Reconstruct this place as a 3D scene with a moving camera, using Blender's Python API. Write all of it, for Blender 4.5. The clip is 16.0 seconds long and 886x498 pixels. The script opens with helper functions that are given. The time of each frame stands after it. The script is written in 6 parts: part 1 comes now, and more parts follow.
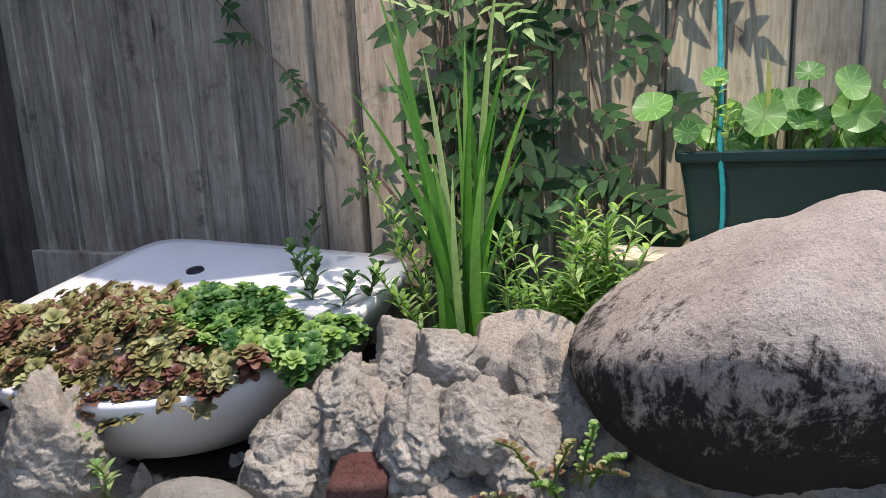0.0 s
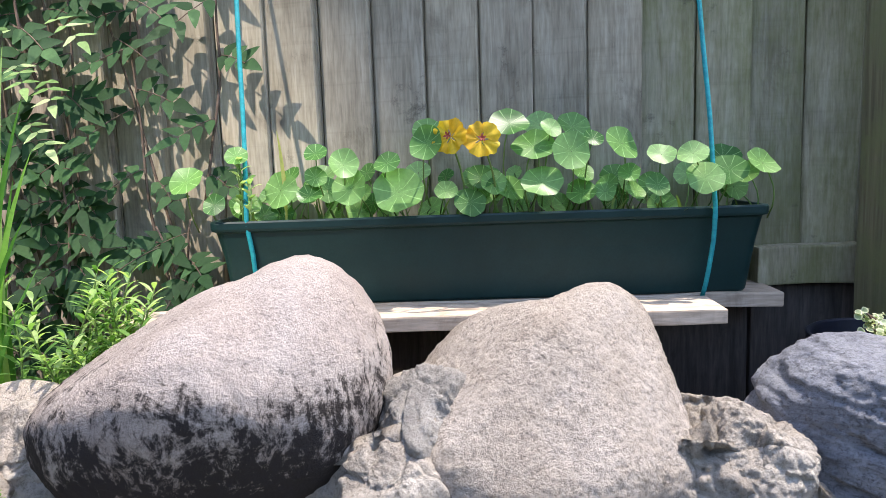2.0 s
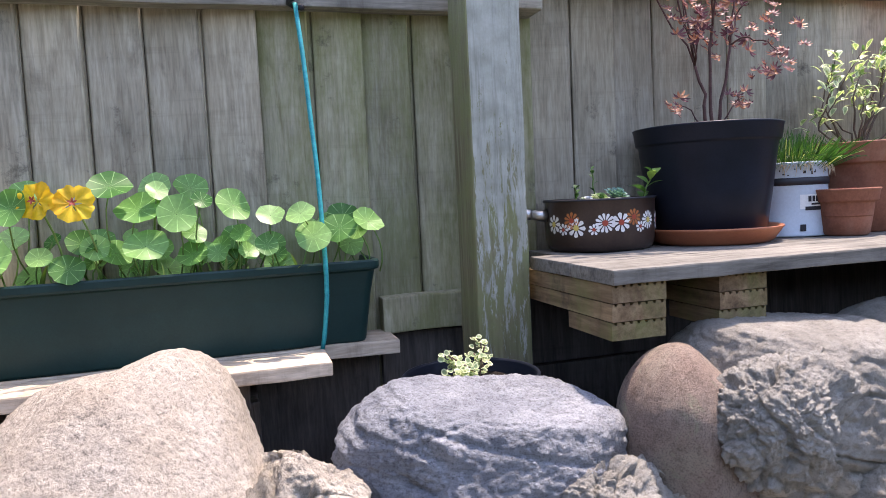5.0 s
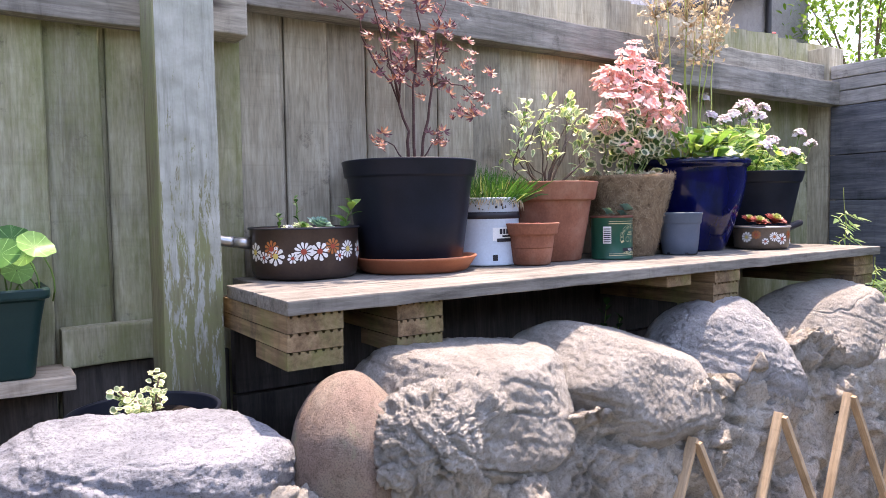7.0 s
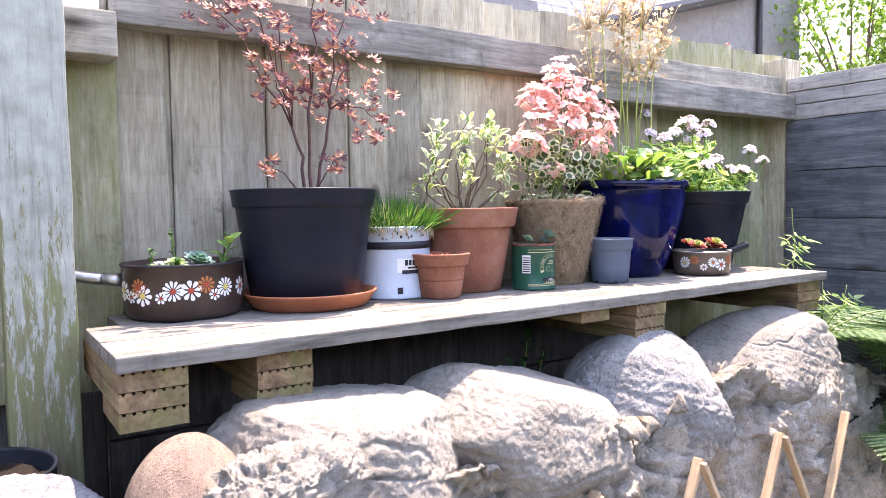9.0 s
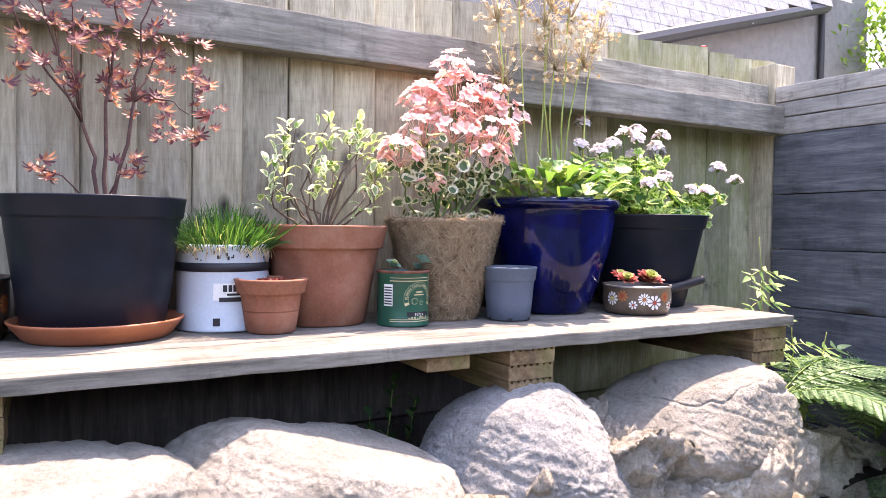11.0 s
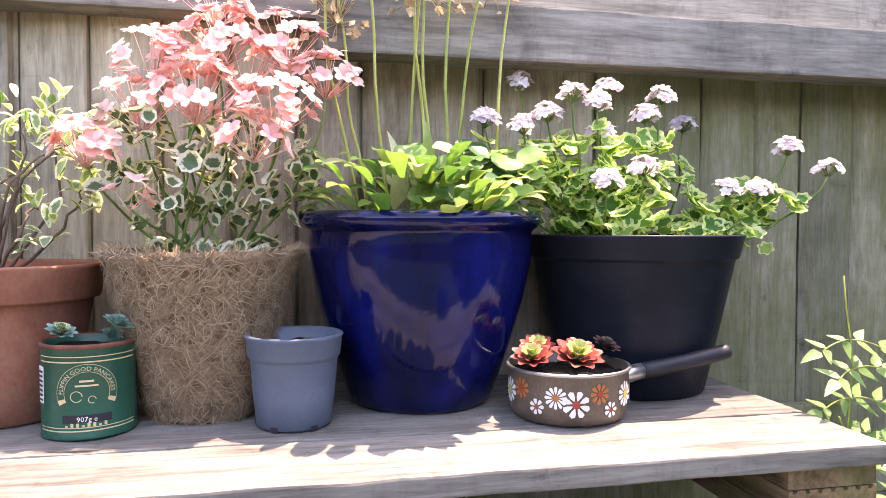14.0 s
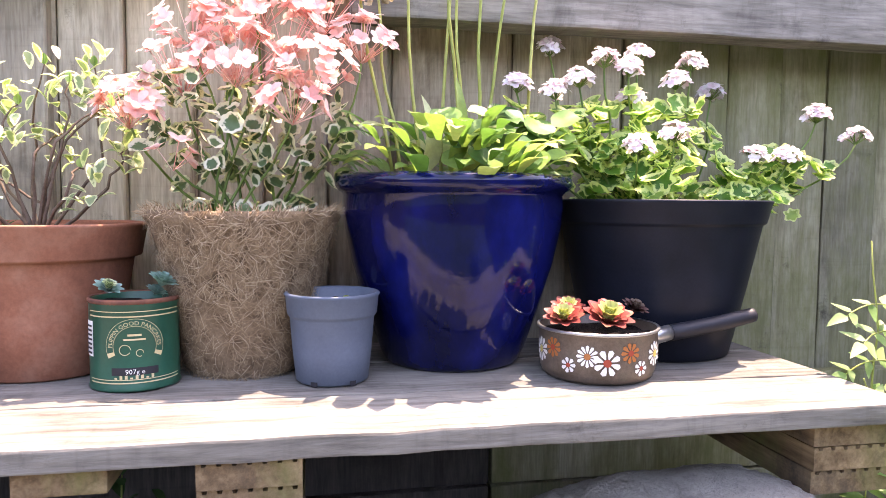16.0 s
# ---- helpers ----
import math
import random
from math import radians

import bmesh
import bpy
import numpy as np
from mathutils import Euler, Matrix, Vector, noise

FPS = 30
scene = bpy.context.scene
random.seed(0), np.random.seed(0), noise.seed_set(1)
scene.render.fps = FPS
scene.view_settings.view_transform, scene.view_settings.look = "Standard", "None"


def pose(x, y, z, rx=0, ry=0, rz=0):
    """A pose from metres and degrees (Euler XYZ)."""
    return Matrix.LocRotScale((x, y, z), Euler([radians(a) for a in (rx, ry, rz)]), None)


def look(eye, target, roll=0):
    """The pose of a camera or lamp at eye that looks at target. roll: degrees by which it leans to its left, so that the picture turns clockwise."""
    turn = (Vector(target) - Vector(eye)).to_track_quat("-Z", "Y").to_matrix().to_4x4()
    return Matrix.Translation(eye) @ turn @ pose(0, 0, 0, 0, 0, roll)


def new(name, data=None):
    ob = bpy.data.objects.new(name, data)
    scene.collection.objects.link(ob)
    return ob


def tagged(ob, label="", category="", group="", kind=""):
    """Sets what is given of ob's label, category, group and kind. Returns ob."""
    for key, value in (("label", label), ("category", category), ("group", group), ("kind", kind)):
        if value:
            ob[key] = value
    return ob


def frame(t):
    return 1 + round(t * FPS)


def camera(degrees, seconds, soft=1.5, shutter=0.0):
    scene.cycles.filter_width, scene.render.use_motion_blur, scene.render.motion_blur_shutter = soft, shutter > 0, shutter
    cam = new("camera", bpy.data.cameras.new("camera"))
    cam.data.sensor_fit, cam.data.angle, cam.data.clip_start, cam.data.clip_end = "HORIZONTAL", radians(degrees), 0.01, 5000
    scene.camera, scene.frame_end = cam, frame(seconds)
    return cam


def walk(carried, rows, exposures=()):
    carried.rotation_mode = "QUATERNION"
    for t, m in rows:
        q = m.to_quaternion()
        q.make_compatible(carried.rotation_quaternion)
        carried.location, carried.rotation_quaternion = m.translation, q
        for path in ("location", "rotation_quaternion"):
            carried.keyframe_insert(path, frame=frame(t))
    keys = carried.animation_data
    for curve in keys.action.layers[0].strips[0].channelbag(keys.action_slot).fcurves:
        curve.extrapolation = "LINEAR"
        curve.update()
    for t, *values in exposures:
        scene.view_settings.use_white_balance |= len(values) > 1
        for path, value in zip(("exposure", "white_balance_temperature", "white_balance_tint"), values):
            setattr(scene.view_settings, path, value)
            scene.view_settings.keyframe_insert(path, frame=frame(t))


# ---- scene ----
cam = camera(64.6, 16.0, 0.7)
PATH = [
    (0, (0.061, 0.022, 1.366), (-0.622, 1.856, 0.954), -3.0),
    (0.5, (0.128, 0.018, 1.366), (-0.302, 1.942, 1.032), -2.1),
    (1, (0.261, 0.025, 1.365), (-0.052, 1.977, 1.062), -2.7),
    (1.5, (0.372, 0.016, 1.373), (0.212, 1.994, 1.124), -1.5),
    (2, (0.452, 0.004, 1.363), (0.401, 1.987, 1.11), -1.9),
    (2.5, (0.511, -0.008, 1.362), (0.522, 1.978, 1.13), -2.0),
    (3, (0.546, -0.004, 1.36), (0.528, 1.982, 1.123), -1.9),
    (3.5, (0.603, -0.002, 1.358), (0.663, 1.987, 1.164), -1.8),
    (4, (0.62, -0.008, 1.365), (0.732, 1.98, 1.171), -2.0),
    (4.5, (0.672, -0.025, 1.372), (1.048, 1.93, 1.188), -2.5),
    (5, (0.72, -0.05, 1.376), (1.3, 1.858, 1.229), -2.8),
    (5.2, (0.729, -0.058, 1.381), (1.397, 1.823, 1.251), -2.6),
    (7.3, (0.915, -0.139, 1.389), (2.042, 1.51, 1.274), -1.0),
    (7.5, (0.948, -0.143, 1.386), (2.049, 1.523, 1.275), -1.0),
    (8, (1.034, -0.158, 1.381), (2.137, 1.507, 1.282), -0.5),
    (8.5, (1.104, -0.16, 1.426), (2.252, 1.472, 1.293), 0.2),
    (9, (1.102, -0.164, 1.453), (2.222, 1.489, 1.335), -0.9),
    (9.5, (1.132, -0.175, 1.446), (2.321, 1.431, 1.349), -1.6),
    (9.7, (1.161, -0.174, 1.441), (2.352, 1.432, 1.395), -1.5),
    (11.8, (1.866, -0.113, 1.453), (2.595, 1.744, 1.308), 0.4),
    (12, (1.904, -0.099, 1.447), (2.584, 1.773, 1.272), 0.2),
    (12.5, (2.027, -0.028, 1.457), (2.72, 1.84, 1.282), 0.8),
    (13, (2.21, 0.088, 1.496), (2.802, 1.993, 1.358), 0.2),
    (13.5, (2.342, 0.163, 1.526), (2.867, 2.089, 1.398), 0.6),
    (14, (2.465, 0.202, 1.498), (2.866, 2.16, 1.436), 0.1),
    (14.5, (2.527, 0.234, 1.485), (2.917, 2.195, 1.422), 0.8),
    (15, (2.529, 0.233, 1.5), (2.953, 2.187, 1.447), -0.6),
    (15.5, (2.493, 0.224, 1.493), (2.902, 2.18, 1.406), -1.2),
    (16, (2.428, 0.19, 1.482), (2.807, 2.15, 1.348), 0.5),
]
EXPOSURE = [(0.0, 1.3, 6900, 17), (0.5, 1.87, 6650, 14), (1.5, 1.92, 6650, 16), (3.0, 1.72, 6800, 19), (5.2, 2.15, 7100, 24), (7.3, 2.6, 7500, 27), (9.7, 3.1, 7600, 27), (11.8, 2.78, 7900, 29), (16.0, 3.15, 8200, 32)]
walk(cam, [(t, look(eye, target, roll)) for t, eye, target, roll in PATH], EXPOSURE)

# ---- daylight: a high sun behind the fence, to the right ----
SUN_TO = Vector((0.30, 0.13, 1.0)).normalized()
world = bpy.data.worlds.new("daylight")
scene.world = world
world.use_nodes = True
wt = world.node_tree
sky = wt.nodes.new("ShaderNodeTexSky")
sky.sky_type = "NISHITA"
sky.sun_disc = False
sky.sun_elevation = math.asin(SUN_TO.z)
sky.sun_rotation = math.atan2(SUN_TO.x, SUN_TO.y)
wt.links.new(sky.outputs[0], wt.nodes["Background"].inputs[0])
wt.nodes["Background"].inputs[1].default_value = 0.15
sun_data = bpy.data.lights.new("sun", "SUN")
sun_data.energy, sun_data.angle, sun_data.color = 2.05, radians(0.55), (1.0, 0.95, 0.87)
sun = new("sun", sun_data)
sun.matrix_world = look(SUN_TO * 20, (0, 0, 0))

# sun thrown back onto the fence by an upper window across the garden
glint_data = bpy.data.lights.new("window_reflection", "SPOT")
glint_data.energy, glint_data.color, glint_data.shadow_soft_size = 1400, (1.0, 0.94, 0.85), 0.04
glint_data.spot_size, glint_data.spot_blend = radians(7.6), 0.85
glint = new("window_reflection", glint_data)
glint.matrix_world = look((-3.3, -3.9, 7.9), (-0.21, 1.33, 1.37))

# ---- materials ----
def material(name):
    m = bpy.data.materials.new(name)
    m.use_nodes = True
    nt = m.node_tree
    return m, nt, nt.nodes["Principled BSDF"]


def node(nt, kind, **values):
    n = nt.nodes.new(kind)
    for key, value in values.items():
        n.inputs[key.replace("_", " ")].default_value = value
    return n


def ramp(nt, factor, stops):
    r = nt.nodes.new("ShaderNodeValToRGB")
    r.color_ramp.elements[0].position, r.color_ramp.elements[0].color = stops[0][0], (*stops[0][1], 1)
    r.color_ramp.elements[1].position, r.color_ramp.elements[1].color = stops[-1][0], (*stops[-1][1], 1)
    for at, c in stops[1:-1]:
        r.color_ramp.elements.new(at).color = (*c, 1)
    nt.links.new(factor, r.inputs[0])
    return r.outputs[0]


def blend(nt, factor, a, b, kind="MIX"):
    m = nt.nodes.new("ShaderNodeMix")
    m.data_type, m.blend_type = "RGBA", kind
    for value, slot in ((factor, 0), (a, 6), (b, 7)):
        if isinstance(value, (float, int)):
            m.inputs[slot].default_value = value
        elif isinstance(value, tuple):
            m.inputs[slot].default_value = (*value, 1)
        else:
            nt.links.new(value, m.inputs[slot])
    return m.outputs[2]


def places(nt, stretch=(1, 1, 1), shuffle=False):
    """Texture places in metres; shuffle moves them from object to object."""
    tc = nt.nodes.new("ShaderNodeTexCoord")
    mp = nt.nodes.new("ShaderNodeMapping")
    mp.inputs["Scale"].default_value = stretch
    nt.links.new(tc.outputs["Object"], mp.inputs[0])
    if shuffle:
        info = nt.nodes.new("ShaderNodeObjectInfo")
        mul = nt.nodes.new("ShaderNodeMath")
        mul.operation = "MULTIPLY"
        mul.inputs[1].default_value = 37.0
        nt.links.new(info.outputs["Random"], mul.inputs[0])
        nt.links.new(mul.outputs[0], mp.inputs["Location"])
    return mp.outputs[0]


def grain(nt, where, scale, detail=5.0, rough=0.6, warp=0.0):
    n = node(nt, "ShaderNodeTexNoise", Scale=scale, Detail=detail, Roughness=rough, Distortion=warp)
    nt.links.new(where, n.inputs["Vector"])
    return n.outputs[0]


def relief(nt, bsdf, height, strength, distance):
    b = node(nt, "ShaderNodeBump", Strength=strength, Distance=distance)
    nt.links.new(height, b.inputs["Height"])
    nt.links.new(b.outputs[0], bsdf.inputs["Normal"])
    return b


def surface(name, stops, scale=12, fine=150, rough=0.8, bump=0.4, depth=0.002, stretch=(1, 1, 1), speck=0.25, metal=0.0, coat=0.0, shuffle=False, specular=0.4):
    m, nt, p = material(name)
    w = places(nt, stretch, shuffle)
    big, small = grain(nt, w, scale, 6), grain(nt, w, fine, 4, 0.7)
    c = ramp(nt, big, stops)
    if speck:
        c = blend(nt, speck, c, ramp(nt, small, [(0.3, (0.25, 0.25, 0.25)), (0.7, (1.3, 1.3, 1.3))]), "MULTIPLY")
    nt.links.new(c, p.inputs["Base Color"])
    p.inputs["Roughness"].default_value, p.inputs["Metallic"].default_value = rough, metal
    p.inputs["Coat Weight"].default_value = coat
    p.inputs["Specular IOR Level"].default_value = specular
    if bump:
        relief(nt, p, small, bump, depth)
    return m


def stone(name, stops, stain=None, stain_at=0.55, pit=90, layered=(1, 1, 1), bump=0.7, band=0.0, contrast=0.6, speckle=0.5, depth=0.007):
    """Rough natural stone: broad tints, speckle, pits and, where given, dark stains."""
    m, nt, p = material(name)
    w, lw = places(nt), places(nt, layered)
    broad, mid, fine = grain(nt, w, 7, 6), grain(nt, lw, 70, 8, 0.75, 0.4), grain(nt, w, pit * 2.4, 4, 0.8)
    c = ramp(nt, broad, stops)
    c = blend(nt, contrast, c, ramp(nt, mid, [(0.32, (0.35, 0.34, 0.33)), (0.5, (1, 1, 1)), (0.75, (1.28, 1.26, 1.23))]), "MULTIPLY")
    c = blend(nt, speckle, c, ramp(nt, fine, [(0.36, (0.12, 0.115, 0.115)), (0.48, (1, 1, 1)), (0.70, (1.3, 1.3, 1.3))]), "MULTIPLY")
    if stain:
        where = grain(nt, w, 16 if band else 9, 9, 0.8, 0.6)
        if band:  # black stain plus painted shade, both growing towards the stone's foot
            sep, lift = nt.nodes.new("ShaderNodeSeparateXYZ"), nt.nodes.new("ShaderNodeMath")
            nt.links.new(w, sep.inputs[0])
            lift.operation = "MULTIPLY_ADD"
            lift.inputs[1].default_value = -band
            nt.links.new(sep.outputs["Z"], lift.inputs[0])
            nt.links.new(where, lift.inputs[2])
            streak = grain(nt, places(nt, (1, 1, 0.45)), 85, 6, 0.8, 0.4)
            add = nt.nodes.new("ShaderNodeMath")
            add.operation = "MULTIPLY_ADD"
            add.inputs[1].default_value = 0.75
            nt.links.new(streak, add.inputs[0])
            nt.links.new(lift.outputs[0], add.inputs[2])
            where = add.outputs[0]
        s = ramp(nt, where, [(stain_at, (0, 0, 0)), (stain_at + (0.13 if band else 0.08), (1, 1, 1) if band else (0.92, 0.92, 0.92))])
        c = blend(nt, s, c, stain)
    nt.links.new(c, p.inputs["Base Color"])
    p.inputs["Roughness"].default_value = 0.92
    p.inputs["Specular IOR Level"].default_value = 0.2
    b = relief(nt, p, mid, bump, depth)
    b2 = node(nt, "ShaderNodeBump", Strength=0.9, Distance=0.006)
    nt.links.new(fine, b2.inputs["Height"])
    nt.links.new(b.outputs[0], b2.inputs["Normal"])
    nt.links.new(b2.outputs[0], p.inputs["Normal"])
    return m


def timber(name, stops, green=0.0, green_from=0.0, along="z", bump=0.5, dirt=0.0):
    """Weathered wood with grain along one axis, knots, and algae or dirt where asked."""
    m, nt, p = material(name)
    long = {"x": (1.4, 16, 16), "y": (16, 1.4, 16), "z": (16, 16, 1.4)}[along]
    w, g = places(nt, (1, 1, 1), True), places(nt, long, True)
    lines, broad = grain(nt, g, 3.2, 7, 0.65, 0.5), grain(nt, w, 5, 5)
    fine = grain(nt, g, 14, 3, 0.6)
    c = ramp(nt, lines, stops)
    c = blend(nt, 0.65, c, ramp(nt, broad, [(0.3, (0.55, 0.54, 0.53)), (0.5, (0.95, 0.94, 0.93)), (0.72, (1.2, 1.18, 1.15))]), "MULTIPLY")
    c = blend(nt, 0.36, c, ramp(nt, fine, [(0.35, (0.40, 0.38, 0.36)), (0.6, (1.1, 1.1, 1.1))]), "MULTIPLY")
    tone = nt.nodes.new("ShaderNodeObjectInfo")
    c = blend(nt, 0.8, c, ramp(nt, tone.outputs["Random"], [(0.0, (0.72, 0.72, 0.73)), (0.5, (0.95, 0.94, 0.92)), (1.0, (1.15, 1.13, 1.08))]), "MULTIPLY")
    saw = grain(nt, places(nt, {"x": (60, 3, 3), "y": (3, 60, 3), "z": (3, 3, 60)}[along], True), 1.6, 3, 0.6)
    c = blend(nt, 0.22, c, ramp(nt, saw, [(0.28, (0.55, 0.54, 0.53)), (0.42, (1, 1, 1)), (0.7, (1.1, 1.1, 1.1))]), "MULTIPLY")
    smudge = grain(nt, places(nt, (2.0, 2.0, 1.0), True), 7, 6, 0.7, 0.5)
    c = blend(nt, 0.6, c, ramp(nt, smudge, [(0.3, (0.45, 0.44, 0.43)), (0.45, (1, 1, 1)), (0.8, (1.12, 1.12, 1.1))]), "MULTIPLY")
    kw = places(nt, {"x": (0.35, 1, 1), "y": (1, 0.35, 1), "z": (1, 1, 0.45)}[along], True)
    v = node(nt, "ShaderNodeTexVoronoi", Scale=6.0)
    nt.links.new(kw, v.inputs["Vector"])
    knots = ramp(nt, v.outputs["Distance"], [(0.045, (1, 1, 1)), (0.11, (0, 0, 0))])
    c = blend(nt, knots, c, (0.045, 0.036, 0.03))
    if green:
        a = ramp(nt, grain(nt, places(nt, (1, 1, 0.45)), 6, 7, 0.7), [(0.5 - green * 0.25, (0, 0, 0)), (0.75 - green * 0.2, (1, 1, 1))])
        c = blend(nt, a, c, (0.17, 0.185, 0.06))
    if dirt:
        d = ramp(nt, grain(nt, w, 9, 8, 0.75), [(0.62 - dirt * 0.2, (0, 0, 0)), (0.75, (1, 1, 1))])
        c = blend(nt, d, c, (0.05, 0.042, 0.036))
    nt.links.new(c, p.inputs["Base Color"])
    p.inputs["Roughness"].default_value = 0.85
    p.inputs["Specular IOR Level"].default_value = 0.25
    relief(nt, p, lines, bump, 0.003)
    return m


def flaked(name):
    """Old pale paint flaking off greenish wood."""
    m, nt, p = material(name)
    w, g = places(nt, (1, 1, 1)), places(nt, (9, 9, 1.3))
    wood = ramp(nt, grain(nt, places(nt, (40, 40, 2)), 2.5, 6), [(0.3, (0.11, 0.095, 0.05)), (0.7, (0.27, 0.25, 0.14))])
    moss = ramp(nt, grain(nt, w, 7, 6, 0.7), [(0.42, (0, 0, 0)), (0.6, (1, 1, 1))])
    wood = blend(nt, moss, wood, (0.19, 0.20, 0.085))
    paint = ramp(nt, grain(nt, w, 22, 6), [(0.3, (0.27, 0.275, 0.22)), (0.7, (0.44, 0.44, 0.38))])
    chips = grain(nt, g, 7.0, 9, 0.82, 0.3)
    side = nt.nodes.new("ShaderNodeSeparateXYZ")
    nt.links.new(w, side.inputs[0])
    left = nt.nodes.new("ShaderNodeMath")
    left.operation = "MULTIPLY_ADD"
    left.inputs[1].default_value = 0.35
    nt.links.new(side.outputs["Z"], left.inputs[0])
    nt.links.new(chips, left.inputs[2])
    # the side faces have lost their paint
    face = nt.nodes.new("ShaderNodeMath")
    face.operation = "LESS_THAN"
    face.inputs[1].default_value = -0.049
    nt.links.new(side.outputs["X"], face.inputs[0])
    on = ramp(nt, left.outputs[0], [(0.645, (0, 0, 0)), (0.665, (1, 1, 1))])
    on = blend(nt, face.outputs[0], on, (0.0, 0.0, 0.0))
    paint = blend(nt, 0.55, paint, ramp(nt, grain(nt, places(nt, (30, 30, 1.5)), 3, 6, 0.7), [(0.3, (0.35, 0.36, 0.30)), (0.5, (1, 1, 1)), (0.75, (1.15, 1.15, 1.12))]), "MULTIPLY")
    c = blend(nt, on, wood, paint)
    nt.links.new(c, p.inputs["Base Color"])
    p.inputs["Roughness"].default_value = 0.85
    relief(nt, p, chips, 0.8, 0.004)
    return m


def foliage(name, stops, edge=None, glow=0.45, rough=0.45, scale=25, vein=0.0, rim=0.62):
    """Thin leaf: light comes through it."""
    m, nt, p = material(name)
    w = places(nt)
    info = nt.nodes.new("ShaderNodeNewGeometry")
    obj = nt.nodes.new("ShaderNodeObjectInfo")
    add = nt.nodes.new("ShaderNodeMath")
    add.operation = "ADD"
    nt.links.new(info.outputs["Random Per Island"], add.inputs[0])
    nt.links.new(obj.outputs["Random"], add.inputs[1])
    frac = nt.nodes.new("ShaderNodeMath")
    frac.operation = "FRACT"
    nt.links.new(add.outputs[0], frac.inputs[0])
    c = ramp(nt, frac.outputs[0], stops)
    n = grain(nt, w, scale * 5, 4)
    c = blend(nt, 0.4, c, ramp(nt, n, [(0.3, (0.6, 0.62, 0.6)), (0.7, (1.25, 1.25, 1.2))]), "MULTIPLY")
    if edge or vein:
        uv = nt.nodes.new("ShaderNodeUVMap")
        sep = nt.nodes.new("ShaderNodeSeparateXYZ")
        nt.links.new(uv.outputs[0], sep.inputs[0])
        if vein:
            wave = nt.nodes.new("ShaderNodeMath")
            wave.operation = "PINGPONG"
            wave.inputs[1].default_value = 1.0 / 18
            nt.links.new(sep.outputs["X"], wave.inputs[0])
            line = ramp(nt, wave.outputs[0], [(0.001, (0.6, 0.6, 0.6)), (0.006, (0, 0, 0))])
            c = blend(nt, line, c, tuple(min(1, 1.6 * q + 0.03) for q in stops[-1][1]))
        if edge:
            wob = nt.nodes.new("ShaderNodeMath")
            wob.operation = "MULTIPLY_ADD"
            wob.inputs[1].default_value, wob.inputs[2].default_value = 1.3, -0.65
            nt.links.new(grain(nt, w, 110, 3), wob.inputs[0])
            s = nt.nodes.new("ShaderNodeMath")
            s.operation = "ADD"
            nt.links.new(sep.outputs["Y"], s.inputs[0])
            nt.links.new(wob.outputs[0], s.inputs[1])
            c = blend(nt, ramp(nt, s.outputs[0], [(rim, (0, 0, 0)), (rim + 0.16, (1, 1, 1))]), c, edge)
    nt.links.new(c, p.inputs["Base Color"])
    p.inputs["Roughness"].default_value = rough
    p.inputs["Specular IOR Level"].default_value = 0.35
    t = nt.nodes.new("ShaderNodeBsdfTranslucent")
    nt.links.new(blend(nt, 1.0, c, (1.5, 1.7, 0.9), "MULTIPLY") if stops[0][1][1] > stops[0][1][0] else c, t.inputs[0])
    mix = nt.nodes.new("ShaderNodeMixShader")
    mix.inputs[0].default_value = glow
    nt.links.new(p.outputs[0], mix.inputs[1])
    nt.links.new(t.outputs[0], mix.inputs[2])
    nt.links.new(mix.outputs[0], nt.nodes["Material Output"].inputs[0])
    return m


def plain(name, c, rough=0.5, metal=0.0, coat=0.0):
    return surface(name, [(0.3, tuple(q * 0.85 for q in c)), (0.7, tuple(min(1, q * 1.1) for q in c))], 18, 220, rough, 0.12, 0.0006, speck=0.12, metal=metal, coat=coat)


M_FENCE = timber("weathered_grey_board", [(0.25, (0.30, 0.258, 0.19)), (0.5, (0.45, 0.40, 0.30)), (0.75, (0.57, 0.52, 0.41))], dirt=0.08)
M_FENCE_GREEN = timber("algae_grey_board", [(0.25, (0.26, 0.24, 0.15)), (0.5, (0.41, 0.385, 0.27)), (0.75, (0.52, 0.49, 0.38))], green=0.3, dirt=0.1)
M_RAIL = timber("grey_rail", [(0.25, (0.15, 0.137, 0.115)), (0.55, (0.33, 0.305, 0.26)), (0.8, (0.48, 0.45, 0.395))], along="x", dirt=0.25)
# darker copy of the fence boards: mould plus left-end shade in the colour
M_FENCE_SHADE_MOULD = timber("shaded_mouldy_board", [(0.25, (0.20, 0.17, 0.14)), (0.5, (0.36, 0.315, 0.26)), (0.75, (0.50, 0.45, 0.385))], dirt=0.25)
M_RAIL_Y = timber("grey_capping_board", [(0.25, (0.20, 0.185, 0.17)), (0.5, (0.34, 0.315, 0.285)), (0.75, (0.45, 0.42, 0.385))], along="y", dirt=0.15)
M_POST = flaked("flaking_painted_post")
M_SHELF = timber("pale_shelf_board", [(0.32, (0.105, 0.098, 0.086)), (0.47, (0.185, 0.175, 0.155)), (0.75, (0.28, 0.268, 0.24))], along="x", dirt=0.15, bump=0.8)
M_DECK = timber("decking_offcut", [(0.25, (0.10, 0.063, 0.034)), (0.5, (0.24, 0.16, 0.09)), (0.75, (0.37, 0.265, 0.155))], along="y", green=0.08, dirt=0.4)
M_PLANK = timber("raw_plank", [(0.25, (0.32, 0.25, 0.18)), (0.5, (0.52, 0.43, 0.33)), (0.75, (0.66, 0.57, 0.46))], along="x", dirt=0.05)
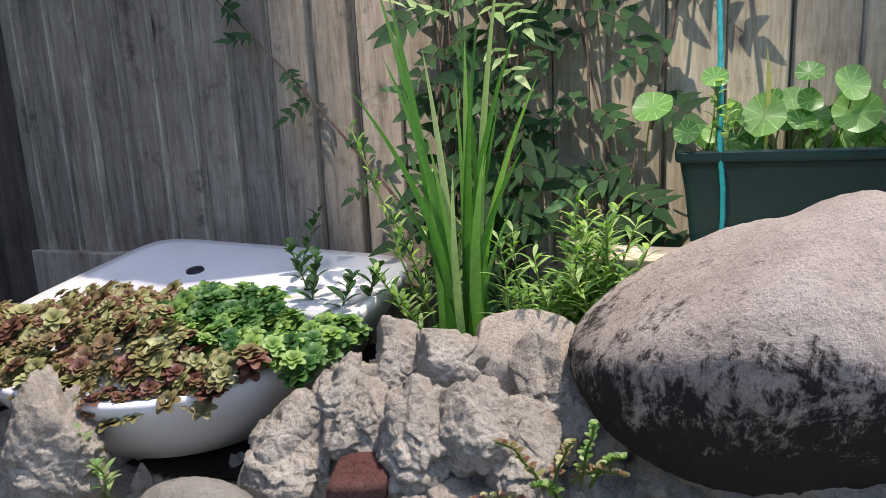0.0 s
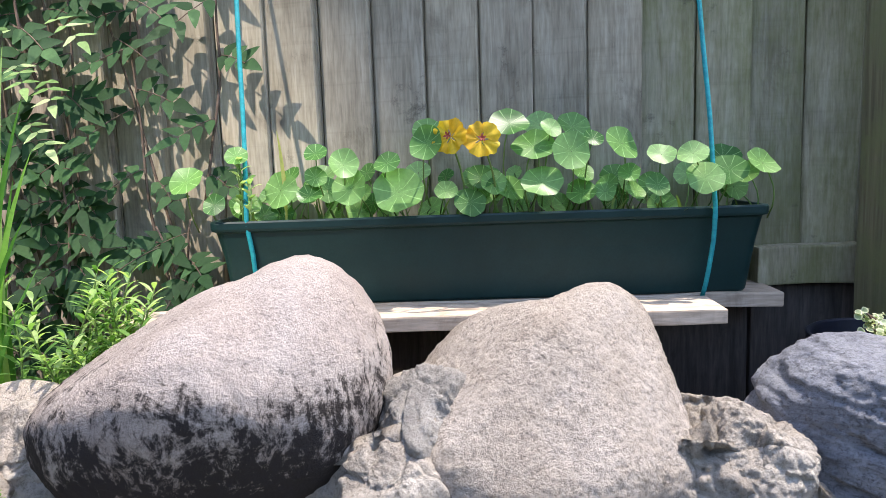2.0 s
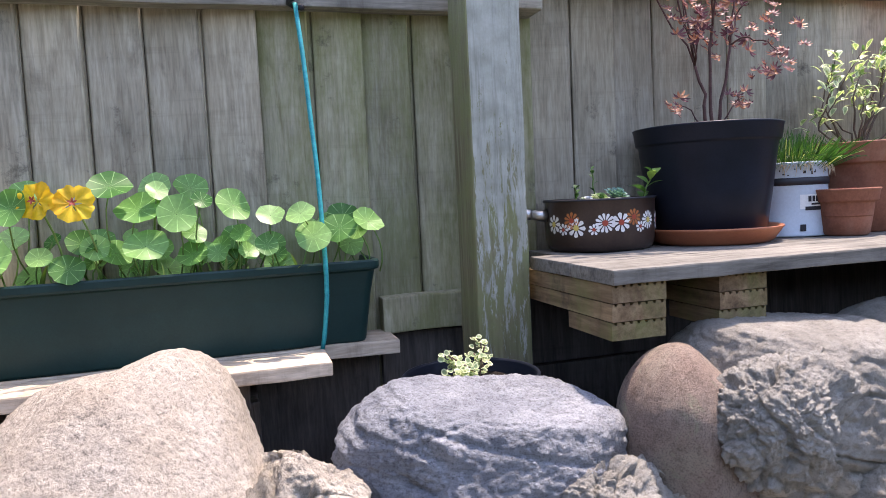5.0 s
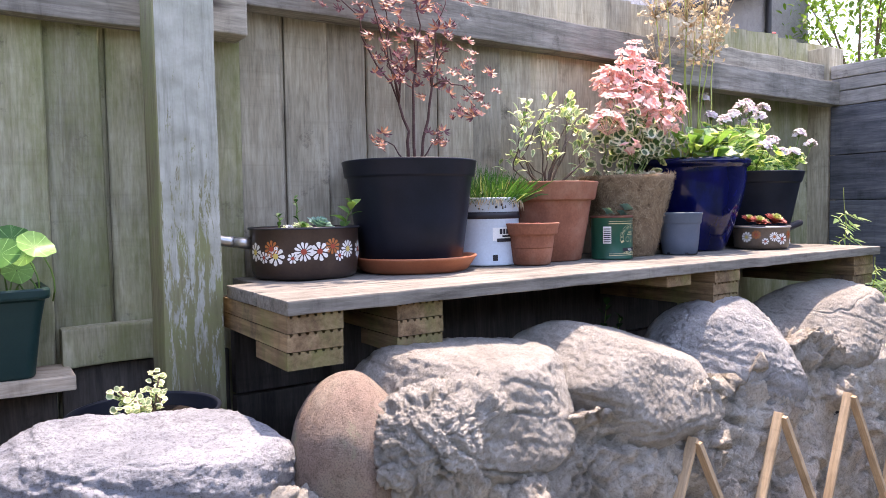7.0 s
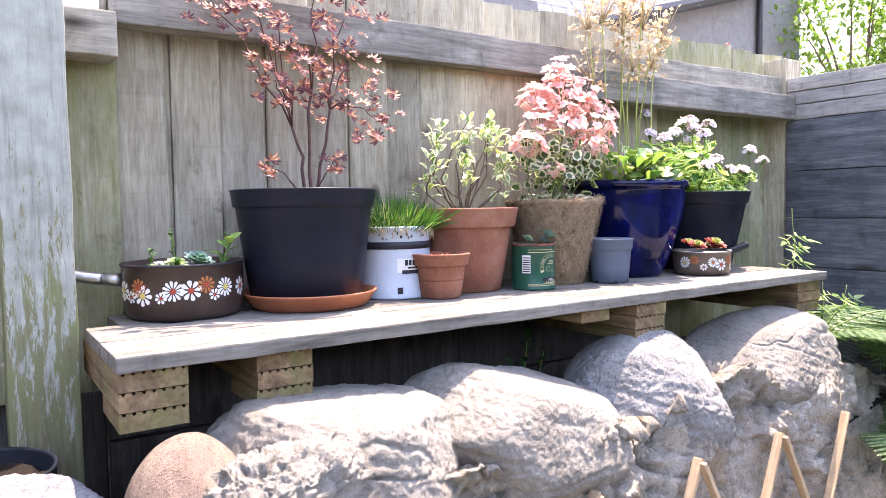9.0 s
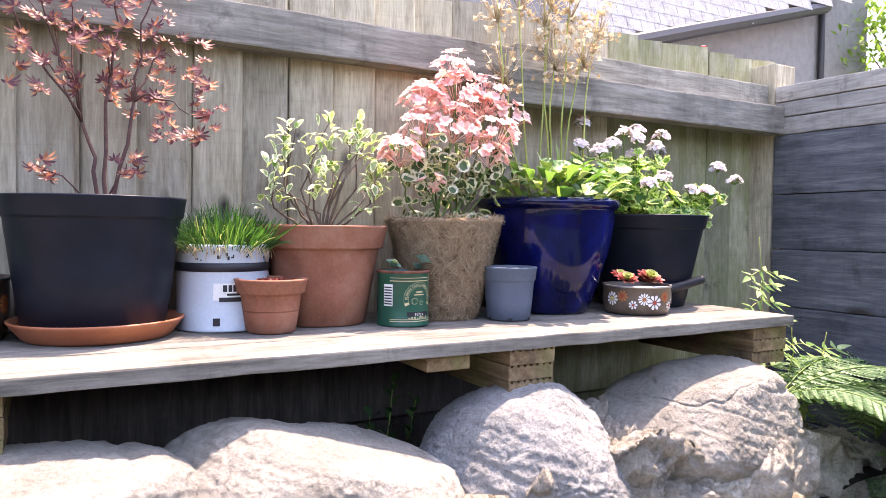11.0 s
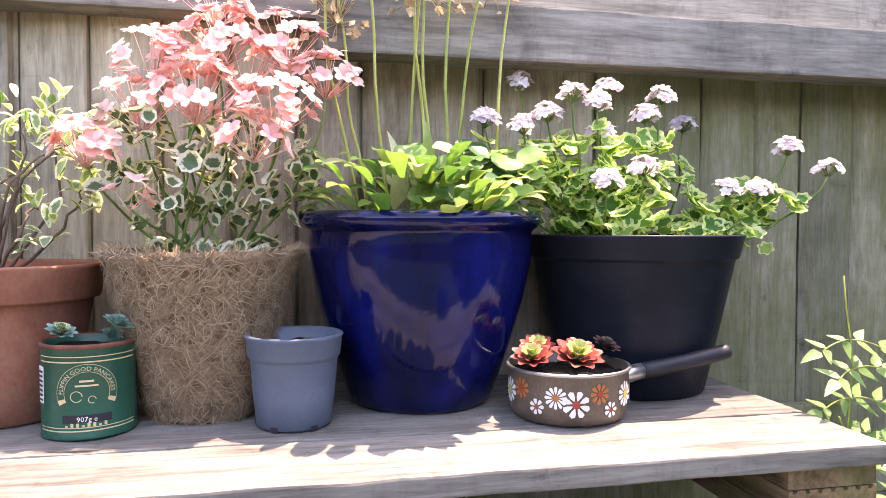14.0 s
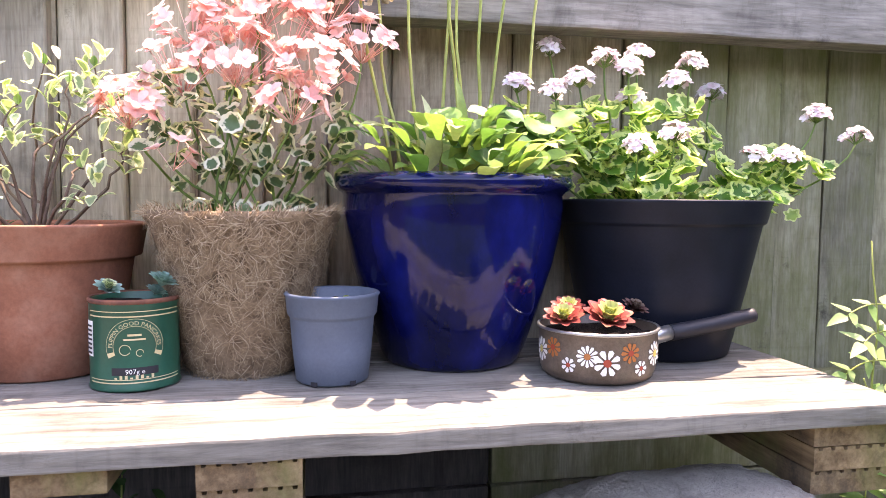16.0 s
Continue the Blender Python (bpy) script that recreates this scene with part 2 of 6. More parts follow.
M_DARK = timber("dark_sleeper", [(0.25, (0.055, 0.06, 0.07)), (0.5, (0.11, 0.115, 0.13)), (0.75, (0.19, 0.19, 0.2))], along="y", dirt=0.1)
# near-black: shade under bench and trough is put into this colour
M_SIDE_SHADE = timber("dark_shade_board", [(0.25, (0.04, 0.035, 0.032)), (0.5, (0.09, 0.08, 0.072)), (0.75, (0.14, 0.125, 0.11))], dirt=0.2)
M_BATTEN = timber("trellis_batten", [(0.25, (0.36, 0.25, 0.15)), (0.5, (0.52, 0.38, 0.24)), (0.75, (0.62, 0.48, 0.33))])
# stain colour also stands in for shade on the boulder's lower face
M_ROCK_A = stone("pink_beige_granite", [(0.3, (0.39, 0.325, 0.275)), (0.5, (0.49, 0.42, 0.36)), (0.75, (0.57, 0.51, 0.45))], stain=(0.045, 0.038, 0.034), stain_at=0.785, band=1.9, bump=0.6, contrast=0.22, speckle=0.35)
M_ROCK_B = stone("warm_sandstone", [(0.3, (0.37, 0.315, 0.25)), (0.5, (0.47, 0.41, 0.335)), (0.75, (0.56, 0.50, 0.425))], stain=(0.27, 0.235, 0.19), stain_at=0.6, bump=0.6, contrast=0.4)
M_ROCK_C = stone("blue_grey_slate", [(0.3, (0.21, 0.22, 0.245)), (0.5, (0.31, 0.32, 0.34)), (0.75, (0.45, 0.45, 0.46))], layered=(0.35, 0.6, 2.2), bump=1.0)
M_ROCK_D = stone("red_sandstone", [(0.3, (0.24, 0.165, 0.13)), (0.5, (0.31, 0.235, 0.185)), (0.75, (0.33, 0.305, 0.23))], pit=160, bump=0.2, stain=(0.30, 0.29, 0.19), stain_at=0.55)
M_ROCK_E = stone("pale_grey_stone", [(0.3, (0.25, 0.23, 0.195)), (0.5, (0.36, 0.335, 0.29)), (0.75, (0.48, 0.455, 0.40))], stain=(0.16, 0.14, 0.115), stain_at=0.6, contrast=0.4, speckle=0.2, bump=0.9)
M_ROCK_F = stone("light_grey_granite", [(0.3, (0.26, 0.26, 0.255)), (0.5, (0.37, 0.365, 0.35)), (0.75, (0.50, 0.485, 0.45))], stain=(0.20, 0.205, 0.21), stain_at=0.57, contrast=0.5, speckle=0.3, bump=0.9)
M_MORTAR = stone("crumbling_mortar", [(0.3, (0.28, 0.245, 0.20)), (0.5, (0.45, 0.40, 0.33)), (0.75, (0.60, 0.555, 0.47))], stain=(0.17, 0.145, 0.11), stain_at=0.65, pit=70, bump=1.0, contrast=0.55, speckle=0.35, depth=0.006)
M_BRICK = stone("red_brick", [(0.3, (0.10, 0.042, 0.034)), (0.5, (0.165, 0.072, 0.058)), (0.75, (0.26, 0.15, 0.125))], pit=120)
M_SOIL = stone("dark_soil", [(0.3, (0.0165, 0.0121, 0.0088)), (0.5, (0.0303, 0.0231, 0.0176)), (0.8, (0.055, 0.044, 0.033))], pit=120, bump=1.0)
M_PATH = stone("path_concrete", [(0.3, (0.22, 0.21, 0.195)), (0.5, (0.29, 0.28, 0.26)), (0.8, (0.37, 0.36, 0.335))], pit=60)
M_LAWN = surface("mown_grass", [(0.3, (0.025, 0.045, 0.012)), (0.5, (0.04, 0.07, 0.02)), (0.75, (0.065, 0.10, 0.03))], 6, 220, 0.9, 0.9, 0.01, speck=0.6)
M_RENDER = stone("house_render", [(0.3, (0.17, 0.17, 0.18)), (0.5, (0.21, 0.21, 0.22)), (0.8, (0.25, 0.25, 0.26))], pit=60, bump=0.2)
M_GARDENWALL = stone("garden_wall_render", [(0.3, (0.06, 0.055, 0.05)), (0.5, (0.09, 0.083, 0.075)), (0.8, (0.13, 0.12, 0.11))], pit=60, bump=0.2)
M_TROUGH = surface("dark_green_plastic", [(0.3, (0.006, 0.027, 0.025)), (0.7, (0.011, 0.040, 0.037))], 9, 260, 0.45, 0.15, 0.0005, speck=0.2, specular=0.28)
M_ROPE = surface("turquoise_cord", [(0.3, (0.0, 0.24, 0.27)), (0.7, (0.01, 0.40, 0.42))], 60, 500, 0.6, 0.6, 0.001, stretch=(1, 1, 2))
M_BLACK = surface("black_plastic", [(0.3, (0.009, 0.011, 0.017)), (0.7, (0.015, 0.018, 0.028))], 14, 300, 0.40, 0.15, 0.0004, speck=0.25, specular=0.16)
M_TERRA = surface("terracotta", [(0.3, (0.21, 0.075, 0.042)), (0.5, (0.30, 0.115, 0.066)), (0.75, (0.38, 0.19, 0.125))], 11, 180, 0.85, 0.25, 0.001, speck=0.25)
M_SAUCER = surface("orange_plastic", [(0.3, (0.36, 0.11, 0.05)), (0.7, (0.45, 0.16, 0.075))], 10, 200, 0.5, 0.1, 0.0004, speck=0.15)
M_ENAMEL = surface("brown_enamel", [(0.3, (0.035, 0.022, 0.018)), (0.7, (0.065, 0.042, 0.032))], 14, 240, 0.3, 0.12, 0.0004, speck=0.3)
M_ENAMEL_OLD = surface("rusty_olive_enamel", [(0.3, (0.09, 0.065, 0.045)), (0.5, (0.135, 0.10, 0.075)), (0.75, (0.10, 0.095, 0.065))], 22, 240, 0.36, 0.15, 0.0004, speck=0.35)
M_GLAZE = surface("cobalt_glaze", [(0.3, (0.001, 0.002, 0.012)), (0.5, (0.002, 0.004, 0.045)), (0.75, (0.004, 0.010, 0.13))], 9, 32, 0.08, 0.22, 0.0025, stretch=(1, 1, 0.55), speck=0.2, coat=0.1, specular=0.32)
M_GREYPOT = surface("blue_grey_plastic", [(0.3, (0.085, 0.11, 0.15)), (0.7, (0.12, 0.15, 0.195))], 12, 260, 0.5, 0.1, 0.0004, speck=0.15)
M_COIR = surface("coconut_fibre", [(0.3, (0.12, 0.075, 0.04)), (0.5, (0.25, 0.165, 0.095)), (0.75, (0.38, 0.27, 0.165))], 55, 330, 0.95, 0.9, 0.004, speck=0.5)
M_FIBRE = foliage("loose_fibre", [(0.0, (0.26, 0.165, 0.09)), (0.5, (0.40, 0.28, 0.17)), (1.0, (0.58, 0.45, 0.31))], glow=0.2, rough=0.8)
M_PORCELAIN = surface("white_porcelain", [(0.3, (0.74, 0.74, 0.72)), (0.7, (0.80, 0.80, 0.78))], 8, 120, 0.18, 0.05, 0.0006, speck=0.06, coat=0.6)
M_PAINTTIN = surface("pale_blue_tin", [(0.3, (0.47, 0.54, 0.60)), (0.7, (0.55, 0.61, 0.66))], 9, 200, 0.35, 0.05, 0.0004, speck=0.12)
M_STEEL = surface("dull_steel", [(0.3, (0.45, 0.45, 0.44)), (0.7, (0.62, 0.62, 0.6))], 20, 200, 0.35, 0.1, 0.0004, speck=0.2, metal=0.9)
M_TIN = surface("green_tin", [(0.3, (0.006, 0.065, 0.04)), (0.7, (0.012, 0.10, 0.06))], 14, 200, 0.3, 0.05, 0.0004, speck=0.15)
M_GOLD = surface("gold_print", [(0.3, (0.50, 0.40, 0.19)), (0.7, (0.68, 0.58, 0.34))], 30, 200, 0.4, 0.05, 0.0003, speck=0.1)
M_RUST = surface("rusty_rim", [(0.3, (0.09, 0.03, 0.02)), (0.7, (0.20, 0.075, 0.04))], 60, 300, 0.8, 0.4, 0.001)
M_WHITE = plain("white_print", (0.78, 0.77, 0.73))
M_ORANGE = plain("orange_print", (0.42, 0.14, 0.04))
M_RED = plain("red_print", (0.38, 0.06, 0.03))
M_YELLOW = plain("yellow_print", (0.62, 0.48, 0.12))
M_INK = plain("dark_ink", (0.02, 0.02, 0.025))
M_STEM = foliage("green_stem", [(0.0, (0.10, 0.19, 0.045)), (1.0, (0.20, 0.29, 0.08))], glow=0.15)
M_BARK = surface("brown_twig", [(0.3, (0.10, 0.065, 0.045)), (0.7, (0.21, 0.15, 0.11))], 60, 260, 0.85, 0.4, 0.001)
M_REDTWIG = surface("dark_red_twig", [(0.3, (0.07, 0.03, 0.028)), (0.7, (0.15, 0.075, 0.06))], 60, 260, 0.8, 0.3, 0.001)
M_NAST = foliage("round_leaf", [(0.0, (0.06, 0.18, 0.04)), (0.5, (0.15, 0.33, 0.085)), (1.0, (0.31, 0.50, 0.19))], vein=1.0, glow=0.38, rough=0.4)
M_IRIS = foliage("sword_leaf", [(0.0, (0.035, 0.12, 0.02)), (0.6, (0.09, 0.26, 0.04)), (0.85, (0.20, 0.40, 0.08)), (1.0, (0.42, 0.52, 0.26))], glow=0.42)
M_VINE = foliage("vine_leaf", [(0.0, (0.018, 0.055, 0.018)), (0.7, (0.034, 0.095, 0.03)), (1.0, (0.07, 0.16, 0.055))], glow=0.25, rough=0.7)
M_SHRUB = foliage("narrow_leaf", [(0.0, (0.06, 0.15, 0.035)), (0.5, (0.15, 0.29, 0.07)), (1.0, (0.38, 0.50, 0.20))], glow=0.42)
M_SEDUM_RED = foliage("bronze_sedum", [(0.0, (0.15, 0.06, 0.045)), (0.25, (0.20, 0.105, 0.06)), (0.45, (0.20, 0.165, 0.07)), (0.75, (0.27, 0.265, 0.10)), (1.0, (0.42, 0.42, 0.20))], glow=0.25)
M_SEDUM = foliage("green_sedum", [(0.0, (0.035, 0.11, 0.028)), (0.5, (0.09, 0.20, 0.05)), (1.0, (0.28, 0.42, 0.11))], glow=0.25)
M_FERN = foliage("fern_leaf", [(0.0, (0.08, 0.16, 0.075)), (1.0, (0.27, 0.38, 0.22))], glow=0.35)
M_LIGHTLEAF = foliage("jasmine_leaf", [(0.0, (0.13, 0.24, 0.07)), (0.6, (0.24, 0.36, 0.14)), (1.0, (0.42, 0.52, 0.27))], glow=0.4)
M_VARIEG = foliage("cream_edged_leaf", [(0.0, (0.05, 0.095, 0.04)), (1.0, (0.11, 0.17, 0.075))], edge=(0.64, 0.61, 0.47), glow=0.3, rim=0.6)
M_SAGE = foliage("variegated_sage", [(0.0, (0.18, 0.25, 0.12)), (1.0, (0.31, 0.39, 0.22))], edge=(0.62, 0.64, 0.42), glow=0.35)
M_PELARG = foliage("pelargonium_leaf", [(0.0, (0.06, 0.18, 0.04)), (0.6, (0.15, 0.32, 0.075)), (1.0, (0.33, 0.47, 0.13))], edge=(0.70, 0.74, 0.38), glow=0.45, rim=0.66)
M_LAUREL = foliage("yellow_green_leaf", [(0.0, (0.07, 0.16, 0.04)), (0.4, (0.17, 0.29, 0.08)), (0.8, (0.36, 0.41, 0.13)), (1.0, (0.52, 0.54, 0.32))], glow=0.32, rough=0.35)
M_PINK = foliage("salmon_petal", [(0.0, (0.88, 0.42, 0.36)), (0.4, (0.92, 0.60, 0.54)), (1.0, (0.95, 0.80, 0.76))], glow=0.5)
M_LILAC = foliage("pale_lilac_petal", [(0.0, (0.80, 0.62, 0.70)), (0.4, (0.86, 0.78, 0.80)), (1.0, (0.90, 0.87, 0.86))], glow=0.4)
M_GOLDPETAL = foliage("golden_petal", [(0.0, (0.84, 0.47, 0.02)), (1.0, (0.90, 0.64, 0.03))], glow=0.35)
M_MAPLE = foliage("maple_leaf", [(0.0, (0.11, 0.04, 0.05)), (0.55, (0.22, 0.07, 0.075)), (0.8, (0.48, 0.17, 0.07)), (1.0, (0.66, 0.34, 0.20))], glow=0.45)
M_STRAW = foliage("dry_seed_head", [(0.0, (0.42, 0.29, 0.16)), (0.6, (0.62, 0.49, 0.31)), (1.0, (0.80, 0.69, 0.50))], glow=0.45)
M_STALK = foliage("yellow_green_stalk", [(0.0, (0.33, 0.38, 0.10)), (1.0, (0.46, 0.46, 0.15))], glow=0.15)
M_GRASS = foliage("fine_grass", [(0.0, (0.018, 0.06, 0.014)), (0.9, (0.055, 0.145, 0.032)), (1.0, (0.36, 0.36, 0.17))], glow=0.4)
M_SEMPER = foliage("red_rosette", [(0.0, (0.20, 0.028, 0.028)), (0.6, (0.30, 0.06, 0.048)), (1.0, (0.40, 0.16, 0.10))], glow=0.2)
M_SEMPER_IN = foliage("rosette_heart", [(0.0, (0.38, 0.42, 0.16)), (1.0, (0.52, 0.52, 0.24))], glow=0.2)
M_GLAUCOUS = foliage("blue_green_succulent", [(0.0, (0.17, 0.31, 0.27)), (1.0, (0.30, 0.46, 0.41))], glow=0.15)
M_TREE = foliage("tree_leaf", [(0.0, (0.084, 0.15, 0.03)), (1.0, (0.18, 0.258, 0.072))], glow=0.5)
M_SLATE = stone("roof_slate", [(0.3, (0.22, 0.22, 0.23)), (0.5, (0.30, 0.30, 0.31)), (0.8, (0.38, 0.38, 0.38))], pit=40, bump=0.3)


# ---- builders ----
class Soup:
    """Loose faces gathered into one mesh, with a UV for each vertex."""

    def __init__(self):
        self.v, self.f, self.uv = [], [], []

    def add(self, verts, faces, uvs=None):
        n = len(self.v)
        self.v.extend(verts)
        self.f.extend([[i + n for i in q] for q in faces])
        self.uv.extend(uvs or [(0.0, 0.0)] * len(verts))

    def mesh(self, name, mat, smooth=True):
        me = bpy.data.meshes.new(name)
        me.from_pydata([tuple(q) for q in self.v], [], self.f)
        layer = me.uv_layers.new(name="UVMap")
        index = np.empty(len(me.loops), dtype=np.int32)
        me.loops.foreach_get("vertex_index", index)
        layer.data.foreach_set("uv", np.array(self.uv, dtype=np.float32)[index].ravel())
        me.polygons.foreach_set("use_smooth", [smooth] * len(me.polygons))
        me.materials.append(mat)
        me.update()
        return me


def thing(name, at, label, category, group="", kind=""):
    ob = new(name)
    ob.location = at
    ob.empty_display_size = 0.02
    return tagged(ob, label, category, group, kind)


LOOSE = ("stem", "branch", "stalk", "leaves", "grass", "floret_stalk", "flower_stalk", "limb", "bud", "young_leaves", "round_leaves", "dead_grass", "outer_leaves", "heart_leaves")


def part(name, bm, mat, parent=None, label="", smooth=False):
    """One mesh object out of a bmesh, a Soup or a mesh, under a thing or a part."""
    if isinstance(bm, bmesh.types.BMesh):
        me = bpy.data.meshes.new(name)
        bm.to_mesh(me)
        bm.free()
        me.materials.append(mat)
        me.polygons.foreach_set("use_smooth", [smooth] * len(me.polygons))
    elif isinstance(bm, Soup):
        me = bm.mesh(name, mat, smooth)
    else:
        me = bm
    ob = new(name, me)
    if parent:
        ob.parent = parent
    return tagged(ob, label, kind="stuff" if name in LOOSE else "")


def box(cx, cy, cz, sx, sy, sz, bevel=0.003, bm=None, turn=0.0):
    bm = bm or bmesh.new()
    r = bmesh.ops.create_cube(bm, size=1.0, matrix=pose(cx, cy, cz, 0, 0, turn) @ Matrix.Diagonal((sx, sy, sz, 1)))
    if bevel:
        edges = {e for v in r["verts"] for e in v.link_edges}
        bmesh.ops.bevel(bm, geom=list(edges), offset=bevel, segments=2, affect="EDGES", profile=0.6)
    return bm


def plank(length, width, thick, axis="x", seed=0, wear=0.0015, bevel=0.003, steps=16):
    """A sawn board round the origin, slightly warped, with uneven worn edges."""
    bm = box(0, 0, 0, length, width, thick, bevel)
    if steps > 1:
        for k in range(1, steps):
            bmesh.ops.bisect_plane(bm, geom=bm.verts[:] + bm.edges[:] + bm.faces[:], plane_co=(-length / 2 + length * k / steps, 0, 0), plane_no=(1, 0, 0))
    for v in bm.verts:
        q = v.co * 14 + Vector((seed * 3.7, 0, 0))
        v.co += Vector((0, noise.noise(q), noise.noise(q + Vector((9, 5, 2))))) * wear
    if axis == "y":
        bmesh.ops.rotate(bm, verts=bm.verts, matrix=Matrix.Rotation(radians(90), 3, "Z"))
    if axis == "z":
        bmesh.ops.rotate(bm, verts=bm.verts, matrix=Matrix.Rotation(radians(90), 3, "Y") @ Matrix.Rotation(radians(90), 3, "X"))
    return bm


def lathe(profile, seg=64, wobble=0.0, seed=0):
    s = Soup()
    n = len(profile)
    for i in range(seg):
        a = 2 * math.pi * i / seg
        for r, z in profile:
            w = 1 + wobble * noise.noise((3 * math.cos(a) + seed, 3 * math.sin(a), z * 12))
            s.v.append((r * w * math.cos(a), r * w * math.sin(a), z))
    for i in range(seg):
        j = (i + 1) % seg
        for k in range(n - 1):
            s.f.append([i * n + k, j * n + k, j * n + k + 1, i * n + k + 1])
    s.uv = [(0, 0)] * len(s.v)
    return s


def tube(points, radius, seg=8, s=None, end=None):
    """A tapered tube along points."""
    s = s or Soup()
    pts = [Vector(p) for p in points]
    end = radius if end is None else end
    side = None
    rings = []
    for i, p in enumerate(pts):
        d = (pts[min(i + 1, len(pts) - 1)] - pts[max(i - 1, 0)]).normalized()
        if side is None:
            side = d.orthogonal().normalized()
        side = (side - d * side.dot(d)).normalized()
        up = d.cross(side)
        r = radius + (end - radius) * i / max(1, len(pts) - 1)
        rings.append([p + side * (r * math.cos(2 * math.pi * k / seg)) + up * (r * math.sin(2 * math.pi * k / seg)) for k in range(seg)])
    faces = [[a * seg + k, a * seg + (k + 1) % seg, (a + 1) * seg + (k + 1) % seg, (a + 1) * seg + k] for a in range(len(pts) - 1) for k in range(seg)]
    faces += [list(range(seg))[::-1], [(len(pts) - 1) * seg + k for k in range(seg)]]
    s.add([v for ring in rings for v in ring], faces)
    return s


def arc(a, b, sag, n=8, seed=0, wander=0.0):
    """Points from a to b, bowed by sag."""
    a, b, sag = Vector(a), Vector(b), Vector(sag)
    out = []
    for i in range(n + 1):
        t = i / n
        w = Vector((noise.noise((t * 3, seed, 0.3)), noise.noise((t * 3, seed, 7.3)), noise.noise((t * 3, seed, 3.9)))) * wander * math.sin(math.pi * t)
        out.append(a.lerp(b, t) + sag * (4 * t * (1 - t)) + w)
    return out


def blade(s, base, tip, bend, width, up=(0, 0, 1), rows=5, fold=0.25, shape=None, cols=2):
    """A leaf from base to tip: pointed or shaped outline, bent and folded along its rib."""
    base, tip, bend, up = Vector(base), Vector(tip), Vector(bend), Vector(up)
    d = (tip - base).normalized()
    side = d.cross(up)
    side = side.normalized() if side.length > 1e-4 else d.orthogonal().normalized()
    nrm = side.cross(d)
    verts, uvs, faces = [], [], []
    for i in range(rows + 1):
        t = i / rows
        w = (shape(t) if shape else math.sin(math.pi * min(1, t * 0.94 + 0.04)) ** 0.8) * width / 2
        c = base.lerp(tip, t) + bend * (4 * t * (1 - t))
        for k in range(-1, 2):
            verts.append(c + side * (k * w) + nrm * (abs(k) * w * fold))
            uvs.append((0.5 + 0.5 * k, max(abs(k) * 0.95, abs(2 * t - 1))))
    for i in range(rows):
        for k in range(2):
            a = i * 3 + k
            faces.append([a, a + 1, a + 4, a + 3])
    s.add(verts, faces, uvs)


def disc_leaf(s, centre, normal, radius, lobes=9, dip=0.18, wave=0.06, seed=0, spin=0.0, rings=3):
    """A round leaf with a soft wavy rim, its veins running out from the stalk."""
    n = Vector(normal).normalized()
    x = n.orthogonal().normalized()
    y = n.cross(x)
    seg = 26
    verts, uvs, faces = [Vector(centre)], [(0.0, 0.0)], []
    for r in range(1, rings + 1):
        for k in range(seg):
            a = 2 * math.pi * k / seg
            rr = radius * r / rings * (1 + wave * math.cos(lobes * a) * r / rings + 0.05 * math.sin(2 * a + seed))
            h = radius * (dip * (r / rings) ** 2 + (0.06 * math.cos(3 * a + seed) + 0.09 * math.cos(2 * a + 2 * seed)) * (r / rings) ** 2)
            verts.append(Vector(centre) + x * (rr * math.cos(a + spin)) + y * (rr * math.sin(a + spin)) + n * h)
            uvs.append((k / seg, r / rings))
    for k in range(seg):
        faces.append([0, 1 + k, 1 + (k + 1) % seg])
    for r in range(rings - 1):
        for k in range(seg):
            j = (k + 1) % seg
            faces.append([1 + r * seg + k, 1 + (r + 1) * seg + k, 1 + (r + 1) * seg + j, 1 + r * seg + j])
    s.add(verts, faces, uvs)


def crumbs(q):
    """Broken mortar: angular chunks at two sizes, each tilted its own way, parted by cracks, with a few pits."""
    w = q + 0.012 * Vector((noise.noise(q * 19), noise.noise(q * 19 + Vector((7, 0, 0))), noise.noise(q * 19 + Vector((0, 7, 0)))))
    out = 0.32
    for scale, weight, gap in ((8.5, 0.95, 0.05), (23, 0.34, 0.07)):
        near, at = noise.voronoi(w * scale)
        cell = Vector(at[0])
        tilt = Vector((noise.noise(cell * 2.3), noise.noise(cell * 2.3 + Vector((5, 1, 2))), noise.noise(cell * 2.3 + Vector((1, 6, 3)))))
        out += weight * (0.8 * noise.noise(cell * 1.7 + Vector((2, 8, 4))) + 0.9 * tilt.dot(w * scale - cell))
        open_here = max(0.0, min(1.0, 0.4 + 2.5 * noise.noise(w * 5 + Vector((scale, 0, 3)))))
        out -= weight * 0.4 * open_here * max(0.0, 1 - (near[1] - near[0]) / gap)
    pit = max(0.0, noise.noise(w * 30 + Vector((8, 2, 6))) - 0.2)
    return out + 0.30 * abs(noise.noise(w * 42)) + 0.20 * abs(noise.noise(w * 90)) + 0.10 * noise.noise(w * 150) - 1.3 * pit


